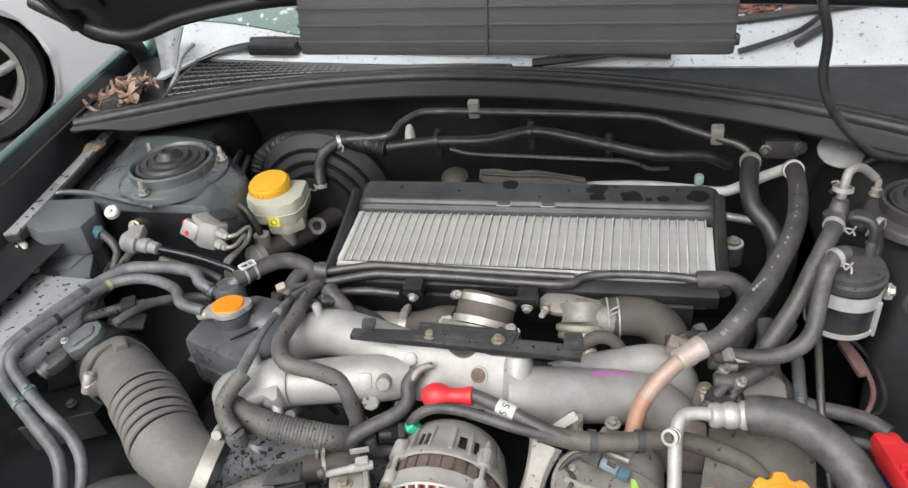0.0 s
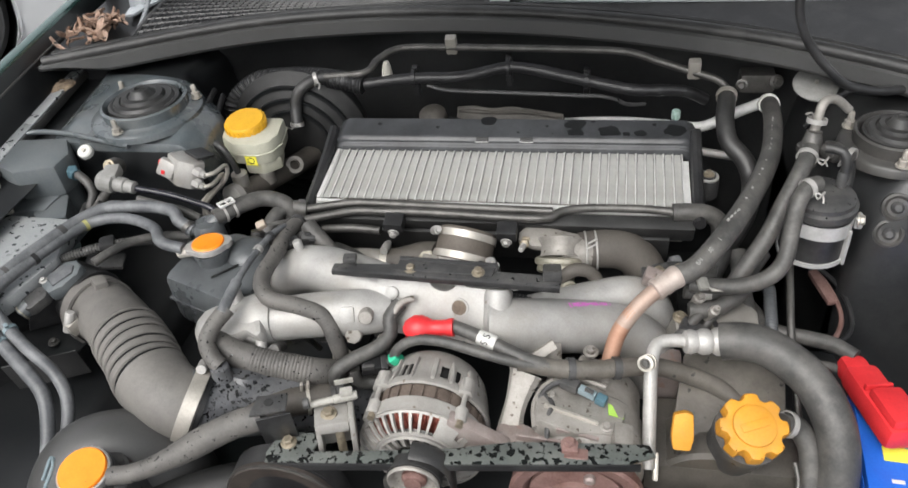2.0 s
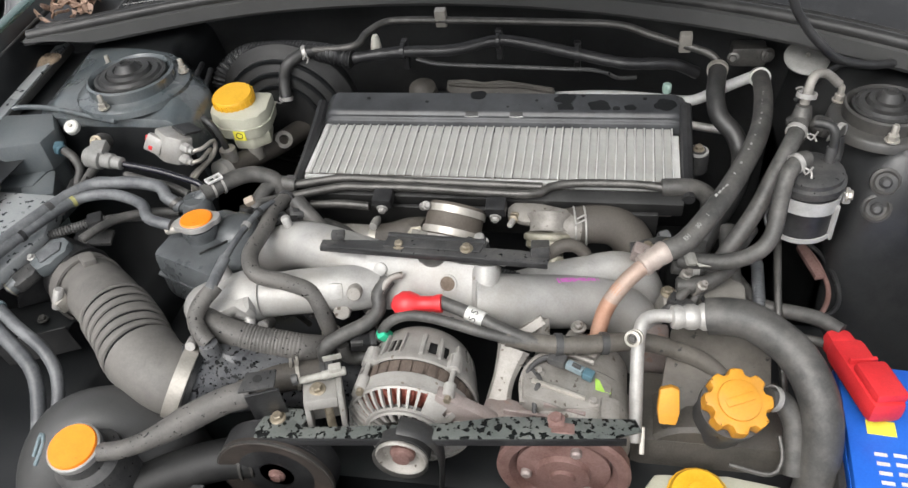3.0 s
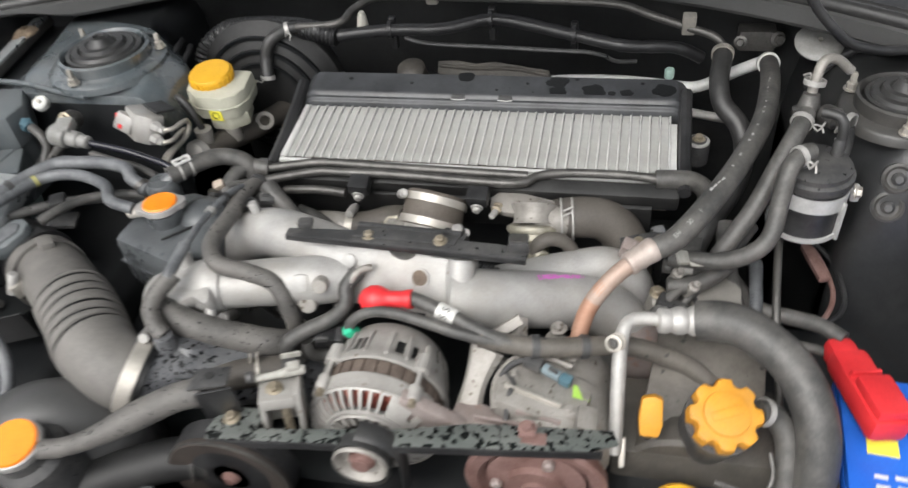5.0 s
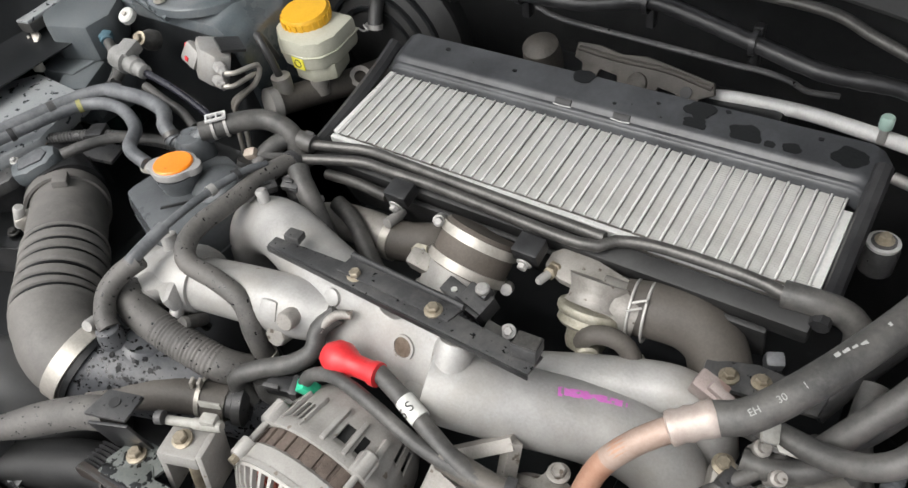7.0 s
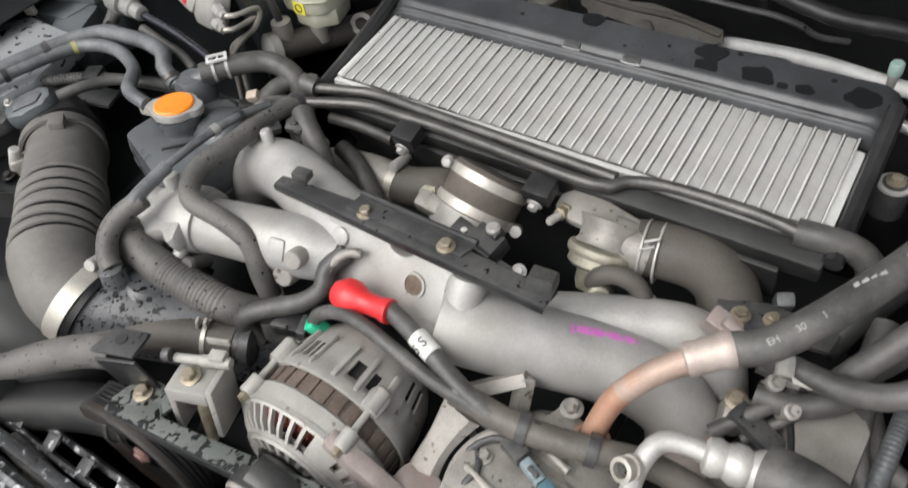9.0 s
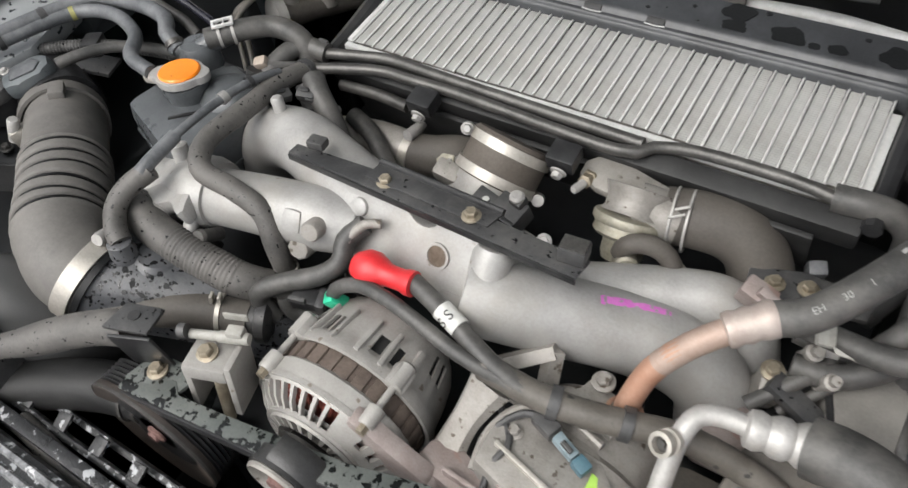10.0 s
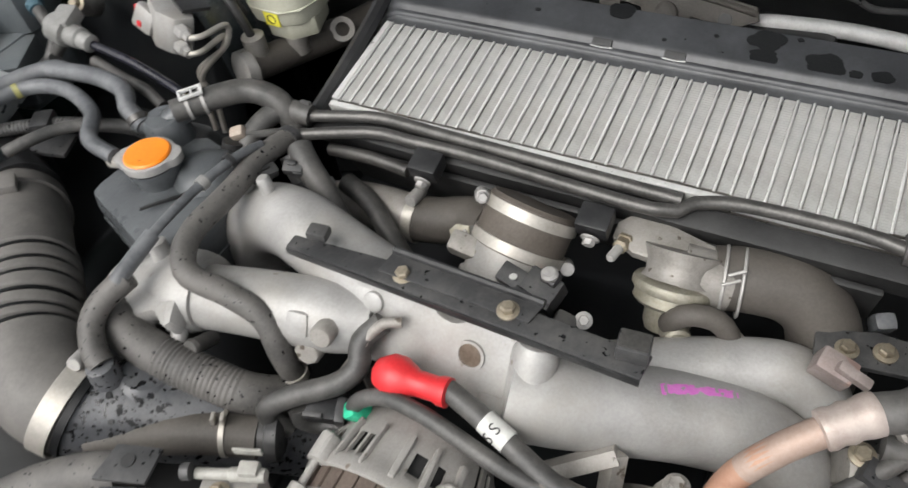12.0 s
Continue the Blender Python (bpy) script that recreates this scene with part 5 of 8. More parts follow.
part("clip", ring((-0.231, 0.748, 0.843), (0.5, -0.3, -0.7), 0.0125, 0.005, 0.002), BLACK, tee)
part("tab", box((0.022, 0.008, 0.006), pose(-0.222, 0.74, 0.864, 20, 20, 30), 0.0015), BLACK_DUST, tee)
idle = thing("air_bypass_pipe", (-0.16, 0.79, 0.79), "dull grey air pipe with a steel band clamp beside the throttle", "pipe")
part("pipe", tube([(-0.24, 0.772, 0.786), (-0.218, 0.777, 0.79), (-0.18, 0.78, 0.792), (-0.146, 0.779, 0.791)], 0.0205, 20), ALLOY_DULL, idle)
worm_clamp((-0.148, 0.779, 0.791), (1, 0.0, 0.0), 0.021, 0.01, idle, (0.05, 0.25, 1))
part("coupling", tube([(-0.15, 0.779, 0.791), (-0.125, 0.782, 0.794), (-0.096, 0.788, 0.8), (-0.07, 0.78, 0.808)], 0.0215, 20), ELBOW, idle)
hose("idle_air_pipe", [(-0.235, 0.79, 0.842), (-0.19, 0.79, 0.845), (-0.15, 0.787, 0.845)], 0.006, STEEL_DARK, "thin grey pipe behind the manifold", "pipe", 10)
hp = thing("hose_stub", (-0.3, 0.74, 0.86), "black hose stub with pale brown tape", "hose")
part("stub", tube([(-0.305, 0.735, 0.82), (-0.308, 0.74, 0.85), (-0.306, 0.748, 0.868)], 0.01, 14), RUBBER_DARK, hp)
part("tape", box((0.014, 0.011, 0.011), pose(-0.304, 0.755, 0.872, 20, -15, 25), 0.003), TAPE, hp, "pale tan tape wrap")
part("wire", tube([(-0.3, 0.757, 0.87), (-0.285, 0.765, 0.868), (-0.27, 0.775, 0.866)], 0.004, 8), RUBBER, hp)

airbox = thing("air_box", (-0.64, 0.65, 0.79), "rain-beaded black plastic air box lid, painted pale as reflected sky", "air filter box")
# The lid's pale grey is sky reflection put into the colour.
part("lid", slab([(-0.72, 0.7), (-0.685, 0.75), (-0.58, 0.745), (-0.553, 0.66), (-0.57, 0.59), (-0.6, 0.535), (-0.66, 0.5), (-0.74, 0.5)], 0.855, 0.88, None, 0.006), WET, airbox)
part("case", slab([(-0.715, 0.69), (-0.69, 0.735), (-0.595, 0.73), (-0.585, 0.66), (-0.61, 0.59), (-0.66, 0.5), (-0.73, 0.5)], 0.7, 0.853, None, 0.006), BLACK, airbox)
part("outlet", tube([(-0.6, 0.67, 0.828), (-0.55, 0.655, 0.828), (-0.5, 0.637, 0.829)], 0.041, 28), BLACK, airbox, "black outlet tube")
part("latch", box((0.014, 0.008, 0.02), pose(-0.695, 0.757, 0.885, 0, 0, 20), 0.002), CREAM, airbox)
maf = thing("airflow_sensor", (-0.51, 0.61, 0.86), "black airflow sensor plug with yellow seal", "sensor")
MF = pose(-0.53, 0.632, 0.866, 6, -10, 55)
part("housing", slab([(-0.024, -0.013), (-0.006, -0.018), (0.018, -0.016), (0.03, -0.006), (0.03, 0.01), (0.016, 0.019), (-0.01, 0.018), (-0.025, 0.01)], -0.01, 0.012, MF, 0.008), RELAY, maf)
part("lid", slab([(-0.014, -0.009), (0.014, -0.01), (0.022, 0.0), (0.012, 0.012), (-0.012, 0.011)], 0.01, 0.014, MF, 0.003), TUBE_GREY, maf)
part("screw", bolt(MF @ Vector((-0.017, 0.011, 0.0115)), MF.to_3x3() @ Vector((0, 0, 1)), 0.0035), STEEL, maf)
part("plug", slab([(-0.055, -0.009), (-0.05, -0.013), (-0.028, -0.012), (-0.02, -0.006), (-0.02, 0.008), (-0.03, 0.013), (-0.052, 0.011), (-0.056, 0.004)], -0.007, 0.009, MF, 0.004), BLACK_DUST, maf)
part("plug_mouth", tube([MF @ Vector((-0.048, 0, 0.001)), MF @ Vector((-0.062, 0, -0.001))], lambda s: 0.0105 - 0.001 * s, 20), RELAY, maf, "slate plug mouth")
# No bore: a black disc paints the shade in the hollow.
part("socket", lathe([(0.0072, 0), (0.0072, 0.0012), (0, 0.0012)], MF @ Vector((-0.0618, 0, -0.001)), MF.to_3x3() @ Vector((-1, 0, -0.14)), 18), BAY_BLACK, maf, "black disc painting the shade in the plug's hollow")
part("seal", ring(MF @ Vector((-0.06, 0, -0.001)), MF.to_3x3() @ Vector((1, 0, 0.14)), 0.0104, 0.0016, 0.0008), BRASSY, maf, "yellowed rubber seal")
part("wire", tube([(-0.49, 0.65, 0.885), (-0.477, 0.672, 0.886), (-0.46, 0.7, 0.882), (-0.43, 0.725, 0.872), (-0.4, 0.735, 0.865)], 0.006, 10), RUBBER, maf)
part("fin", box((0.04, 0.004, 0.04), pose(-0.55, 0.6, 0.84, 0, 20, 60), 0.002), BLACK, maf)


def conduit_r(s):
    return 0.0066 + 0.0005 * math.sin(s * 2 * math.pi * 60)


hose("ribbed_conduit", [(-0.6, 0.64, 0.866), (-0.583, 0.654, 0.868), (-0.557, 0.674, 0.868), (-0.521, 0.697, 0.868), (-0.484, 0.715, 0.866), (-0.428, 0.733, 0.862), (-0.4, 0.738, 0.855)], conduit_r, BLACK_DUST, "grey ribbed cable conduit behind the tank", "cable conduit", 12, 0.0009)
mount = thing("conduit_clip", (-0.52, 0.715, 0.86), "black plastic conduit clip", "clip")
part("saddle", box((0.02, 0.024, 0.018), pose(-0.507, 0.704, 0.868, 0, 0, 30), 0.003), BLACK, mount)
part("foot", box((0.05, 0.03, 0.006), pose(-0.52, 0.70, 0.842, 0, 10, 20), 0.002), BLACK_DUST, mount)

elbow = thing("resonator_duct", (-0.4, 0.44, 0.75), "smooth black intake resonator elbow", "intake duct")
part("elbow", tube([(-0.432, 0.385, 0.68), (-0.43, 0.4, 0.745), (-0.408, 0.428, 0.785), (-0.37, 0.448, 0.785), (-0.34, 0.46, 0.75), (-0.332, 0.463, 0.69)], 0.047, 36), SEAL_RUBBER, elbow)
part("clip", tube([(-0.408, 0.375, 0.83), (-0.4, 0.39, 0.848), (-0.392, 0.382, 0.848), (-0.4, 0.365, 0.83)], 0.0022, 8), PALE_BLUE, elbow, "pale blue wire clip")

# ---- radiator side ----
rad = thing("radiator", (0, 0.33, 0.5), "black radiator top tank wet with rain, glints painted on", "radiator")
part("core", box((0.8, 0.03, 0.4), pose(-0.02, 0.335, 0.52), 0.004), BAY_BLACK, rad)
part("top_tank", box((0.82, 0.052, 0.05), pose(-0.02, 0.335, 0.755), 0.014), WET_GLINT, rad)
# Ribs added to carry the painted highlight streaks.
for ry in (0.322, 0.338, 0.35):
    part("tank_rib", tube([(-0.4, ry, 0.7805), (-0.2, ry, 0.781), (0.1, ry, 0.7805)], 0.0035, 6, 0.05), GLINT_RIB, rad, "wet rib painted with bright glints")
neck = part("filler_neck", lathe([(0.04, -0.07), (0.036, -0.02), (0.028, -0.012), (0.028, 0.0)], (-0.362, 0.386, 0.832), (0, -0.2, 1), 30), BLACK_DUST, rad)
RC = pose(-0.362, 0.384, 0.838, 10, 0, 20)
rim = part("cap_rim", lathe([(0.0262, -0.006), (0.0272, -0.004), (0.0272, 0.003), (0.026, 0.0042), (0.02, 0.0042)], RC.translation, RC.to_3x3().col[2], 40), STEEL, rad, "steel radiator cap rim")
part("cap_top", lathe([(0.025, 0.003), (0.025, 0.0055), (0.0238, 0.0072), (0, 0.0076)], RC.translation, RC.to_3x3().col[2], 36), ORANGE, rim, "orange radiator cap label")
# The shroud's pale speckles are painted glints.
shroud = thing("fan_shroud", (-0.2, 0.37, 0.6), "black fan shroud with wet glints painted on", "fan shroud")
part("frame", box((0.36, 0.012, 0.05), pose(-0.2, 0.372, 0.745), 0.003), WET_GLINT, shroud)
for k, (y, z) in enumerate(((0.386, 0.752), (0.404, 0.742))):
    part("rail", box((0.34, 0.006, 0.012), pose(-0.2, y, z, 20), 0.002), WET_GLINT, shroud)
for k in range(7):
    part("tab", box((0.014, 0.02, 0.004), pose(-0.35 + 0.047 * k, 0.392, 0.757, 18, 0, 4 * (k % 3)), 0.001), WET_GLINT, shroud)
part("arm", tube([(-0.29, 0.375, 0.757), (-0.24, 0.37, 0.755), (-0.18, 0.365, 0.73), (-0.13, 0.37, 0.7)], 0.01, 12), RUBBER_SPOT, shroud)
part("motor", lathe([(0.05, 0), (0.05, 0.03), (0.04, 0.04), (0, 0.042)], (-0.2, 0.37, 0.6), (0, 1, 0), 28), BAY_BLACK, shroud)
hose("overflow_hose", [(-0.34, 0.386, 0.832), (-0.313, 0.393, 0.832), (-0.284, 0.413, 0.832), (-0.251, 0.44, 0.836), (-0.222, 0.457, 0.842), (-0.195, 0.467, 0.845)], lambda s: 0.0098 + 0.005 * smooth_step(0.2, 0.6, s), RUBBER_SPOT, "grey dusty hose from the radiator neck")
hb = thing("hose_bracket", (-0.18, 0.46, 0.81), "black folded steel hose bracket with zinc bolt", "bracket")
part("top_plate", slab([(-0.026, -0.014), (0.018, -0.016), (0.022, 0.014), (-0.016, 0.016)], -0.002, 0.002, pose(-0.185, 0.471, 0.861, -4, 4, 22) @ Matrix.Scale(0.85, 4), 0.001), BLACK_DUST, hb)
part("face", box((0.036, 0.003, 0.048), pose(-0.178, 0.459, 0.838, 8, 0, 22), 0.001), BLACK, hb)
part("foot", slab([(-0.026, -0.012), (0.022, -0.016), (0.034, 0.008), (-0.012, 0.016)], -0.002, 0.002, pose(-0.168, 0.458, 0.815, -2, 4, 15), 0.001), COVER, hb)
# Black disc on the uncut plate paints the hole's dark inside.
part("hole", lathe([(0.005, 0), (0.005, 0.0015), (0, 0.0015)], (-0.187, 0.472, 0.862), (0, 0, 1), 16), INK, hb)
part("bolt", bolt((-0.17, 0.457, 0.817), r=0.0058), ZINC, hb)
th = thing("thermostat_hose", (-0.2, 0.52, 0.78), "brown-black rubber hose with spring clamp", "hose")
part("tube", tube([(-0.27, 0.482, 0.802), (-0.23, 0.505, 0.803), (-0.19, 0.525, 0.8), (-0.155, 0.54, 0.793)], 0.0165, 18), ELBOW, th)
wire = part("wire_clip", ring((-0.178, 0.531, 0.798), (0.85, 0.42, -0.15), 0.0168, 0.004, 0.0014, 28), BAND_STEEL, th, "dull wire hose clip")
for dx in (-0.003, 0.004):
    part("clip_ear", box((0.003, 0.007, 0.01), pose(-0.178 + dx, 0.532 + 0.4 * dx, 0.8195, 0, 12, 26), 0.0008), BAND_STEEL, wire)
part("stub", lathe([(0.015, 0), (0.015, 0.022), (0.02, 0.024), (0.02, 0.032), (0.012, 0.036)], (-0.17, 0.534, 0.796), (0.85, 0.42, -0.15), 18), BLACK_DUST, th)
uh = thing("radiator_hose", (-0.25, 0.44, 0.74), "black upper radiator hose with two wire clamps", "hose")
part("tube", tube([(-0.37, 0.375, 0.745), (-0.32, 0.405, 0.75), (-0.26, 0.435, 0.753), (-0.21, 0.452, 0.748), (-0.17, 0.47, 0.725)], 0.0235, 24), HOSE_BLACK, uh)
for dx in (-0.006, 0.006):
    part("wire_clamp", ring((-0.222 + dx, 0.448 + dx * 0.38, 0.751), (0.93, 0.35, -0.1), 0.0238, 0.003, 0.0014), STEEL_DARK, uh, "dull wire hose clamp")

# ---- power steering pulley, belt cover and idler ----
ps = thing("power_steering_pulley", (-0.178, 0.44, 0.69), "large black grooved pulley with rusty hub", "pulley")
part("disc", lathe([(0.0, 0.006), (0.02, 0.006), (0.036, 0.008), (0.05, 0.004), (0.064, 0.001), (0.0665, 0.003), (0.066, 0.008)], (-0.178, 0.423, 0.752), (0, 1, 0), 48), PULLEY_BROWN, ps, "brown-black pulley face")
part("edge_lip", ring((-0.178, 0.4255, 0.752), (0, 1, 0), 0.0655, 0.0025, 0.0012, 48), STEEL_DARK, ps)
groove = [(0.066, 0.006)]
for k in range(6):
    groove += [(0.063, 0.0085 + 0.004 * k), (0.066, 0.0105 + 0.004 * k)]
part("grooved_rim", lathe([*groove, (0.05, 0.034)], (-0.178, 0.423, 0.752), (0, 1, 0), 48), BLACK, ps)
part("hub", lathe([(0.0095, 0.008), (0.0095, 0.004), (0.006, 0.002), (0.0055, 0.0), (0, -0.0005)], (-0.178, 0.423, 0.752), (0, 1, 0), 24), RUST, ps, "rusty hub nut")
idler = thing("idler_pulley", (-0.032, 0.44, 0.76), "grey flanged idler pulley with rust-red centre", "pulley")
part("rim", lathe([(0.0265, 0.016), (0.0265, 0.003), (0.0278, 0.002), (0.0278, 0.0), (0.0262, -0.002), (0.0242, -0.0005), (0.021, 0.006), (0.0135, 0.008)], (-0.032, 0.436, 0.797), (0, 1, 0), 40), ALLOY_DULL, idler)
part("bearing", lathe([(0.0138, 0.01), (0.0132, 0.004), (0.0095, 0.001), (0.009, -0.002), (0, -0.003)], (-0.032, 0.436, 0.797), (0, 1, 0), 30), RUST, idler)
belt = thing("drive_belt", (-0.11, 0.452, 0.8), "black ribbed drive belt over the pulleys", "belt")
part("wrap", ring((-0.032, 0.446, 0.797), (0, 1, 0), 0.0268, 0.014, 0.0022, 40), RUBBER_DARK, belt)
part("down_run", tube([(-0.034, 0.452, 0.832), (-0.012, 0.452, 0.827), (0.002, 0.452, 0.81), (0.006, 0.452, 0.78), (0.0, 0.452, 0.72)], 0.011, 10, 0.01, None, 0.22), RUBBER_DARK, belt)
cover = thing("belt_cover", (0.01, 0.462, 0.8), "rain-speckled green-black belt cover strip", "belt cover")
CV = pose(0.01, 0.464, 0.815, -6, 0.4, 6.4)
part("top", slab([(-0.2, -0.012), (0.0, -0.014), (0.17, -0.013), (0.2, -0.004), (0.195, 0.012), (0.06, 0.016), (0.0, 0.007), (-0.1, 0.003), (-0.15, 0.002), (-0.16, 0.012), (-0.2, 0.008)], -0.0015, 0.0015, CV, 0.001), COVER, cover)
part("lip", box((0.38, 0.003, 0.009), CV @ pose(-0.006, -0.0135, -0.004), 0.001), BLACK, cover)
part("fork", box((0.016, 0.014, 0.004), CV @ pose(0.115, 0.006, 0.004), 0.001), RUST, cover, "rusty bolt tab")
part("bolt", bolt(CV @ Vector((0.115, 0.008, 0.005)), r=0.006), RUST, cover)
sb = thing("sensor_bracket", (-0.125, 0.48, 0.78), "cast aluminium bracket block with zinc bolt", "bracket")
SB = pose(-0.127, 0.479, 0.814, -8, 4, 20)
part("top", box((0.036, 0.032, 0.014), SB @ pose(0, 0, 0.018), 0.003), ALLOY_GREY, sb)
part("back_wall", box((0.036, 0.006, 0.044), SB @ pose(0, 0.013, -0.005), 0.002), ALLOY_GREY, sb)
part("inner_wall", box((0.006, 0.03, 0.044), SB @ pose(-0.015, 0, -0.005), 0.002), ALLOY_GREY, sb)
part("side_wall", box((0.006, 0.036, 0.056), SB @ pose(0.021, 0.002, 0.002), 0.002), ALLOY_GREY, sb)
part("stud", tube([SB @ Vector((0.006, -0.006, 0.012)), SB @ Vector((0.008, -0.01, -0.04))], 0.0048, 10), ZINC, sb)
part("bolt", bolt(SB @ Vector((-0.002, 0.0, 0.025)), (0, -0.1, 1), 0.006), ZINC, sb)
ws = thing("crank_sensor", (-0.12, 0.5, 0.84), "white plastic sensor plug with metal lever", "sensor")
part("barrel", lathe([(0.004, -0.03), (0.004, -0.006), (0.005, -0.005), (0.005, 0.018), (0.0042, 0.02)], (-0.121, 0.498, 0.846), (0.93, 0.35, 0.03), 16), DIRTY_CREAM, ws)
part("clip", box((0.014, 0.01, 0.008), pose(-0.113, 0.503, 0.851, 0, 0, 20), 0.002), DIRTY_CREAM, ws)
part("clip_rail", box((0.02, 0.002, 0.007), pose(-0.117, 0.511, 0.859, 0, 0, 20), 0.0006), DIRTY_CREAM, ws)
part("bore", lathe([(0.006, 0), (0.006, 0.006), (0.003, 0.006), (0.003, 0.002), (0, 0.002)], (-0.15, 0.486, 0.85), (-0.9, -0.4, 0), 14), BLACK_DUST, ws)
plug = thing("wiring_plug", (-0.11, 0.565, 0.82), "black wiring plug behind the alternator", "plug")
part("housing", box((0.024, 0.016, 0.014), pose(-0.108, 0.57, 0.818, 10, 10, 20), 0.002), BLACK, plug)
part("collar", box((0.008, 0.019, 0.017), pose(-0.095, 0.5745, 0.816, 10, 10, 20), 0.002), BLACK_DUST, plug)
part("lever", box((0.014, 0.004, 0.007), pose(-0.109, 0.561, 0.826, 10, 10, 20), 0.001), BLACK_DUST, plug)

# ---- alternator ----
AC0 = Vector((-0.04, -0.003, 0.771))


def around(angle):
    return Vector((math.cos(radians(angle)), 0, math.sin(radians(angle))))


def on_drum(angle, r, y):
    """A pose on the alternator's drum: x round it, y along its axis, z outwards."""
    return Matrix.Translation(AC0 + around(angle) * r + Vector((0, y, 0))) @ pose(0, 0, 0, 0, 90 - angle, 0)


alt = thing("alternator", (-0.037, 0.54, 0.7), "oxidised aluminium alternator with brown stator and copper windings", "alternator")


def housing_shell(profile, slots, segs=180, thick=0.004):
    """A turned shell with slots left open: slots of (first angle, last angle, first ring, last ring)."""
    bm, vs = bmesh.new(), []
    for k in range(segs):
        d = Vector((math.cos(2 * math.pi * k / segs), 0, math.sin(2 * math.pi * k / segs)))
        vs.append([[bm.verts.new(AC0 + d * (r - o) + Vector((0, y + o, 0))) for r, y in profile] for o in (0, thick)])
    n = len(profile) - 1

    def is_open(k, j):
        if not 0 <= j < n:
            return True
        a = 360 * ((k % segs) + 0.5) / segs
        return any(a0 <= a <= a1 and j0 <= j <= j1 for a0, a1, j0, j1 in slots)
    for k in range(segs):
        m = (k + 1) % segs
        for j in range(n):
            if is_open(k, j):
                continue
            o, i, p, q = vs[k][0], vs[k][1], vs[m][0], vs[m][1]
            bm.faces.new((o[j], p[j], p[j + 1], o[j + 1]))
            bm.faces.new((i[j], i[j + 1], q[j + 1], q[j]))
            if is_open(k - 1, j):
                bm.faces.new((o[j], o[j + 1], i[j + 1], i[j]))
            if is_open(k + 1, j):
                bm.faces.new((p[j], q[j], q[j + 1], p[j + 1]))
            if is_open(k, j - 1):
                bm.faces.new((o[j], i[j], q[j], p[j]))
            if is_open(k, j + 1):
                bm.faces.new((o[j + 1], p[j + 1], q[j + 1], i[j + 1]))
    return bm


cuts = [(64 + 10 * k, 71 + 10 * k, 3, 4) for k in range(9)]
cuts += [(156 + 12 * k, 163 + 12 * k, 2, 4) for k in range(7)] + [(244 + 13 * k, 252 + 13 * k, 2, 4) for k in range(7)] + [(6 + 14 * k, 13 + 14 * k, 2, 3) for k in range(3)]
cuts += [(4 + 15 * k, 13 + 15 * k, 7, 7) for k in range(24)]
CAGE = [(0.0692, 0.5175), (0.0692, 0.506), (0.0675, 0.4995), (0.0658, 0.4975), (0.0565, 0.489), (0.0468, 0.4845), (0.0445, 0.484), (0.0435, 0.48), (0.033, 0.4785), (0.03, 0.481)]
front = part("front_shell", housing_shell(CAGE, cuts, 360, 0.003), ALLOY_GREY, alt, "cast front cage with cooling slots")
part("rim_lip", ring(AC0 + Vector((0, 0.5015, 0)), (0, 1, 0), 0.0672, 0.004, 0.0028, 60), ALLOY_GREY, front)
part("face_lip", ring(AC0 + Vector((0, 0.4845, 0)), (0, 1, 0), 0.0445, 0.004, 0.0035, 60), ALLOY_GREY, front)
for a in (138, 36, 196):
    part("lug_web", box((0.02, 0.018, 0.012), on_drum(a, 0.0685, 0.5085), 0.0035), ALLOY_GREY, front)
part("fan_disc", lathe([(0.044, 0.489), (0.046, 0.492), (0.03, 0.494), (0.0, 0.494)], AC0, (0, 1, 0), 40), STEEL_DARK, alt)
for k in range(11):
    part("fan_blade", box((0.003, 0.008, 0.02), on_drum(12 + 32.7 * k, 0.034, 0.4868) @ pose(0, 0, 0, 0, 0, 24), 0.0008), ALLOY_DULL, alt)
part("pulley", lathe([(0.03, 0.45), (0.031, 0.453), (0.028, 0.458), (0.028, 0.472), (0.031, 0.476), (0.02, 0.482)], AC0, (0, 1, 0), 40), STEEL_DARK, alt)
part("winding", lathe([(0.03, 0.502), (0.045, 0.4995), (0.055, 0.502), (0.0605, 0.508), (0.062, 0.516), (0.05, 0.52)], AC0, (0, 1, 0), 56), COIL, alt, "copper windings behind the slots")
bm = bmesh.new()
for k in range(46):
    d, e = around(360 * k / 46), around(360 * k / 46 + 4)
    tube([AC0 + d * 0.046 + Vector((0, 0.4975, 0)), AC0 + d * 0.056 + Vector((0, 0.5005, 0)), AC0 + e * 0.0625 + Vector((0, 0.512, 0))], 0.0013, 5, 0.01, bm)
part("winding_braid", bm, COIL, alt)
part("stator", lathe([(0.064, 0.5165), (0.0652, 0.5175), (0.0652, 0.537), (0.064, 0.538)], AC0, (0, 1, 0), 60), WINDING, alt, "brown rusty laminated stator")
for k in range(30):
    part("stator_rib", box((0.0105, 0.0185, 0.0032), on_drum(6 + 12 * k, 0.0655, 0.527), 0.0014), WINDING, alt)
REAR = [(0.0685, 0.5355), (0.0712, 0.5365), (0.0712, 0.545), (0.069, 0.548), (0.066, 0.566), (0.0605, 0.586), (0.054, 0.597), (0.04, 0.6), (0.0, 0.601)]
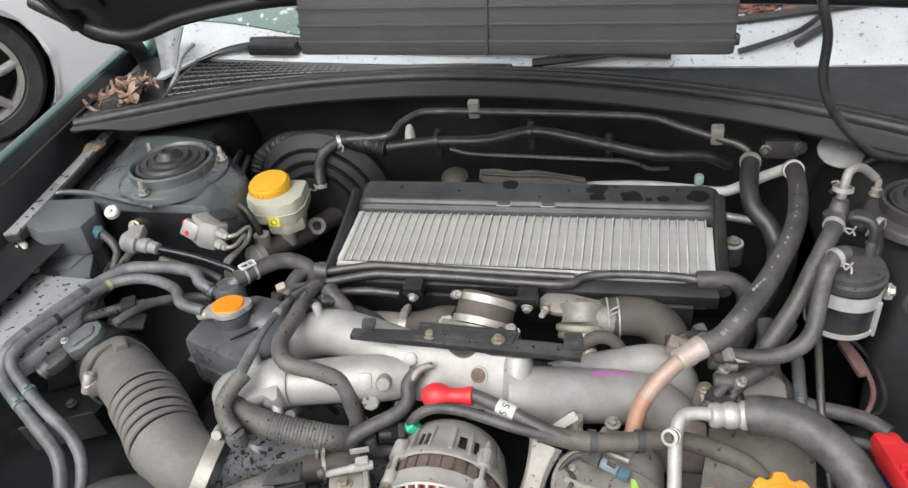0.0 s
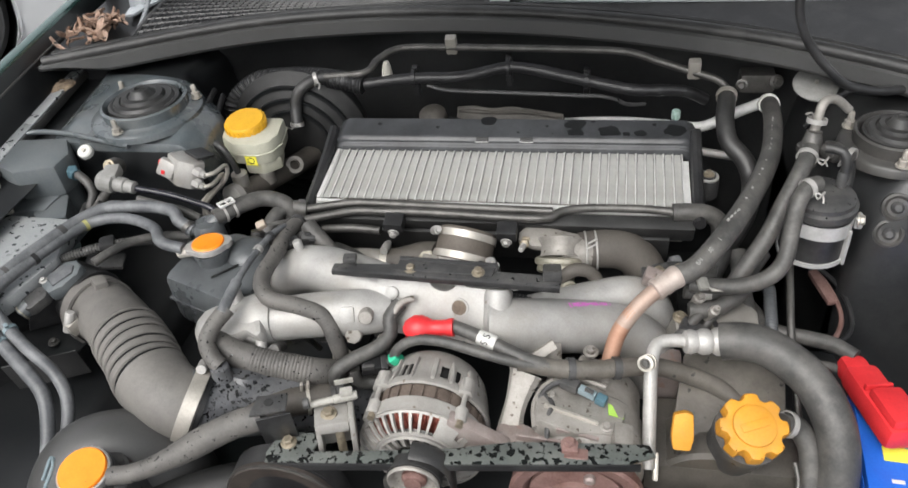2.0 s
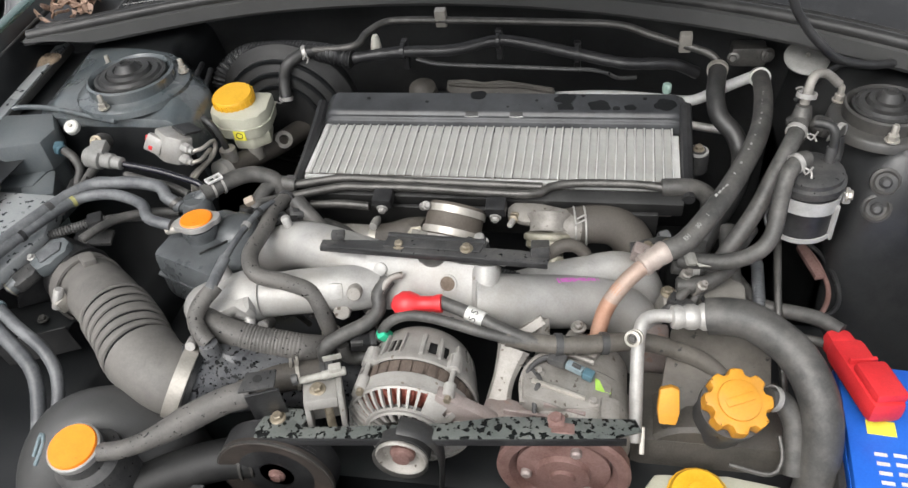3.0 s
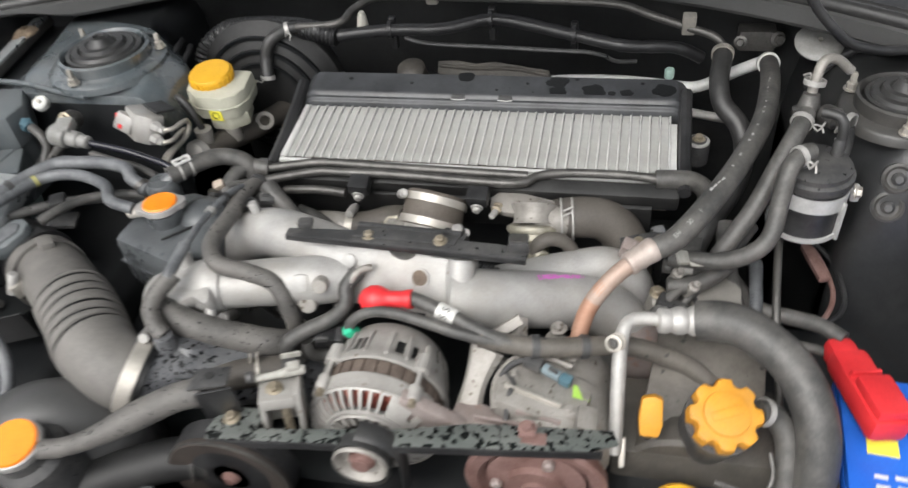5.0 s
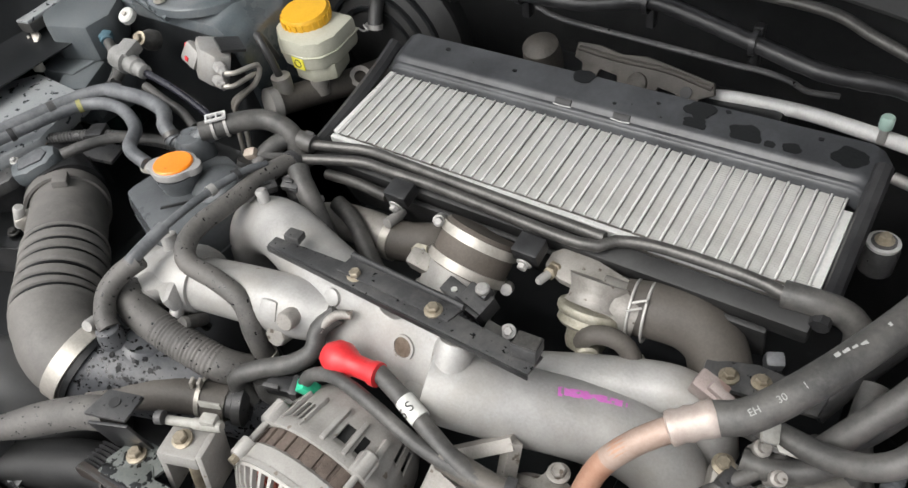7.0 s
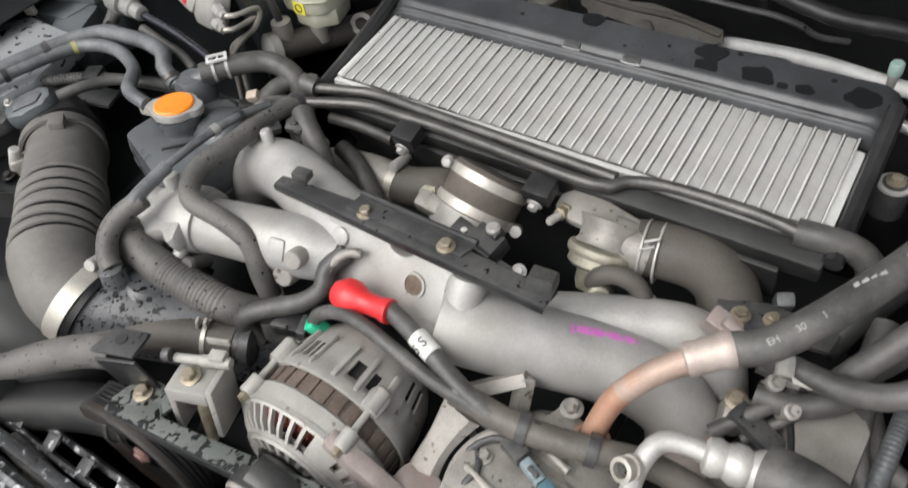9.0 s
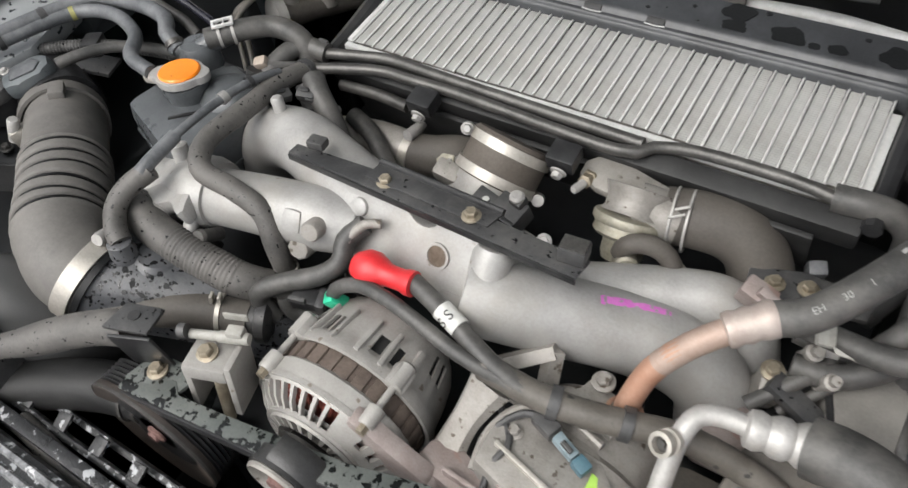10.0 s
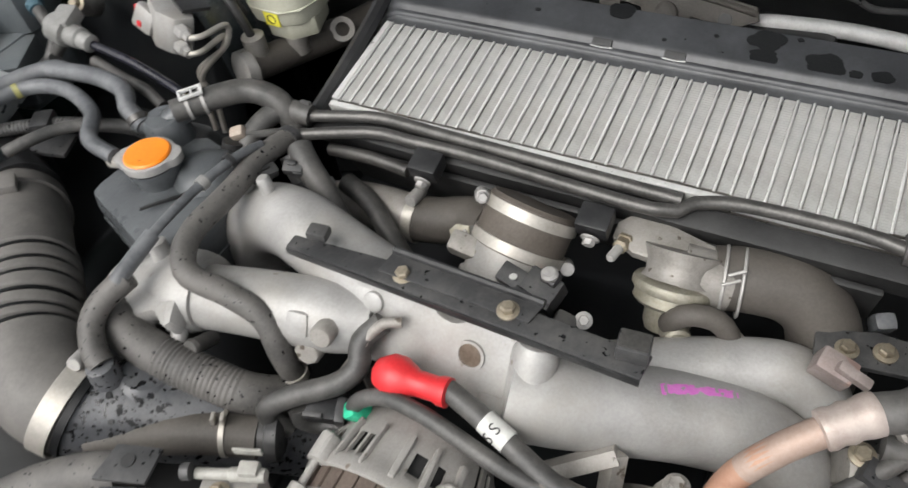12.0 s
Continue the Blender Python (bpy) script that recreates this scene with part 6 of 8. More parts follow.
rear_cuts = [(102 + 6.5 * k, 106 + 6.5 * k, 3, 3) for k in range(3)] + [(66, 74, 3, 3), (53, 59, 3, 3), (128, 132, 3, 3), (136, 141, 3, 3), (15, 21, 4, 4), (26, 31, 4, 4), (148, 153, 3, 3), (162, 170, 3, 4)]
rear = part("rear_housing", housing_shell(REAR[:-1], rear_cuts, 360, 0.0035), ALLOY_GREY, alt, "cast rear housing with cooling slots")
part("end_cap", lathe([(0.042, 0.598), (0.04, 0.602), (0.0, 0.603)], AC0, (0, 1, 0), 40), ALLOY_GREY, rear)
# Black drum behind the slots paints the shade inside the housing.
part("inner_shade_drum", lathe([(0.058, 0.54), (0.059, 0.544), (0.058, 0.59), (0.03, 0.594)], AC0, (0, 1, 0), 44), INK, alt, "black drum painting the shade inside the housing")
for a, w in ((99, 0.003), (118, 0.003), (80, 0.005), (44, 0.006), (63, 0.004)):
    part("rib", box((w, 0.034, 0.006), on_drum(a, 0.068, 0.559) @ pose(0, 0, 0, -9), 0.0016), ALLOY_GREY, rear)
for a, w in ((131, 0.022), (48, 0.017)):
    part("shoulder", box((w, 0.02, 0.012), on_drum(a, 0.0705, 0.5455), 0.003), ALLOY_GREY, rear)
for a in (131, 48):
    p = AC0 + around(a) * 0.0725
    part("lug", lathe([(0.006, 0.5), (0.007, 0.502), (0.007, 0.516), (0.003, 0.5175), (0.003, 0.5355), (0.007, 0.5365), (0.0068, 0.556), (0.005, 0.558)], p, (0, 1, 0), 14), ALLOY_GREY, alt)
    part("through_bolt", lathe([(0.0042, 0.494), (0.0042, 0.501)], p, (0, 1, 0), 6), ZINC, alt)
arm = part("mounting_arm", slab([(-0.004, 0.032), (0.014, 0.022), (0.058, -0.008), (0.062, -0.03), (0.03, -0.03), (0.002, -0.012), (-0.014, 0.012)], -0.008, 0.008, pose(0.002, 0.5, 0.8, 90, 0, 0), 0.004), ALLOY_PINK, alt, "pinkish cast mounting arm")
part("boss", lathe([(0.011, -0.016), (0.011, 0.02), (0.008, 0.022)], (0.058, 0.498, 0.78), (0, 1, 0), 20), ALLOY_PINK, arm)
gp = part("green_plug", box((0.011, 0.012, 0.019), pose(-0.079, 0.576, 0.826, 10, -34, 20), 0.002), GREEN, alt, "bright green plastic plug")
mb = thing("alternator_bracket", (0.075, 0.55, 0.76), "pinkish cast aluminium alternator and compressor bracket", "bracket")
part("column", tube([(0.055, 0.522, 0.775), (0.058, 0.538, 0.792), (0.064, 0.556, 0.81), (0.07, 0.572, 0.824)], lambda s: 0.016 - 0.005 * math.sin(3.1 * s) + 0.003 * s, 8, 0.006, None, 0.62), ALLOY_DULL, mb, "cast upright of the bracket")
part("foot", slab([(-0.026, -0.012), (0.02, -0.016), (0.1, -0.012), (0.104, 0.004), (0.03, 0.008), (0.0, 0.018), (-0.024, 0.012)], -0.01, 0.006, pose(0.066, 0.513, 0.785, -6, 2, -3), 0.004), ALLOY_PINK, mb, "pinkish cast foot")
part("foot_rib", box((0.1, 0.004, 0.01), pose(0.115, 0.504, 0.793, 0, 2, -4), 0.0015), ALLOY_PINK, mb)
for nm, a, b in (("strut", (0.05, 0.595, 0.798), (0.098, 0.62, 0.823)), ("strut", (0.097, 0.62, 0.823), (0.1, 0.588, 0.772)), ("brace", (0.06, 0.6, 0.77), (0.1, 0.592, 0.776))):
    part(nm, tube([a, b], 0.0085, 4, 0.02, None, 0.7), ALLOY_DULL, mb)

# ---- starter lead ----
lead = thing("alternator_lead", (0.03, 0.59, 0.83), "grey battery lead with red terminal boot", "cable")
bt = lathe([(0.0034, -0.0176), (0.0103, -0.0133), (0.0153, -0.0038), (0.0153, 0.0047), (0.0116, 0.0128), (0.0093, 0.0171), (0.009, 0.0323), (0.0105, 0.0361), (0.0105, 0.0418), (0.0077, 0.0423)], (-0.055, 0.6, 0.8545), (0.99, 0.03, 0.09), 28)
part("boot", bt, RED, lead, "red rubber terminal boot")
part("cable", tube([(-0.018, 0.604, 0.858), (0.0, 0.599, 0.856), (0.023, 0.592, 0.852), (0.068, 0.577, 0.842), (0.1, 0.574, 0.832), (0.12, 0.576, 0.826)], 0.0078, 14), RUBBER, lead)
sl = part("sleeve", tube([(0.016, 0.5945, 0.8535), (0.036, 0.588, 0.85)], 0.0085, 18), WHITE, lead, "white marker sleeve")
for k, ch in enumerate(("S", "S")):
    cu = bpy.data.curves.new("mark", "FONT")
    cu.body, cu.size, cu.extrude, cu.align_x, cu.align_y = ch, 0.012, 0.0001, "CENTER", "CENTER"
    cu.materials.append(INK)
    ob = new("sleeve_mark", cu)
    ob.parent = sl
    d = Vector((0.95, -0.31, -0.16)).normalized()
    nrm = Vector((0.3, -0.35, 0.9)) if k == 0 else Vector((-0.45, -0.85, 0.35))
    nrm = (nrm - d * nrm.dot(d)).normalized()
    m = Matrix(((-d).cross(nrm), -d, nrm)).transposed().to_4x4()
    m.translation = Vector((0.026, 0.5912, 0.8518)) + nrm * 0.0088
    ob.matrix_parent_inverse = base_of(sl).inverted()
    ob.matrix_basis = m
part("conduit", tube([(0.062, 0.575, 0.838), (0.103, 0.576, 0.83), (0.14, 0.582, 0.825), (0.171, 0.592, 0.82), (0.205, 0.604, 0.813), (0.24, 0.609, 0.8), (0.275, 0.608, 0.785), (0.3, 0.598, 0.77)], lambda s: 0.0104 + 0.0008 * noise.noise((s * 60, 1, 0)), 18, 0.003), GRIME_SPOT, lead, "grey-brown taped conduit")
for x, y, z in ((0.1185, 0.578, 0.828), (0.168, 0.591, 0.8205)):
    part("tape_band", ring((x, y, z), (0.93, 0.22, -0.15), 0.0106, 0.008, 0.0022), BLACK_DUST, lead)
hose("sense_wire", [(-0.087, 0.576, 0.82), (-0.075, 0.579, 0.842), (-0.055, 0.584, 0.852), (-0.027, 0.582, 0.855), (0.0, 0.578, 0.852), (0.045, 0.571, 0.845), (0.09, 0.572, 0.835)], 0.0062, RUBBER, "thin grey wire over the alternator", "cable", 10)
hose("loom_wire", [(0.06, 0.585, 0.8), (0.1, 0.545, 0.812), (0.098, 0.525, 0.81), (0.1, 0.5, 0.79), (0.115, 0.49, 0.77)], 0.0028, BLACK_DUST, "thin dark wire by the compressor", "cable", 8)

# ---- air-conditioning compressor ----
comp = thing("compressor", (0.135, 0.56, 0.68), "dull aluminium air-conditioning compressor", "compressor")
part("body", lathe([(0.04, 0.498), (0.056, 0.502), (0.061, 0.51), (0.061, 0.565), (0.057, 0.57), (0.057, 0.612), (0.05, 0.62), (0, 0.622)], (0.14, 0, 0.745), (0, 1, 0), 44), ALLOY_DULL, comp)
part("top_cover", slab([(-0.045, -0.026), (0.0, -0.034), (0.044, -0.024), (0.05, 0.012), (0.024, 0.034), (-0.024, 0.036), (-0.05, 0.014)], -0.018, 0.008, pose(0.13, 0.54, 0.8, -4, 6, -4), 0.007), ALLOY_DULL, comp)
part("cover_rim", tube([(0.085, 0.516, 0.8), (0.082, 0.545, 0.806), (0.095, 0.572, 0.81), (0.125, 0.582, 0.809), (0.158, 0.574, 0.806)], 0.0035, 8), ALLOY_DULL, comp)
part("rail", box((0.06, 0.004, 0.005), pose(0.122, 0.53, 0.811, 0, 6, -14), 0.0012), BAND_STEEL, comp)
part("rail", box((0.045, 0.005, 0.008), pose(0.13, 0.51, 0.803, 0, 6, -8), 0.0015), ALLOY_PINK, comp)
part("cover_bolt", bolt((0.1, 0.552, 0.81), r=0.0045), ALLOY_DULL, comp)
part("cover_bolt", bolt((0.16, 0.52, 0.806), r=0.0045), ALLOY_DULL, comp)
part("lug", box((0.022, 0.03, 0.024), pose(0.175, 0.515, 0.795, 0, 15, 0), 0.006), ALLOY_DULL, comp)
part("port_block", box((0.046, 0.03, 0.03), pose(0.144, 0.604, 0.79, 0, 0, -20), 0.006), ALLOY_DULL, comp)
part("port_bolt", bolt((0.139, 0.616, 0.816), (0, 0, 1), 0.006), ALLOY_DULL, comp)
part("sticker", slab([(-0.012, -0.01), (0.01, -0.012), (0.014, 0.006), (-0.008, 0.012)], 0, 0.0007, pose(0.168, 0.545, 0.803, -6, 24, 10) @ Matrix.Scale(0.8, 4), 0), LIME, comp, "lime green sticker", False)
cp = thing("compressor_plug", (0.145, 0.545, 0.81), "pale blue wiring plug on the compressor", "plug")
part("plug", box((0.02, 0.009, 0.009), pose(0.138, 0.557, 0.816, 0, 8, -22), 0.002), PALE_BLUE, cp)
part("latch", box((0.01, 0.004, 0.004), pose(0.14, 0.555, 0.8215, 0, 8, -22), 0.001), BLACK_DUST, cp)
part("socket", box((0.012, 0.011, 0.01), pose(0.153, 0.551, 0.813, 0, 8, -22), 0.002), TEAL, cp)
part("cap", box((0.02, 0.013, 0.011), pose(0.119, 0.565, 0.818, 0, 0, -22), 0.002), BLACK_DUST, cp)
part("wire", tube([(0.112, 0.568, 0.818), (0.1, 0.566, 0.815), (0.088, 0.552, 0.81), (0.084, 0.53, 0.8)], 0.003, 8), BLACK_DUST, cp)
clutch = thing("compressor_pulley", (0.131, 0.47, 0.68), "rusty brown compressor clutch pulley", "pulley")
part("rim", lathe([(0.05, 0.016), (0.07, 0.016), (0.0715, 0.003), (0.068, 0.0), (0.058, 0.001), (0.053, 0.007), (0.05, 0.016)], (0.131, 0.468, 0.746), (0, 1, 0), 48), RUST, clutch)
part("inner_step", ring((0.131, 0.472, 0.746), (0, 1, 0), 0.058, 0.004, 0.003, 44), ALLOY_PINK, clutch)
part("plate", lathe([(0.05, 0.012), (0.05, 0.006), (0.03, 0.003), (0.028, -0.003), (0.014, -0.004), (0.013, -0.008), (0, -0.008)], (0.131, 0.468, 0.746), (0, 1, 0), 44), RUST, clutch)
for k in range(3):
    a = radians(70 + 120 * k)
    part("rivet", lathe([(0.006, 0.006), (0.006, 0.0), (0.004, -0.002), (0, -0.002)], (0.131 + 0.04 * math.cos(a), 0.468, 0.746 + 0.04 * math.sin(a)), (0, 1, 0), 14), ALLOY_PINK, clutch)

# ---- air-conditioning lines ----
cu_line = thing("suction_line", (0.2, 0.64, 0.85), "copper-coloured air-conditioning pipe with thick grey hose", "pipe")
part("weathered_length", tube([(0.1735, 0.628, 0.851), (0.1765, 0.6305, 0.8555), (0.188, 0.639, 0.869), (0.194, 0.6435, 0.8738), (0.203, 0.65, 0.88), (0.222, 0.665, 0.886)], 0.00935, 18), COPPER_GREY, cu_line, "greyed pinkish length of pipe")
part("copper_tube", tube([(0.16, 0.606, 0.8), (0.161, 0.61, 0.815), (0.167, 0.622, 0.838), (0.1765, 0.6305, 0.8555), (0.188, 0.639, 0.869), (0.194, 0.6435, 0.8738)], 0.0092, 18), COPPER, cu_line)
part("collar", ring((0.16, 0.607, 0.805), (0.05, 0.25, 1), 0.011, 0.004, 0.003), COPPER, cu_line)
fer = Vector((0.205, 0.652, 0.882))
fd = Vector((0.035, 0.026, 0.011)).normalized()
part("ferrule", lathe([(0.0095, 0.0), (0.0122, 0.001), (0.013, 0.005), (0.0116, 0.01), (0.013, 0.015), (0.0118, 0.02), (0.013, 0.026), (0.0134, 0.032), (0.0124, 0.034)], fer, fd, 30), CRIMP, cu_line, "pinkish crimped ferrule")
part("hose", tube([fer + fd * 0.03, (0.252, 0.682, 0.896), (0.286, 0.726, 0.912), (0.32, 0.794, 0.919), (0.348, 0.875, 0.918), (0.365, 0.969, 0.906), (0.374, 1.05, 0.888), (0.376, 1.082, 0.878)], 0.0122, 22), RUBBER, cu_line, "thick dusty grey hose")
for k in range(4, 16):
    s = 0.06 + 0.03 * k + (0.012 if k % 3 == 0 else 0)
    line = along([(0.24, 0.676, 0.893), (0.252, 0.682, 0.896), (0.286, 0.726, 0.912), (0.32, 0.794, 0.919), (0.348, 0.875, 0.918), (0.365, 0.969, 0.906)], 0.004)
    i = min(int(s * 2 * len(line)), len(line) - 2)
    d = (line[i + 1] - line[i]).normalized()
    side = d.cross(Vector((0.1, -0.5, 0.86))).normalized()
    up = side.cross(d).normalized()
    m = Matrix((d, side, up)).transposed().to_4x4()
    m.translation = line[i] + up * 0.0122 * 0.93 - side * 0.0045
    part("print_bar", box((0.004 if k % 2 else 0.0022, 0.0026, 0.0006), m, 0), MARK, cu_line, "", False)
d = Vector((0.021, 0.025, 0.004)).normalized()
side = Vector((0.1, -0.5, 0.86)).cross(d).normalized()
m = Matrix((d, side, d.cross(side))).transposed().to_4x4()
m.translation = (0.2925, 0.7395, 0.9262)
for dx, lx in ((-0.012, 0.004), (-0.0055, 0.005), (0.001, 0.004), (0.0075, 0.005)):
    part("maker_mark", box((lx, 0.0032, 0.0008), m @ pose(dx, 0, 0, 0, 0, 12), 0.0003), MARK, cu_line, "", False)
for word, p, d in (("EH", (0.2515, 0.6818, 0.8958), (0.56, 0.6, 0.25)), ("30", (0.2635, 0.695, 0.9015), (0.6, 0.74, 0.27)), ("1", (0.2735, 0.708, 0.9062), (0.58, 0.76, 0.26))):
    cu = bpy.data.curves.new("print", "FONT")
    cu.body, cu.size, cu.extrude, cu.align_x, cu.align_y = word, 0.0068, 0.0001, "CENTER", "CENTER"
    cu.materials.append(MARK)
    ob = new("hose_print", cu)
    ob.parent = cu_line
    d = Vector(d).normalized()
    nrm = Vector((-0.05, -0.55, 0.83))
    nrm = (nrm - d * nrm.dot(d)).normalized()
    m = Matrix((d, nrm.cross(d), nrm)).transposed().to_4x4()
    m.translation = Vector(p) + nrm * 0.0127
    ob.matrix_parent_inverse = base_of(cu_line).inverted()
    ob.matrix_basis = m
part("top_collar", ring((0.375, 1.07, 0.882), (0.03, 0.9, -0.35), 0.0124, 0.012, 0.0025), WHITE, cu_line, "white end collar")
liq = thing("discharge_line", (0.23, 0.6, 0.82), "bare aluminium air-conditioning pipe with service port", "pipe")
part("pipe", tube([(0.205, 0.515, 0.75), (0.205, 0.535, 0.775), (0.204, 0.572, 0.824), (0.205, 0.59, 0.842), (0.211, 0.606, 0.848), (0.226, 0.613, 0.847), (0.245, 0.615, 0.844)], 0.0073, 18), STEEL, liq)
part("service_port", lathe([(0.007, 0.0), (0.007, 0.004), (0.009, 0.0045), (0.009, 0.008), (0.007, 0.0085), (0.007, 0.011), (0.0088, 0.0115), (0.0088, 0.017), (0.0058, 0.0175), (0.0058, 0.012), (0, 0.012)], (0.203, 0.585, 0.842), (-0.35, -0.75, 0.55), 24), BAND_STEEL, liq)
part("port_core", lathe([(0.0056, 0.0122), (0.0056, 0.0132), (0.003, 0.0134), (0.0025, 0.0155), (0, 0.0155)], (0.203, 0.585, 0.842), (-0.35, -0.75, 0.55), 20), STEEL_DARK, liq, "dark port core")
fd2 = Vector((0.032, 0.006, -0.003)).normalized()
part("ferrule", lathe([(0.0088, 0.0), (0.0126, 0.002), (0.0138, 0.008), (0.0118, 0.014), (0.0144, 0.02), (0.0144, 0.026), (0.0122, 0.03), (0.0155, 0.036), (0.0155, 0.042)], (0.238, 0.614, 0.8445), fd2, 30), STEEL, liq, "crimped aluminium ferrule")
part("hose", tube([(0.278, 0.622, 0.841), (0.3, 0.619, 0.846), (0.327, 0.61, 0.846), (0.364, 0.583, 0.833), (0.385, 0.548, 0.81), (0.391, 0.52, 0.778), (0.388, 0.495, 0.73), (0.38, 0.47, 0.68)], 0.0205, 24), RUBBER, liq, "thick grey rubber hose")
part("clip", box((0.006, 0.03, 0.012), pose(0.213, 0.519, 0.748, 40, 0, 0), 0.002), BAND_STEEL, liq)

# ---- wiring clutter behind the left runner ----
hn = thing("engine_harness", (-0.22, 0.75, 0.83), "dusty black wiring harness with clips behind the manifold", "cable loom")
for x, y, z, turn in ((-0.232, 0.738, 0.868, 20), (-0.248, 0.722, 0.872, 65)):
    plug_box = part("connector", box((0.018, 0.011, 0.01), pose(x, y, z, 20, 10, turn), 0.002), BLACK_DUST, hn)
    part("catch", box((0.008, 0.004, 0.003), pose(x, y, z + 0.006, 20, 10, turn), 0.0008), BLACK, plug_box)
part("clip", ring((-0.215, 0.742, 0.846), (0.6, -0.3, -0.7), 0.0125, 0.006, 0.0022, 20), GREY_PLASTIC, hn, "grey wire clip")
for x, y, z, r in ((0.262, 0.69, 0.808, 0.006), (0.283, 0.7, 0.8, 0.0045), (0.3, 0.735, 0.79, 0.0055)):
    hose("branch_hose", [(x - 0.03, y - 0.03, z - 0.012), (x, y, z + 0.006), (x + 0.018, y + 0.028, z + 0.004), (x + 0.03, y + 0.06, z - 0.015)], r, RUBBER, "small grey hose among the engine fittings")
fit2 = thing("hose_fitting", (0.27, 0.7, 0.8), "grimy metal hose fittings beside the runner", "hose fitting")
for x, y, z, r in ((0.258, 0.705, 0.82, 0.0052), (0.275, 0.69, 0.815, 0.0048), (0.292, 0.712, 0.81, 0.005)):
    part("union", lathe([(r, -0.012), (r, 0.004), (r * 1.3, 0.005), (r * 1.3, 0.011), (r * 0.8, 0.012), (r * 0.8, 0.018)], (x, y, z), (0.3, -0.3, 0.9), 12), ALLOY_DULL, fit2)

# ---- oil filler side ----
oil = thing("oil_filler", (0.302, 0.53, 0.75), "yellow lobed oil filler cap on a black neck", "oil cap")
pt = []
for k in range(64):
    a = 2 * math.pi * k / 64
    pt.append(((0.0295 + 0.0042 * (1 if math.cos(8 * a) > -0.35 else -0.4)) * math.cos(a), (0.0295 + 0.0042 * (1 if math.cos(8 * a) > -0.35 else -0.4)) * math.sin(a)))
OC = pose(0.302, 0.522, 0.822, 22, 4, 5)
part("cap", slab(pt, -0.012, 0.01, OC, 0.003), OCHRE, oil)
part("cap_boss", lathe([(0.022, 0.009), (0.021, 0.0125), (0.018, 0.0135), (0, 0.0135)], OC.translation, OC.to_3x3().col[2], 30), OCHRE, oil)
part("grip", box((0.03, 0.009, 0.004), OC @ pose(0, 0, 0.0128, 0, 0, 20), 0.0015), OCHRE, oil)
part("neck", lathe([(0.03, -0.1), (0.03, -0.03), (0.034, -0.026), (0.034, -0.012)], OC.translation, OC.to_3x3().col[2], 30), BLACK_DUST, oil)
part("side_hose", tube([(0.335, 0.54, 0.81), (0.352, 0.545, 0.8), (0.365, 0.53, 0.78), (0.366, 0.5, 0.74)], 0.0115, 14), RUBBER, oil)
part("clamp", ring((0.341, 0.543, 0.807), (0.8, 0.2, -0.5), 0.0122, 0.006, 0.0015), STEEL, oil)
dip = thing("dipstick", (0.237, 0.53, 0.74), "yellow plastic dipstick handle", "dipstick")
part("handle", slab([(-0.01, -0.02), (0.008, -0.021), (0.0115, -0.008), (0.011, 0.018), (0.003, 0.021), (-0.009, 0.018), (-0.0115, -0.004)], -0.006, 0.006, pose(0.237, 0.53, 0.8, 55, 0, 3), 0.003), OCHRE, dip)
part("stem", tube([(0.237, 0.53, 0.785), (0.237, 0.54, 0.74), (0.237, 0.55, 0.68)], 0.005, 10), STEEL_DARK, dip)
tc = thing("timing_cover", (0.3, 0.6, 0.7), "grey dusty plastic timing cover with wet speckles", "engine cover")
part("plate", slab([(-0.06, -0.07), (0.045, -0.07), (0.06, -0.02), (0.06, 0.045), (0.02, 0.05), (-0.05, 0.035)], -0.012, 0.0, pose(0.292, 0.61, 0.782, 18, 0, -4), 0.004), GRIME_SPOT, tc)
part("drum", lathe([(0.056, 0.525), (0.06, 0.53), (0.06, 0.585), (0.052, 0.595)], (0.27, 0.0, 0.705), (0, 1, 0), 36), GRIME, tc)
part("block", box((0.17, 0.1, 0.13), pose(0.285, 0.572, 0.68), 0.012), GRIME, tc)
part("wire_bail", tube([(0.3, 0.49, 0.76), (0.34, 0.485, 0.757), (0.352, 0.5, 0.765), (0.35, 0.52, 0.775)], 0.0025, 8), STEEL_DARK, tc)
psr = thing("steering_reservoir", (0.29, 0.47, 0.64), "milky white fluid reservoir with yellow cap", "fluid reservoir")
part("body", slab([(-0.09, -0.03), (-0.058, 0.03), (0.02, 0.036), (0.08, 0.028), (0.085, -0.04)], -0.08, 0.0, pose(0.285, 0.47, 0.718), 0.008), MILK, psr)
part("cap", lathe([(0.03, 0), (0.03, 0.012), (0.027, 0.016), (0.012, 0.017), (0.011, 0.02), (0, 0.02)], (0.272, 0.474, 0.714), (0, -0.1, 1), 36), YELLOW, psr)
part("gear_ring", lathe([(0.0325, 0.002), (0.0325, 0.009)], (0.272, 0.474, 0.714), (0, -0.1, 1), 18), YELLOW, psr)

# ---- battery ----
bat = thing("battery", (0.51, 0.5, 0.58), "blue battery with yellow and white label marks", "battery")
part("case", box((0.19, 0.24, 0.2), pose(0.512, 0.512, 0.655, 0, 0, -4), 0.006), BLUE, bat)
part("tray_rim", box((0.008, 0.25, 0.03), pose(0.409, 0.505, 0.745, 0, 0, -4), 0.003), BLACK, bat, "black tray rim")
part("lid", box((0.186, 0.236, 0.014), pose(0.512, 0.512, 0.758, 0, 0, -4), 0.004), BLUE, bat)
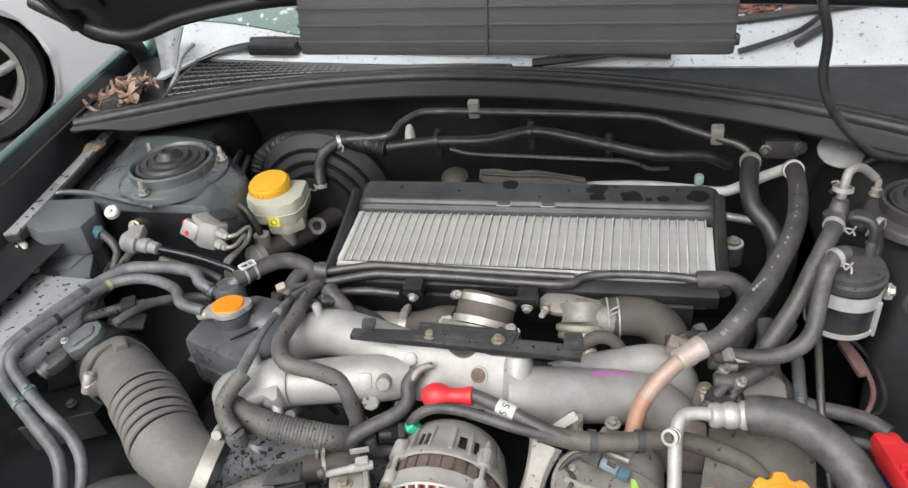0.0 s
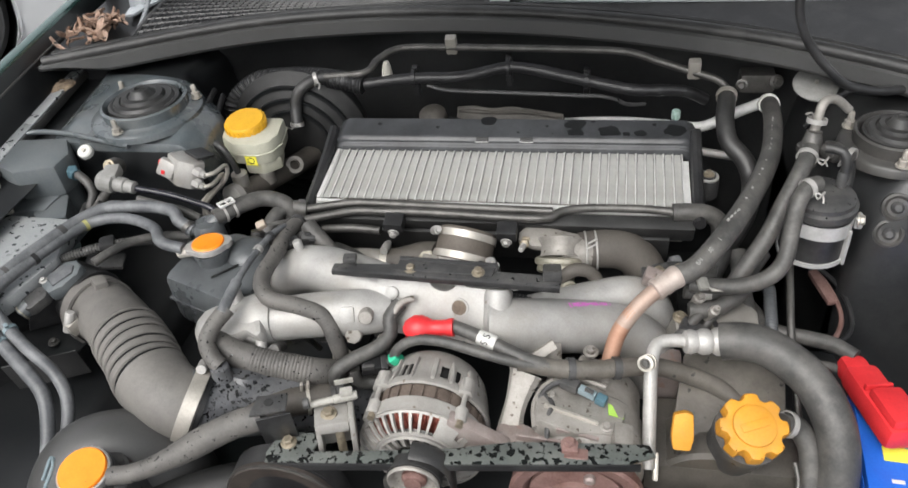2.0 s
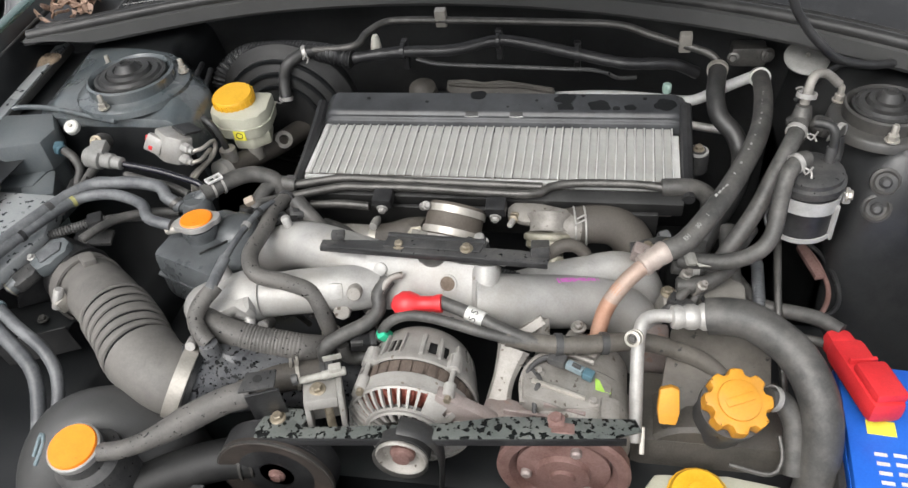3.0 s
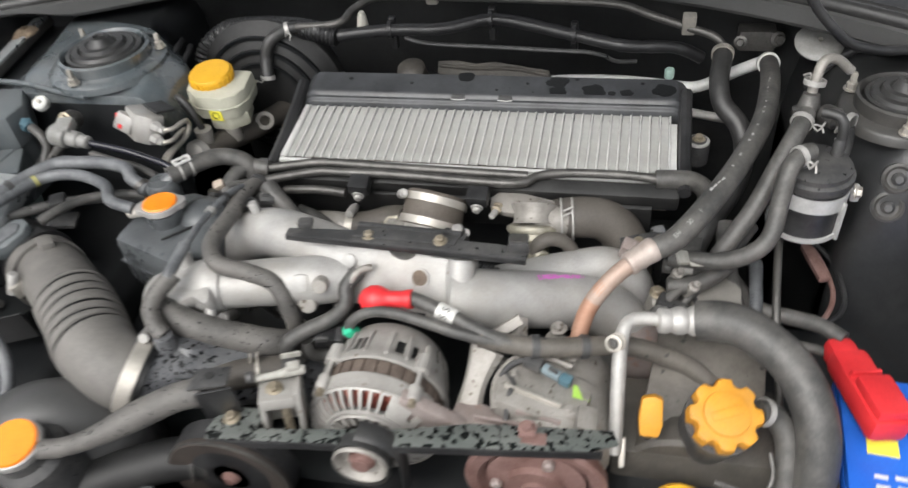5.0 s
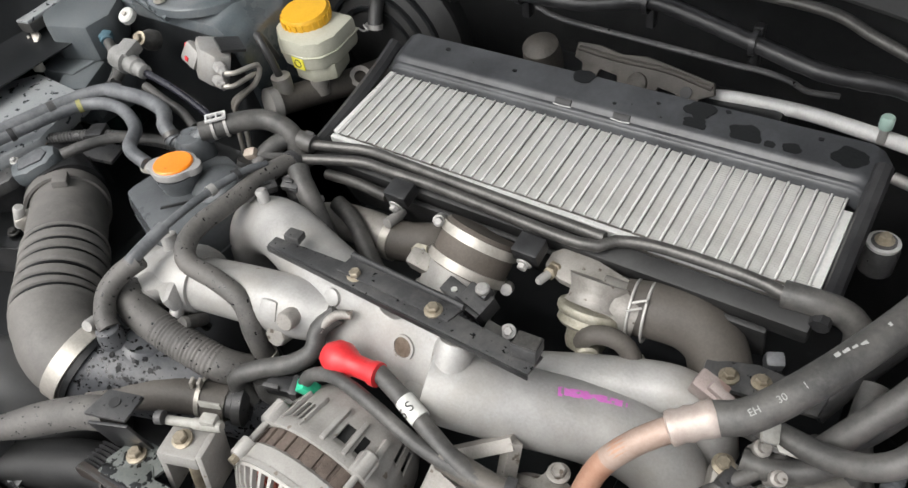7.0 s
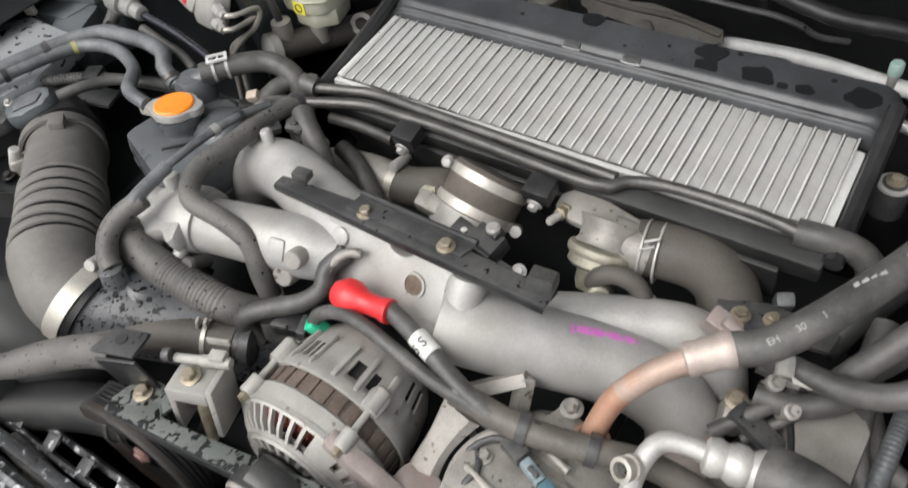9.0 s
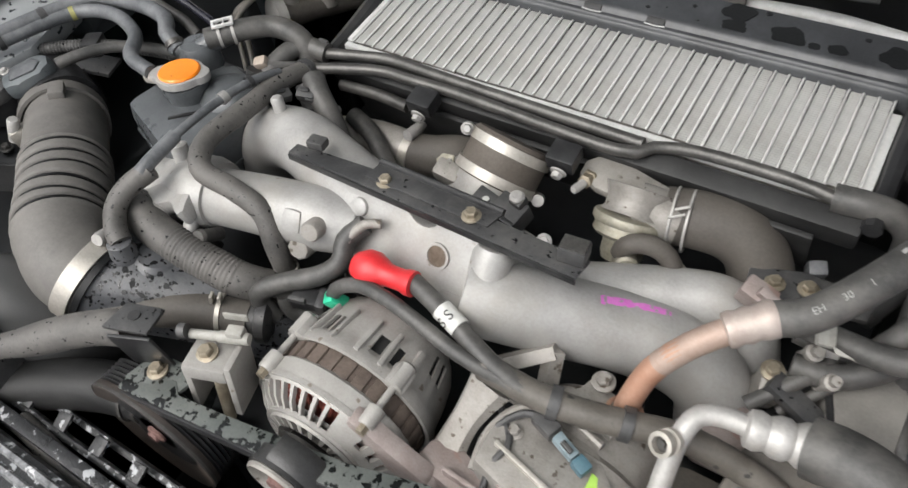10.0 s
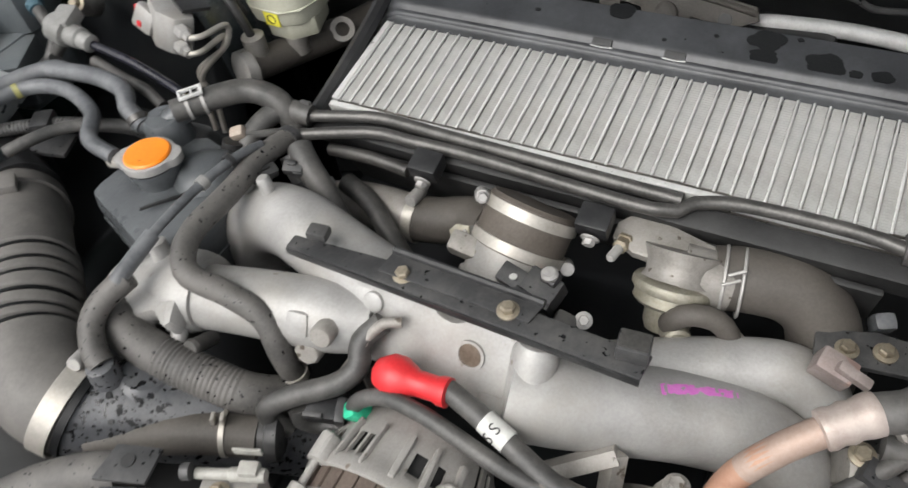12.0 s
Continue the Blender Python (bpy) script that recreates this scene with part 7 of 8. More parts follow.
part("label", box((0.028, 0.018, 0.001), pose(0.455, 0.548, 0.7658, 0, 0, -4), 0), LABEL_Y, bat, "yellow label patch", False)
for r in range(4):
    for c in range(3):
        part("label_bar", box((0.012, 0.004, 0.0008), pose(0.448 + 0.018 * c, 0.515 - 0.011 * r, 0.7657, 0, 0, -4), 0), WHITE, bat, "", False)
red = thing("terminal_cover", (0.442, 0.59, 0.77), "red plastic battery terminal cover", "terminal cover")
RT = pose(0.442, 0.592, 0.79, -4, 6, 14)
part("cover", box((0.038, 0.1, 0.028), RT, 0.009), RED, red)
part("step", box((0.034, 0.05, 0.014), RT @ pose(0.002, -0.02, 0.016), 0.005), RED, red)
part("rib", box((0.03, 0.005, 0.008), RT @ pose(0, 0.012, 0.0155), 0.0015), RED, red)
part("nose", box((0.03, 0.03, 0.026), RT @ pose(-0.002, 0.052, 0.0), 0.009), RED, red)
hose("battery_cable", [(0.43, 0.655, 0.795), (0.41, 0.672, 0.795), (0.385, 0.685, 0.79), (0.35, 0.7, 0.785), (0.33, 0.74, 0.78), (0.32, 0.8, 0.76)], 0.009, RUBBER, "grey sheathed battery cable", "cable", 12)
hose("battery_cable", [(0.425, 0.64, 0.785), (0.405, 0.652, 0.78), (0.38, 0.66, 0.775), (0.35, 0.665, 0.77)], 0.0055, RUBBER, "thin grey cable to the battery", "cable", 10)
hose("thin_pipe", [(0.372, 0.78, 0.83), (0.367, 0.728, 0.82), (0.366, 0.671, 0.79), (0.372, 0.609, 0.74), (0.375, 0.56, 0.68)], 0.0045, STEEL_DARK, "thin grey metal pipe beside the hose", "pipe", 10)
for dz, mat, off in ((0.0, RUST, 0.0), (0.004, BLACK, 0.012)):
    hose("loose_wire", [(0.405, 0.852, 0.77 + dz), (0.43 + off, 0.815, 0.765), (0.442 + off, 0.765, 0.757), (0.432 + off, 0.73, 0.752), (0.412, 0.71, 0.75)], 0.0032, mat, "loose wire against the side wall", "cable", 8)
wp = thing("wire_splice", (0.42, 0.8, 0.76), "brown taped wire splice by the side wall", "wire splice")
part("sleeve", box((0.012, 0.06, 0.008), pose(0.424, 0.8, 0.768, 0, 0, 14), 0.002), RUST, wp)
part("tag", box((0.008, 0.02, 0.006), pose(0.415, 0.84, 0.772, 0, 0, 10), 0.001), BLACK, wp)

# ---- fuel filter canister and valves ----
can = thing("charcoal_canister", (0.4, 0.79, 0.81), "black canister held by a white metal strap", "canister")
cx, cy = 0.394, 0.787
part("body", lathe([(0.032, 0.836), (0.036, 0.84), (0.036, 0.905), (0.033, 0.91)], (cx, cy, 0), (0, 0, 1), 36), BLACK, can)
part("lid", lathe([(0.039, 0.905), (0.04, 0.908), (0.04, 0.915), (0.036, 0.917), (0.036, 0.923), (0.03, 0.926), (0, 0.928)], (cx, cy, 0), (0, 0, 1), 36), BLACK_DUST, can)
part("strap", ring((cx, cy, 0.888), (0.06, 0.1, 1), 0.0365, 0.017, 0.002), STRAP, can, "white painted metal strap")
part("strap_lower", ring((cx, cy, 0.845), (0, 0, 1), 0.037, 0.006, 0.002), STRAP, can)
part("strap_leg", box((0.004, 0.006, 0.05), pose(cx + 0.031, cy - 0.024, 0.865, 0, 0, 30), 0.001), STRAP, can)
part("strap_bolt", bolt((cx + 0.042, cy - 0.006, 0.892), (1, -0.2, 0.1), 0.006), BAND_STEEL, can)
part("ear", box((0.01, 0.015, 0.016), pose(cx + 0.044, cy - 0.002, 0.888), 0.003), STRAP, can)
for dx, dy in ((-0.018, -0.012), (0.02, 0.012)):
    part("port", lathe([(0.006, 0), (0.006, 0.022), (0.0045, 0.024)], (cx + dx, cy + dy, 0.922), (0, 0, 1), 14), BLACK_DUST, can)
part("bent_tube", tube([(cx + 0.02, cy + 0.012, 0.93), (cx + 0.021, cy + 0.014, 0.955), (cx + 0.016, cy + 0.02, 0.968), (cx + 0.0, cy + 0.028, 0.968)], 0.0055, 12), RUBBER_DARK, can)


def wire_clamp(p, ax, r, parent):
    bm = ring(p, ax, r, 0.006, 0.0018, 20)
    u, v, d = frame_axes(ax)
    for s in (-1, 1):
        tube([Vector(p) + u * r, Vector(p) + u * (r + 0.008) + d * 0.004 * s + v * 0.003, Vector(p) + u * (r + 0.013) + v * 0.008 * s], 0.0012, 6, 0.004, bm)
    return part("wire_clamp", bm, STEEL, parent, "bright wire spring clamp")


fh = thing("vapour_hose", (0.35, 0.73, 0.83), "grey vapour hose from the canister", "hose")
part("tube", tube([(0.383, 0.776, 0.945), (0.372, 0.768, 0.946), (0.36, 0.752, 0.935), (0.355, 0.735, 0.905), (0.349, 0.715, 0.88), (0.332, 0.702, 0.865), (0.304, 0.703, 0.85), (0.27, 0.71, 0.842), (0.25, 0.713, 0.84)], 0.0094, 16), RUBBER, fh)
wire_clamp((0.371, 0.767, 0.945), (0.8, 0.6, 0.1), 0.0096, fh)
fh2 = thing("vapour_hose", (0.34, 0.76, 0.83), "grey vapour hose beside its neighbour", "hose")
part("tube", tube([(0.384, 0.84, 0.95), (0.374, 0.815, 0.944), (0.356, 0.785, 0.92), (0.334, 0.752, 0.885), (0.308, 0.726, 0.85), (0.29, 0.715, 0.815)], 0.0102, 16), RUBBER, fh2)
wire_clamp((0.379, 0.828, 0.947), (0.4, 0.85, 0.2), 0.0104, fh2)
val = thing("purge_valve", (0.393, 0.86, 0.93), "grimy metal purge valve with hose stubs", "valve")
part("body", lathe([(0.009, -0.025), (0.0125, -0.018), (0.0125, -0.008), (0.0165, -0.005), (0.0165, 0.001), (0.012, 0.005), (0.009, 0.02)], (0.388, 0.855, 0.944), (0.05, 0.2, 1), 24), STEEL_DARK, val)
part("hook_pipe", tube([(0.39, 0.864, 0.96), (0.394, 0.872, 0.985), (0.4, 0.88, 0.993), (0.415, 0.89, 0.988), (0.432, 0.895, 0.972)], 0.0056, 14), ALLOY_DULL, val, "pale bent pipe")
part("side_valve", lathe([(0.01, 0), (0.012, 0.004), (0.012, 0.018), (0.008, 0.022), (0.01, 0.026), (0.01, 0.034), (0.006, 0.036)], (0.4, 0.845, 0.948), (0.75, -0.6, 0.0), 18), STEEL_DARK, val)
wire_clamp((0.391, 0.866, 0.974), (0.1, 0.25, 1), 0.01, val)
wire_clamp((0.425, 0.825, 0.948), (0.75, -0.6, 0.0), 0.0105, val)
part("drop_tube", tube([(0.426, 0.824, 0.945), (0.428, 0.82, 0.925), (0.424, 0.812, 0.91)], 0.0055, 10), RUBBER_DARK, val)

# small coolant hoses and castings behind the right runner
for pts3, r, lab in (([(0.245, 0.716, 0.825), (0.267, 0.717, 0.822), (0.29, 0.722, 0.825), (0.318, 0.74, 0.835), (0.34, 0.775, 0.84)], 0.008, "thin grey hose with a bright ferrule"), ([(0.25, 0.695, 0.815), (0.275, 0.697, 0.815), (0.295, 0.706, 0.82), (0.315, 0.725, 0.825)], 0.0095, "short grey hose below its neighbour"), ([(0.316, 0.8, 0.82), (0.318, 0.75, 0.8), (0.326, 0.7, 0.785), (0.352, 0.672, 0.77), (0.4, 0.655, 0.76)], 0.0112, "grey hose running down beside the engine")):
    hose("coolant_hose", pts3, r, RUBBER, lab)
st = thing("hose_ferrule", (0.27, 0.717, 0.81), "bright metal hose ferrule", "hose fitting")
part("ferrule", tube([(0.262, 0.717, 0.8225), (0.276, 0.718, 0.8225)], 0.0092, 16), STEEL, st)
part("lip", ring((0.262, 0.717, 0.8225), (1, 0.05, 0), 0.0092, 0.003, 0.0015), STEEL, st)
hc = thing("heater_hose", (0.32, 0.93, 0.82), "black heater hose bending down from the firewall", "hose")
part("tube", tube([(0.314, 1.064, 0.903), (0.31, 1.03, 0.9), (0.307, 1.0, 0.893), (0.312, 0.972, 0.877), (0.333, 0.95, 0.86), (0.341, 0.922, 0.84), (0.33, 0.868, 0.83), (0.302, 0.81, 0.82), (0.28, 0.77, 0.8)], 0.0128, 18), RUBBER_DARK, hc)
part("collar", ring((0.3125, 1.055, 0.903), (0.1, 1, 0.1), 0.0128, 0.008, 0.002), BAND_STEEL, hc)
rb = thing("manifold_mount", (0.21, 0.735, 0.81), "rust-pink cast lug with dark bolted plate", "bracket")
part("lug", box((0.026, 0.018, 0.02), pose(0.21, 0.73, 0.832, 10, 14, -10), 0.003), ALLOY_PINK, rb)
part("lip", box((0.024, 0.008, 0.008), pose(0.222, 0.724, 0.84, 10, 20, -10), 0.002), ALLOY_PINK, rb)
part("plate", slab([(-0.04, -0.012), (0.05, -0.01), (0.056, 0.012), (0.0, 0.02), (-0.04, 0.012)], -0.003, 0.003, pose(0.236, 0.761, 0.814, 4, 0, 6), 0.002), BLACK_DUST, rb)
for x, y in ((0.217, 0.758), (0.241, 0.764)):
    part("bolt", bolt((x, y, 0.818), r=0.0055), ZINC, rb)
rc = thing("runner_bracket", (0.235, 0.68, 0.78), "rust-pink bracket with bolt and dark strut", "bracket")
part("lug", box((0.02, 0.024, 0.05), pose(0.24, 0.688, 0.785, 20, 6, 10), 0.005), ALLOY_DULL, rc)
part("bolt", bolt((0.24, 0.686, 0.811), (0, -0.15, 1), 0.0058), ZINC, rc)
part("strut", box((0.07, 0.018, 0.01), pose(0.272, 0.672, 0.797, 0, 25, -12), 0.003), BLACK_DUST, rc)
part("foot", box((0.04, 0.04, 0.05), pose(0.225, 0.655, 0.745, 0, 0, 0), 0.006), ALLOY_PINK, rc)
cv = thing("timing_cover", (0.302, 0.705, 0.78), "pale grey-brown flat plastic cover below the hoses", "cover")
part("panel", slab([(0.272, 0.712), (0.318, 0.735), (0.332, 0.712), (0.33, 0.66), (0.29, 0.655), (0.277, 0.69)], 0.74, 0.803, None, 0.006), GRIME_PALE, cv)
part("edge_bead", tube([(0.274, 0.711, 0.801), (0.281, 0.69, 0.801), (0.292, 0.659, 0.8)], 0.003, 8), BLACK, cv)
hose("ribbed_conduit", [(0.351, 0.765, 0.79), (0.349, 0.75, 0.803), (0.347, 0.725, 0.803), (0.346, 0.69, 0.792), (0.344, 0.66, 0.76)], lambda s: 0.0072 + 0.0003 * math.sin(s * 2 * math.pi * 34), TUBE_GREY, "pale grey ribbed conduit below the vapour hoses", "cable conduit", 12, 0.0009)
ct = thing("hose_tab", (0.265, 0.705, 0.85), "pale plastic tab clipped on a hose", "clip", "pale hose tabs")
part("tab", box((0.013, 0.016, 0.006), pose(0.263, 0.702, 0.852, 20, 15, 20), 0.002), DIRTY_CREAM, ct)
ct = thing("hose_tab", (0.276, 0.697, 0.85), "small pale plastic tab clipped on a hose", "clip", "pale hose tabs")
part("tab", slab([(-0.008, 0.004), (-0.005, -0.002), (0.008, -0.003)], 0, 0.002, pose(0.277, 0.694, 0.85, 15, 0, 10), 0.0006), DIRTY_CREAM, ct)
nb = thing("hose_stub", (0.24, 0.812, 0.79), "grey plastic stub below the intercooler", "stub")
part("stub", box((0.016, 0.014, 0.02), pose(0.24, 0.812, 0.788, 20, 0, 25), 0.004), TUBE_GREY, nb)
part("stem", tube([(0.24, 0.812, 0.79), (0.242, 0.82, 0.75), (0.245, 0.83, 0.69)], 0.007, 10), BLACK_DUST, nb)
gp2 = thing("transmission_housing", (0.31, 0.71, 0.68), "grey dusty casting beside the engine", "casting")
part("casting", slab([(-0.045, -0.04), (0.03, -0.05), (0.035, 0.02), (0.0, 0.04), (-0.04, 0.03)], -0.05, 0.0, pose(0.3, 0.715, 0.768, 8, 12, -6), 0.01), BLACK_DUST, gp2)
part("hook", tube([(0.325, 0.695, 0.745), (0.345, 0.706, 0.745), (0.352, 0.72, 0.75), (0.338, 0.728, 0.755)], 0.003, 8), STEEL, gp2, "bright wire hook")

# ---- brake hydraulics ----
res = thing("brake_reservoir", (-0.395, 0.945, 0.82), "milky brake fluid reservoir with yellow cap", "fluid reservoir")
part("body", slab([(-0.446, 0.965), (-0.44, 0.944), (-0.414, 0.923), (-0.376, 0.921), (-0.356, 0.932), (-0.349, 0.955), (-0.357, 1.005), (-0.43, 1.005)], 0.854, 0.8935, None, 0.009), MILK, res)
part("lower_body", slab([(-0.42, 0.955), (-0.402, 0.926), (-0.373, 0.925), (-0.35, 0.945), (-0.362, 0.985), (-0.41, 0.985)], 0.836, 0.858, None, 0.005), MILK, res)
part("flange", slab([(-0.4475, 0.9655), (-0.4412, 0.9432), (-0.4145, 0.9215), (-0.3755, 0.9195), (-0.3548, 0.931), (-0.3475, 0.955), (-0.356, 1.0065), (-0.431, 1.0065)], 0.8725, 0.8745, None, 0.001), MILK, res)
part("neck", lathe([(0.026, 0), (0.026, 0.012)], (-0.408, 0.972, 0.888), (0, 0, 1), 28), MILK, res)
cpr = [(0.0315, -0.006), (0.032, -0.004), (0.0315, 0.007), (0.029, 0.0105), (0.0, 0.011)]
ycap = part("cap", lathe(cpr, (-0.408, 0.972, 0.898), (0, -0.12, 1), 40), YELLOW, res, "yellow screw cap")
for k in range(24):
    a = 2 * math.pi * k / 24
    part("grip_rib", box((0.0016, 0.004, 0.011), pose(-0.408 + 0.032 * math.cos(a), 0.9715 + 0.032 * math.sin(a), 0.8995 + 0.0038 * math.sin(a), 0, 0, math.degrees(a)), 0), YELLOW, ycap, "", False)
part("label", box((0.019, 0.001, 0.0165), pose(-0.388, 0.9212, 0.8645, 0, 0, -2), 0), LABEL_Y, res, "yellow warning label", False)
part("label_ring", ring((-0.388, 0.9204, 0.8645), (0.02, -1, 0), 0.0046, 0.0008, 0.0009, 20), INK, res)
mc = thing("master_cylinder", (-0.38, 0.95, 0.78), "dull cast brake master cylinder", "brake cylinder")
part("barrel", tube([(-0.408, 0.882, 0.824), (-0.39, 0.93, 0.815), (-0.365, 0.99, 0.804), (-0.345, 1.05, 0.795)], 0.0175, 22), ELBOW, mc)
part("end_cap", lathe([(0.0215, 0.0), (0.0215, 0.012), (0.018, 0.014), (0, 0.015)], (-0.4065, 0.886, 0.823), (-0.36, -0.92, 0.16), 28), ALLOY_GREY, mc)
part("inlet_boss", lathe([(0.012, 0), (0.0125, 0.03), (0.009, 0.032)], (-0.402, 0.899, 0.826), (0, 0, 1), 18), ALLOY_DULL, mc)
part("inlet_boss", lathe([(0.012, 0), (0.012, 0.036)], (-0.378, 0.938, 0.815), (0, 0, 1), 18), ALLOY_DULL, mc)
part("side_lug", lathe([(0.014, -0.006), (0.014, 0.006), (0.008, 0.006), (0.008, -0.006), (0.014, -0.006)], (-0.352, 0.985, 0.815), (0.5, -0.6, 0.6), 20), ALLOY_DULL, mc)
part("hose_stub", tube([(-0.43, 0.925, 0.86), (-0.432, 0.915, 0.89), (-0.425, 0.903, 0.906), (-0.412, 0.896, 0.9), (-0.404, 0.896, 0.878), (-0.402, 0.898, 0.856)], 0.0048, 12), RUBBER_DARK, mc)
boo = thing("brake_booster", (-0.37, 1.1, 0.7), "black round brake booster against the firewall", "brake booster")
part("shell", lathe([(0.03, 0.0), (0.06, 0.006), (0.1, 0.014), (0.115, 0.03), (0.12, 0.034), (0.12, 0.04), (0.115, 0.044), (0.11, 0.07)], (-0.37, 1.045, 0.815), (0, 1, 0), 48), HOSE_BLACK, boo)
for r, y in ((0.098, 1.0585), (0.078, 1.0525), (0.058, 1.0495)):
    part("pressed_ring", ring((-0.37, y, 0.815), (0, 1, 0), r, 0.006, 0.005, 48), BAY_BLACK, boo)
pv = thing("brake_valve_block", (-0.47, 0.855, 0.86), "bare aluminium brake valve block with red marks", "brake valve")
PV = pose(-0.452, 0.851, 0.896, -20, 8, -28)
part("block", slab([(-0.026, -0.016), (0.004, -0.02), (0.024, -0.008), (0.026, 0.012), (-0.006, 0.02), (-0.024, 0.012)], -0.024, 0.018, PV, 0.005), ALLOY, pv)
part("face", slab([(-0.017, -0.012), (0.011, -0.015), (0.014, 0.01), (-0.012, 0.015)], 0, 0.012, PV @ pose(-0.018, -0.014, -0.004, 80, 0, 20), 0.005), ALLOY, pv)
part("red_mark", box((0.008, 0.003, 0.008), PV @ pose(-0.026, -0.0245, 0.003, 0, 0, 20), 0.001), RED, pv, "red paint dots")
part("red_mark", box((0.006, 0.003, 0.006), PV @ pose(-0.017, -0.027, -0.008, 0, 0, 20), 0.001), RED, pv)
part("top_bracket", box((0.03, 0.03, 0.004), PV @ pose(0.006, 0.016, 0.023), 0.001), BLACK, pv)
for k, off in enumerate((0.006, -0.012)):
    part("fitting", lathe([(0.0075, 0), (0.0075, 0.012), (0.005, 0.014), (0.005, 0.02)], PV @ Vector((0.022, -0.002, off)), PV.to_3x3() @ Vector((1, 0.1, 0)), 6), STEEL, pv)
    e = PV @ Vector((0.042, 0.0, off))
    part("brake_line", tube([e - Vector((0.012, 0, 0)), e + Vector((0.008, 0.006, 0.0)), (-0.402 - 0.01 * k, 0.872, 0.888 - 0.015 * k), (-0.406 - 0.008 * k, 0.866, 0.868 - 0.008 * k), (-0.44 - 0.006 * k, 0.85, 0.835), (-0.452 + 0.014 * k, 0.848, 0.8), (-0.45 + 0.014 * k, 0.84, 0.76)], 0.0032, 10), BAND_STEEL, pv, "bare brake line")
hose("booster_hose", [(-0.3, 1.076, 0.925), (-0.318, 1.07, 0.925), (-0.342, 1.052, 0.915), (-0.353, 1.045, 0.89), (-0.35, 1.028, 0.863)], 0.0095, RUBBER_DARK, "black vacuum hose to the brake booster")
bh = thing("vacuum_hose_clip", (-0.351, 1.025, 0.86), "bright wire clip on a vacuum hose", "hose clip")
wire_clamp((-0.35, 1.028, 0.866), (0, -0.3, -0.9), 0.0095, bh)
wire_clamp((-0.318, 1.07, 0.925), (0.9, 0.3, 0.2), 0.0095, bh)
hose("loom_hose", [(-0.49, 1.085, 0.83), (-0.49, 1.09, 0.86), (-0.476, 1.103, 0.882), (-0.439, 1.113, 0.902), (-0.378, 1.104, 0.912), (-0.32, 1.09, 0.918), (-0.273, 1.073, 0.92), (-0.24, 1.068, 0.915)], lambda s: 0.0148 + 0.0011 * math.sin(s * 2 * math.pi * 46), BLACK, "thick black ribbed loom over the brake booster", "cable loom", 16, 0.0012)

# ---- firewall pipes ----
fp = thing("firewall_pipe", (0.0, 1.12, 0.93), "grey steel pipe clipped along the firewall", "pipe")
part("pipe", tube([(-0.325, 1.073, 0.926), (-0.238, 1.07, 0.935), (-0.222, 1.1, 0.942), (-0.2, 1.126, 0.947), (-0.17, 1.133, 0.948), (-0.088, 1.131, 0.948), (0.05, 1.122, 0.948), (0.165, 1.11, 0.948), (0.215, 1.093, 0.94), (0.261, 1.08, 0.93), (0.3, 1.072, 0.92), (0.314, 1.066, 0.908)], 0.0056, 12), STEEL_DARK, fp)
for x, y, z in ((-0.105, 1.133, 0.948), (0.266, 1.08, 0.93)):
    part("clip", box((0.018, 0.014, 0.03), pose(x, y, z + 0.004, 10), 0.003), BAND_STEEL, fp, "bare metal pipe clip")
part("white_clip", lathe([(0.008, -0.02), (0.01, -0.01), (0.007, 0.012), (0.004, 0.02)], (-0.205, 1.09, 0.925), (0.1, -0.1, 1), 12), CREAM, fp, "pale plastic clip")
lm = thing("firewall_loom", (0.0, 1.09, 0.91), "black taped wiring loom along the firewall", "cable loom")
part("loom", tube([(-0.24, 1.07, 0.915), (-0.167, 1.08, 0.92), (-0.082, 1.086, 0.92), (-0.024, 1.104, 0.925), (0.017, 1.103, 0.925), (0.112, 1.09, 0.91), (0.181, 1.08, 0.9), (0.235, 1.088, 0.895), (0.262, 1.095, 0.888), (0.29, 1.1, 0.872)], lambda s: 0.0088 + 0.0012 * noise.noise((s * 40, 0, 0)), 14), BLACK, lm)
for x, y, z in ((-0.16, 1.083, 0.92), (-0.012, 1.104, 0.926), (0.11, 1.09, 0.911)):
    part("tie", ring((x, y, z), (1, 0.05, 0), 0.0106, 0.006, 0.0025, 18), BLACK, lm)
    part("stay", box((0.01, 0.012, 0.05), pose(x, y + 0.014, z - 0.012), 0.002), BLACK, lm)
hose("thin_wire", [(-0.14, 1.085, 0.905), (-0.1, 1.078, 0.9), (0.0, 1.07, 0.9), (0.1, 1.062, 0.9), (0.13, 1.064, 0.898), (0.155, 1.072, 0.888), (0.172, 1.082, 0.874), (0.2, 1.094, 0.868)], 0.0032, BLACK_DUST, "thin wire along the firewall", "cable", 8)
sp = thing("evaporator_pipe", (0.2, 1.11, 0.81), "bare aluminium pipe behind the intercooler with pale valve cap", "pipe")
part("pipe", tube([(0.06, 1.114, 0.812), (0.08, 1.116, 0.82), (0.163, 1.122, 0.82), (0.243, 1.112, 0.82), (0.285, 1.104, 0.822), (0.315, 1.102, 0.836), (0.34, 1.1, 0.852), (0.372, 1.09, 0.874)], 0.0083, 16), BRIGHT, sp)
part("valve_stem", lathe([(0.0045, -0.02), (0.0045, 0.004)], (0.248, 1.103, 0.84), (0, 0, 1), 12), STEEL, sp)
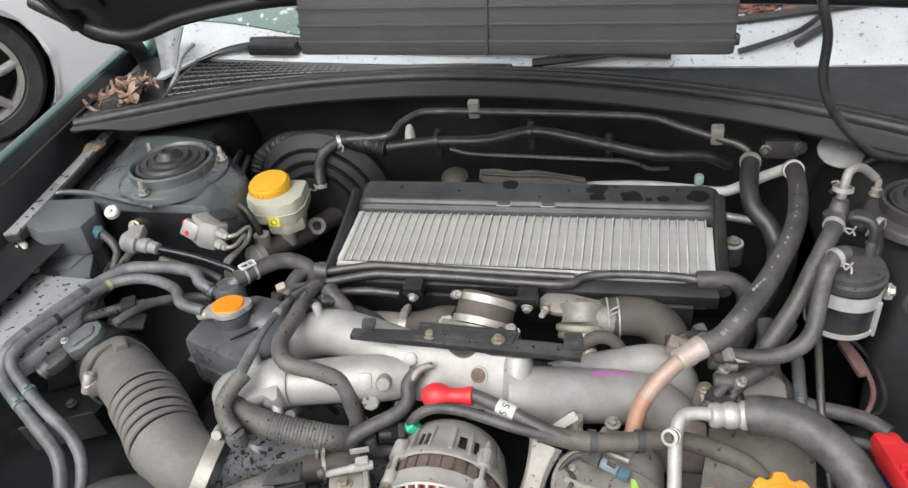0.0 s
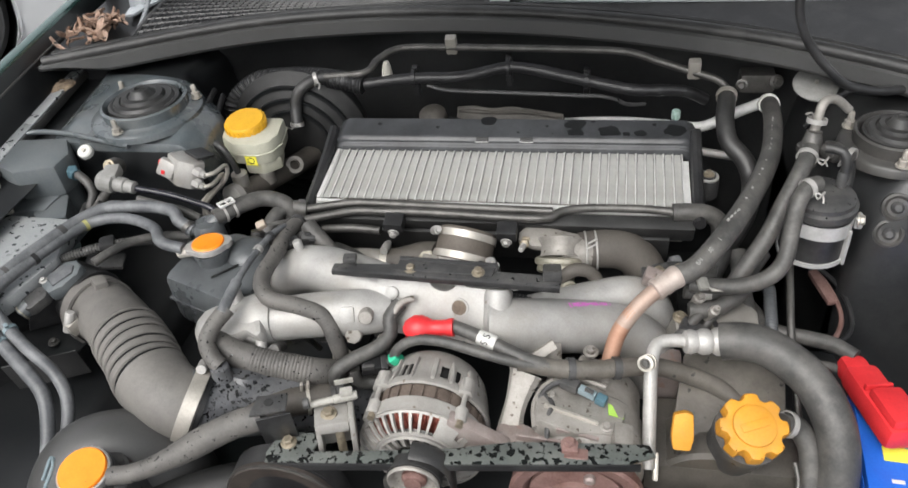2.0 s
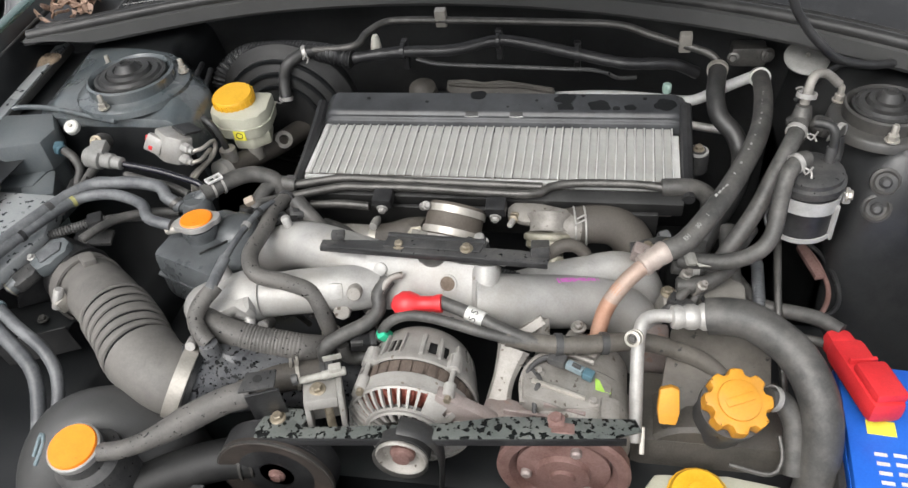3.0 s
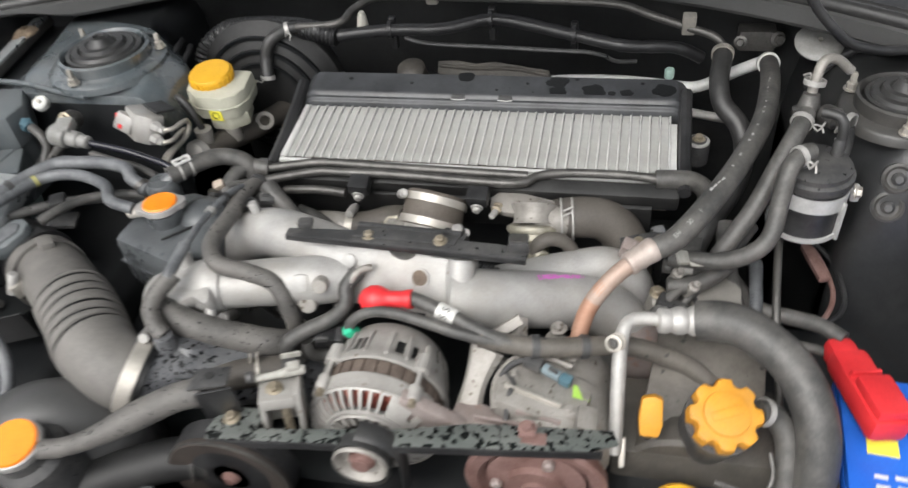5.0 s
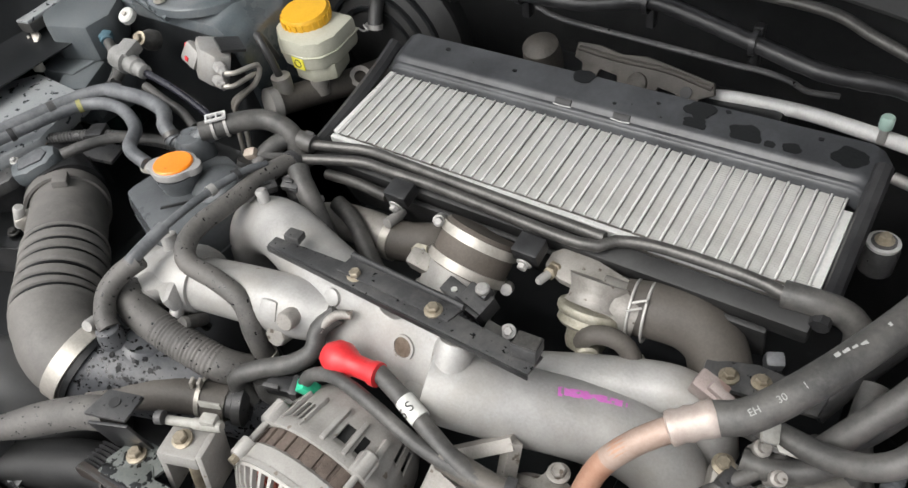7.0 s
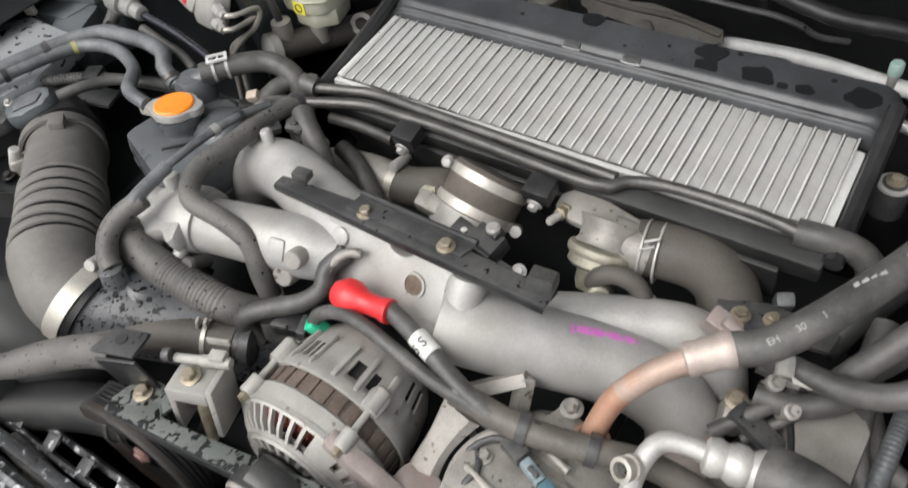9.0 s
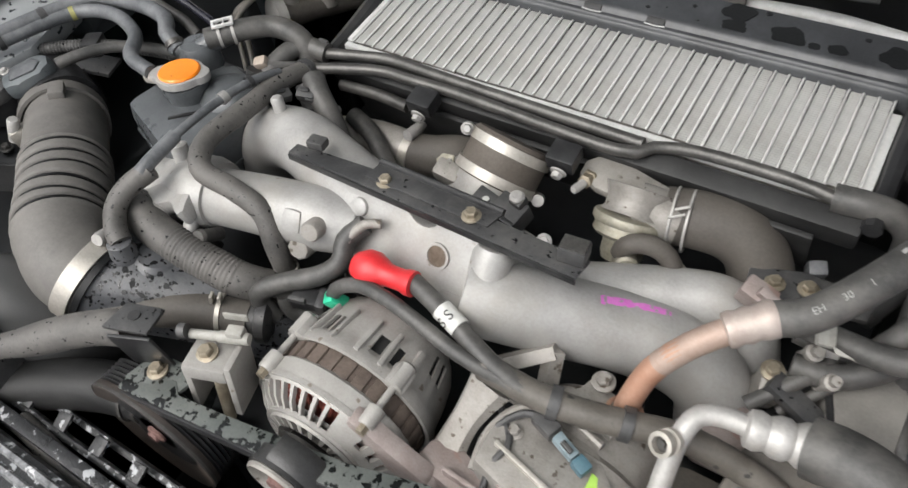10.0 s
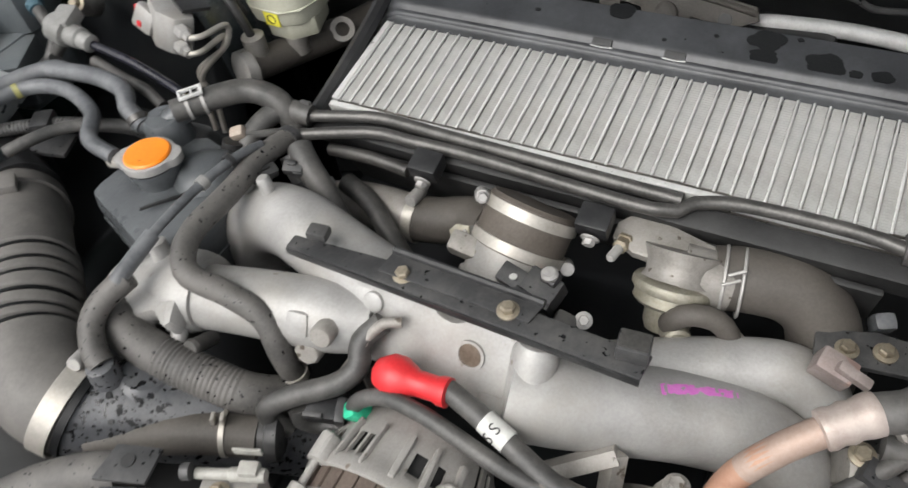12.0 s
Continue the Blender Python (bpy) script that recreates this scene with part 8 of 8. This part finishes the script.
part("valve_cap", lathe([(0.0066, 0), (0.007, 0.002), (0.007, 0.012), (0.0055, 0.014), (0, 0.014)], (0.248, 1.103, 0.838), (0, 0, 1), 20), surf("pale_green_cap", (0.35, 0.52, 0.46), (0.45, 0.6, 0.54), 0.4), sp, "pale green valve cap")
part("lower_pipe", tube([(0.27, 1.09, 0.79), (0.33, 1.08, 0.785), (0.36, 1.075, 0.785)], 0.0065, 12), STEEL, sp)
jb = thing("pipe_joint", (0.365, 1.1, 0.88), "grimy pipe joint block on the firewall", "pipe joint")
part("block", box((0.05, 0.03, 0.03), pose(0.36, 1.11, 0.9), 0.005), STEEL_DARK, jb)
part("bolt", bolt((0.385, 1.095, 0.905), (0.3, -0.9, 0.3), 0.007), STEEL_DARK, jb)
part("bolt", bolt((0.338, 1.095, 0.9), (-0.2, -0.9, 0.3), 0.006), STEEL_DARK, jb)
gr = thing("firewall_grommet", (0.444, 1.09, 0.88), "white round plastic grommet on the firewall", "grommet")
part("disc", lathe([(0.03, 0.0), (0.031, 0.003), (0.028, 0.006), (0.02, 0.0075), (0, 0.008)], (0.431, 1.06, 0.917), (0.0, -0.35, 0.94), 36), GREY_PLASTIC, gr)
part("dimple", lathe([(0.003, 0.007), (0.003, 0.01), (0, 0.01)], (0.431, 1.06, 0.917), (0.0, -0.35, 0.94), 12), BAND_STEEL, gr)
hose("grommet_cable", [(0.415, 1.01, 0.88), (0.435, 1.015, 0.905), (0.455, 1.01, 0.93), (0.47, 1.0, 0.945)], 0.004, BLACK, "thin black cable beside the grommet", "cable", 8)
hose("hood_washer_hose", [(0.345, 0.96, 1.22), (0.352, 0.95, 1.17), (0.364, 0.95, 1.129), (0.366, 0.95, 1.08), (0.378, 0.95, 1.045), (0.395, 0.95, 1.019), (0.418, 0.948, 0.994), (0.441, 0.95, 0.975), (0.482, 0.96, 0.962), (0.52, 0.98, 0.955)], 0.0058, BLACK, "black washer hose hanging from the hood", "hose", 10)

# engine rear, seen behind the intercooler
er = thing("engine_rear_casting", (-0.04, 1.08, 0.76), "dull grey castings behind the intercooler", "casting")
part("knob", lathe([(0.022, -0.06), (0.024, 0.0), (0.022, 0.018), (0.012, 0.026), (0, 0.027)], (-0.137, 1.088, 0.838), (0, -0.3, 1), 24), GRIME, er)
RB = pose(-0.012, 1.102, 0.838, 58, 0, -4)
own = slab([(-0.09, 0.014), (-0.06, 0.017), (-0.03, 0.013), (0.0, 0.018), (0.04, 0.014), (0.085, 0.009), (0.09, -0.004), (0.074, -0.012), (0.068, -0.03), (0.05, -0.031), (0.046, -0.014), (0.024, -0.012), (0.018, -0.034), (-0.022, -0.035), (-0.03, -0.012), (-0.052, -0.01), (-0.058, -0.026), (-0.072, -0.027), (-0.078, -0.008), (-0.09, -0.004)], -0.003, 0.003, RB, 0.0016)
part("pressed_bracket", own, GRIME, er, "grimy pressed bracket with rounded tabs")
part("bead", tube([RB @ Vector((-0.086, 0.008, 0.003)), RB @ Vector((-0.03, 0.007, 0.004)), RB @ Vector((0.03, 0.009, 0.004)), RB @ Vector((0.085, 0.003, 0.003))], 0.0035, 8), GRIME, er)
part("dome", lathe([(0.013, 0.0), (0.012, 0.004), (0.007, 0.007), (0, 0.0075)], RB @ Vector((-0.002, -0.014, 0.002)), RB.to_3x3() @ Vector((0, 0, 1)), 24), GRIME, er)
# The plate is uncut; this disc paints the opening's shade.
part("opening_shade", lathe([(0.007, 0.0), (0.007, 0.0045), (0, 0.0045)], RB @ Vector((0.058, -0.009, 0.0)), RB.to_3x3() @ Vector((0, 0, 1)), 18), BAY_BLACK, er, "black disc painting the shade of a bracket opening")
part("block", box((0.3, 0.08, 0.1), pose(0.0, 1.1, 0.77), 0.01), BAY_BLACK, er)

# ---- left apron fittings ----
rl = thing("relay_box", (-0.68, 0.84, 0.86), "slate-blue plastic relay box beside the strut tower", "relay box")
part("lid", slab([(-0.745, 0.815), (-0.76, 0.878), (-0.66, 0.888), (-0.63, 0.845), (-0.632, 0.808), (-0.69, 0.79)], 0.872, 0.924, None, 0.008), RELAY, rl)
part("case", slab([(-0.735, 0.82), (-0.745, 0.87), (-0.665, 0.88), (-0.64, 0.842), (-0.645, 0.77), (-0.7, 0.76)], 0.79, 0.875, None, 0.006), RELAY, rl)
part("skirt", slab([(-0.69, 0.8), (-0.635, 0.815), (-0.605, 0.76), (-0.64, 0.735)], 0.82, 0.872, None, 0.006), RELAY, rl)
solo("apron_bead", tube([(-0.765, 0.86, 0.905), (-0.755, 0.88, 0.915), (-0.742, 0.898, 0.921), (-0.714, 0.904, 0.922), (-0.664, 0.899, 0.922), (-0.598, 0.883, 0.92), (-0.55, 0.874, 0.918)], 0.0042, 10), BAY_PAINT, "rolled sheet-metal bead of the inner fender", "bead", kind="structure")
flr = thing("fender_flange", (-0.748, 0.91, 0.9), "dusty grey flange along the car fender, lip painted pale for sky sheen", "flange")
part("rail", box((0.034, 0.35, 0.014), pose(-0.7605, 0.955, 0.914, 0, -4, 8), 0.003), TOWER_GREY, flr)
# Pale lip colour paints the sky sheen on the wet flange.
part("top_lip", box((0.032, 0.348, 0.004), pose(-0.7625, 0.955, 0.9225, 0, -4, 8), 0.0015), WET, flr)
part("bead", tube([(-0.726, 0.785, 0.92), (-0.744, 0.915, 0.921), (-0.773, 1.125, 0.921)], 0.003, 8, 0.05), TOWER_GREY, flr)
random.seed(12)
own = lathe([(0.026, -0.001), (0.021, 0.0015), (0.015, 0.003), (0.009, 0.0038), (0.004, 0.0045), (0, 0.0048)], (-0.776, 1.05, 0.924), (0, 0, 1), 26)
for v in own.verts:
    v.co += Vector((random.uniform(-1, 1), random.uniform(-1, 1), random.uniform(-0.3, 0.6))) * 0.003
solo("silt_pile", own, surf("damp_silt", (0.12, 0.09, 0.06), (0.3, 0.23, 0.165), 0.8, scale=90, bump=0.5), "small heap of damp tan silt on the fender flange", "silt")
tp = thing("teal_plug", (-0.61, 0.81, 0.87), "teal wiring plug with grey loom", "plug")
part("plug", box((0.014, 0.016, 0.014), pose(-0.618, 0.822, 0.905, 10, 10, 20), 0.004), TEAL, tp)
part("collar", ring((-0.61, 0.817, 0.904), (0.8, -0.5, -0.1), 0.006, 0.006, 0.002), TEAL, tp)
part("loom", tube([(-0.605, 0.815, 0.905), (-0.59, 0.808, 0.9), (-0.58, 0.8, 0.885), (-0.582, 0.785, 0.87), (-0.57, 0.775, 0.87), (-0.55, 0.778, 0.89), (-0.535, 0.785, 0.905)], 0.0065, 10), RUBBER, tp)
part("loom_branch", tube([(-0.6, 0.8, 0.86), (-0.59, 0.775, 0.862), (-0.57, 0.765, 0.87), (-0.545, 0.77, 0.888)], 0.007, 10), RUBBER_DARK, tp)
sw = thing("pressure_switch", (-0.52, 0.785, 0.88), "grey pressure switch plug with glossy black cable", "switch")
part("body", lathe([(0.012, -0.02), (0.015, -0.016), (0.015, 0.004), (0.011, 0.006), (0.011, 0.02), (0.009, 0.022), (0.009, 0.034), (0.006, 0.036)], (-0.53, 0.788, 0.912), (0.95, -0.08, -0.16), 20), GREY_PLASTIC, sw)
part("cap", box((0.022, 0.026, 0.016), pose(-0.532, 0.796, 0.921, 10, 0, 10), 0.003), GREY_PLASTIC, sw)
part("cable", tube([(-0.5, 0.786, 0.906), (-0.45, 0.783, 0.899), (-0.41, 0.778, 0.891), (-0.379, 0.772, 0.884), (-0.37, 0.765, 0.87)], 0.0045, 10), surf("glossy_black_sheath", (0.01, 0.01, 0.014), (0.025, 0.025, 0.035), 0.15), sw, "glossy black cable")
part("wire", tube([(-0.49, 0.775, 0.895), (-0.45, 0.768, 0.89), (-0.42, 0.765, 0.885), (-0.39, 0.755, 0.88)], 0.0055, 10), RUBBER, sw)
wb = thing("wall_bolt", (-0.56, 0.85, 0.89), "zinc bolt with rubber washer on the inner fender", "bolt")
part("washer", lathe([(0.013, -0.01), (0.0135, 0.0), (0.011, 0.006), (0.008, 0.014)], (-0.565, 0.846, 0.9), (0.1, -0.8, 0.6), 22), STEEL_DARK, wb)
part("bolt", bolt((-0.5645, 0.8355, 0.908), (0.1, -0.8, 0.6), 0.006), ZINC, wb)
for (x, y, z), r, mat, nm, lab in (((-0.614, 0.858, 0.918), 0.011, WHITE, "round_plug", "white round plastic plug in the inner fender"), ((-0.729, 0.78, 0.90), 0.014, BAND_STEEL, "washer_bolt", "zinc washer bolt on the fender flange")):
    t = thing(nm, (x, y, z - 0.005), lab, "plug" if mat is WHITE else "bolt")
    part("disc", lathe([(r, -0.006), (r, 0.001), (r * 0.8, 0.003), (0, 0.003)], (x, y, z), (0.1, -0.5, 0.85), 22), mat, t)
    part("dot", lathe([(0.003, 0.003), (0.003, 0.006), (0, 0.006)], (x, y, z), (0.1, -0.5, 0.85), 12), BAND_STEEL, t)
for pts3 in ([(-0.503, 1.07, 0.905), (-0.49, 1.02, 0.91), (-0.482, 0.97, 0.905), (-0.48, 0.92, 0.89), (-0.485, 0.89, 0.86)], [(-0.485, 1.06, 0.9), (-0.472, 1.01, 0.9), (-0.465, 0.96, 0.892), (-0.47, 0.92, 0.875)]):
    hose("tower_loom", pts3, 0.0045, BLACK, "thin black loom beside the strut tower", "cable", 10)
for x, y, z in ((0.485, 0.809, 0.891), (0.48, 0.798, 0.86)):
    t = thing("wall_stud", (x, y, z - 0.01), "black rubber stud on the inner fender", "stud")
    part("cup", lathe([(0.017, -0.006), (0.017, 0.002), (0.014, 0.0035), (0.011, 0.001)], (x, y, z), (-0.15, -0.85, 0.45), 24), TOWER_GREY, t)
    part("pin", lathe([(0.007, -0.002), (0.007, 0.006), (0.004, 0.009), (0, 0.009)], (x, y, z), (-0.15, -0.85, 0.45), 14), BLACK_DUST, t)

# lower-left engine clutter: wires and brackets under the hoses
random.seed(11)
for k in range(9):
    a = Vector((-0.33 + 0.035 * k, 0.6 + random.uniform(-0.03, 0.03), 0.80 + random.uniform(-0.03, 0.02)))
    b = a + Vector((random.uniform(-0.06, 0.06), random.uniform(-0.05, 0.05), random.uniform(-0.05, 0.01)))
    hose("engine_wire", [a, a.lerp(b, 0.5) + Vector((0, 0, 0.015)), b], random.choice((0.004, 0.005, 0.0065)), random.choice((RUBBER, RUBBER_DARK, BLACK_DUST)), "dusty engine wiring under the manifold", "cable", 8)

ab = thing("air_box_bracket", (-0.53, 0.56, 0.79), "black folded bracket under the coolant hoses", "bracket")
part("plate", slab([(-0.05, -0.02), (0.03, -0.03), (0.05, 0.0), (0.02, 0.03), (-0.04, 0.02)], -0.002, 0.002, pose(-0.54, 0.575, 0.812, 6, 12, 24), 0.001), BAY_BLACK, ab)
part("upright", box((0.09, 0.003, 0.05), pose(-0.535, 0.548, 0.792, 10, 0, 24), 0.001), BLACK, ab)
part("bolt", bolt((-0.53, 0.572, 0.816), (0.1, 0, 1), 0.0045), STEEL_DARK, ab)
for (x, y, z), d, r in (((-0.5485, 0.526, 0.861), (0.85, -0.5, -0.3), 0.0085), ((-0.5425, 0.54, 0.87), (0.85, -0.5, -0.35), 0.0074)):
    tie = thing("hose_tie", (x, y, z - 0.008), "pale blue plastic tie round a coolant hose", "cable tie", "hose ties")
    part("band", ring((x, y, z), d, r, 0.005, 0.0012, 20), PALE_BLUE, tie)
    part("lock", box((0.006, 0.005, 0.005), pose(x, y - 0.002, z + r + 0.002, 0, 20, -30), 0.001), PALE_BLUE, tie)

# ---- dead leaves in the cowl corner ----
random.seed(7)
for k in range(70):
    x, y = random.gauss(-0.738, 0.018), random.gauss(1.15, 0.03)
    x = min(max(x, -0.785), -0.69)
    y = max(y, cowl_line(x) + 0.055)
    own = bmesh.new()
    L, W = random.uniform(0.006, 0.019), random.uniform(0.003, 0.0095)
    grid = [[own.verts.new((L * (i / 4 - 0.5) * 2, W * math.sin(math.pi * (i + 0.35) / 4.7) * s, 0.004 * math.sin(i + k) + 0.004 * s * s)) for s in (-1, 0, 1)] for i in range(5)]
    for r0, r1 in zip(grid, grid[1:]):
        for j in range(2):
            own.faces.new((r0[j], r1[j], r1[j + 1], r0[j + 1]))
    ext = bmesh.ops.extrude_face_region(own, geom=own.faces[:])
    for v in ext["geom"]:
        if isinstance(v, bmesh.types.BMVert):
            v.co.z += 0.0007
    bmesh.ops.recalc_face_normals(own, faces=own.faces[:])
    own.transform(pose(x, y, 0.978 + random.uniform(0, 0.016), random.uniform(-40, 40), random.uniform(-40, 40), random.uniform(0, 360)))
    solo("dead_leaf", own, LEAF, "brown dead leaf in the cowl corner", "leaf", "dead leaves")

# ---- the silver car parked alongside ----
car = thing("parked_car", (-2.9, 2.9, 0), "silver car parked alongside with alloy wheel", "car")
CW = pose(-2.9, 2.84, 0.33, 0, 0, -44)


def car_side(u, v):
    y = -2.2 + 4.6 * u
    z = 0.06 + 1.11 * v
    bulge = 0.06 * math.sin(math.pi * v)
    d = math.hypot(y, z - 0.33)
    if d < 0.365:
        k = 0.365 / max(d, 0.02)
        y, z = y * k, 0.33 + (z - 0.33) * k
    return CW @ Vector((0.12 + bulge, y, max(z, 0.05) - 0.33))


bm = skin(car_side, 60, 20, (-0.02, 0, 0))
back = CW.inverted()
hole = [g for g in bm.faces if math.hypot((back @ g.calc_center_median()).y, (back @ g.calc_center_median()).z) < 0.345]
bmesh.ops.delete(bm, geom=hole, context="FACES")
part("body", bm, SILVER_CAR, car)
part("bonnet", skin(lambda u, v: CW @ Vector((0.12 - 1.2 * v, -2.2 + 4.6 * u, 0.84 + 0.1 * math.sin(3.1 * v))), 20, 8, (0, 0, -0.02)), SILVER_CAR, car)
part("arch_liner", lathe([(0.355, 0.02), (0.355, -0.25), (0.02, -0.26), (0.02, -0.27), (0.365, -0.26), (0.365, 0.02), (0.355, 0.02)], CW @ Vector((0.1, 0, 0)), CW.to_3x3() @ Vector((1, 0, 0)), 40), BAY_BLACK, car)
wheel = part("tyre", lathe([(0.22, -0.2), (0.3, -0.2), (0.325, -0.17), (0.325, -0.02), (0.3, 0.01), (0.24, 0.012), (0.225, 0.0), (0.22, -0.2)], CW @ Vector((0.1, 0, 0)), CW.to_3x3() @ Vector((1, 0, 0)), 48), TYRE, car)
part("rim", ring(CW @ Vector((0.08, 0, 0)), CW.to_3x3() @ Vector((1, 0, 0)), 0.2, 0.06, 0.024, 48), ALLOY_GREY, wheel)
for k in range(6):
    a = 2 * math.pi * k / 6
    part("spoke", tube([CW @ Vector((0.1, 0.03 * math.cos(a), 0.03 * math.sin(a))), CW @ Vector((0.11, 0.12 * math.cos(a), 0.12 * math.sin(a))), CW @ Vector((0.09, 0.21 * math.cos(a + 0.08), 0.21 * math.sin(a + 0.08)))], 0.022, 10, 0.02), ALLOY_GREY, wheel)
part("hub", lathe([(0.05, 0.06), (0.05, 0.11), (0.03, 0.12), (0, 0.12)], CW.translation, CW.to_3x3() @ Vector((1, 0, 0)), 24), ALLOY_GREY, wheel)

# ---- intercooler tubes and fins, one by one ----
bar_mesh = mesh_from("tube_bar", box((0.0022, 0.112, 0.0022), pose(0, 0, 0, 5.4), 0.0007, None, 1), BAR)
bm = bmesh.new()
FOLDS, w2 = 84, (PITCH - 0.0024) / 2
prev = None
for k in range(FOLDS + 1):
    y = -0.055 + 0.11 * k / FOLDS
    z = 0.00035 * (k % 2)
    pair = [bm.verts.new((-w2 + 0.0014 * (k % 2), y, z)), bm.verts.new((w2 - 0.0005 * (k % 2), y, z * 0.8))]
    if prev:
        bm.faces.new((prev[0], pair[0], pair[1], prev[1]))
    prev = pair
bm.transform(pose(0, 0, 0, 5.4))
bmesh.ops.recalc_face_normals(bm, faces=bm.faces[:])
fin_mesh = mesh_from("fin_strip", bm, FIN, False)
mid = core_at(0, 0.5)
for k in range(N_BAR):
    x = X0 + PITCH * k
    for nm, me, dx, dz in (("tube_bar", bar_mesh, 0.0, 0.0027), ("fin_strip", fin_mesh, PITCH / 2, 0.0018)):
        if nm == "fin_strip" and k == N_BAR - 1:
            continue
        ob = new(nm, me)
        ob.parent = ic
        ob.matrix_parent_inverse = base_of(ic).inverted()
        ob.location = (x + dx + random.uniform(-0.0003, 0.0003), mid.y + random.uniform(-0.0006, 0.0006), mid.z + dz)
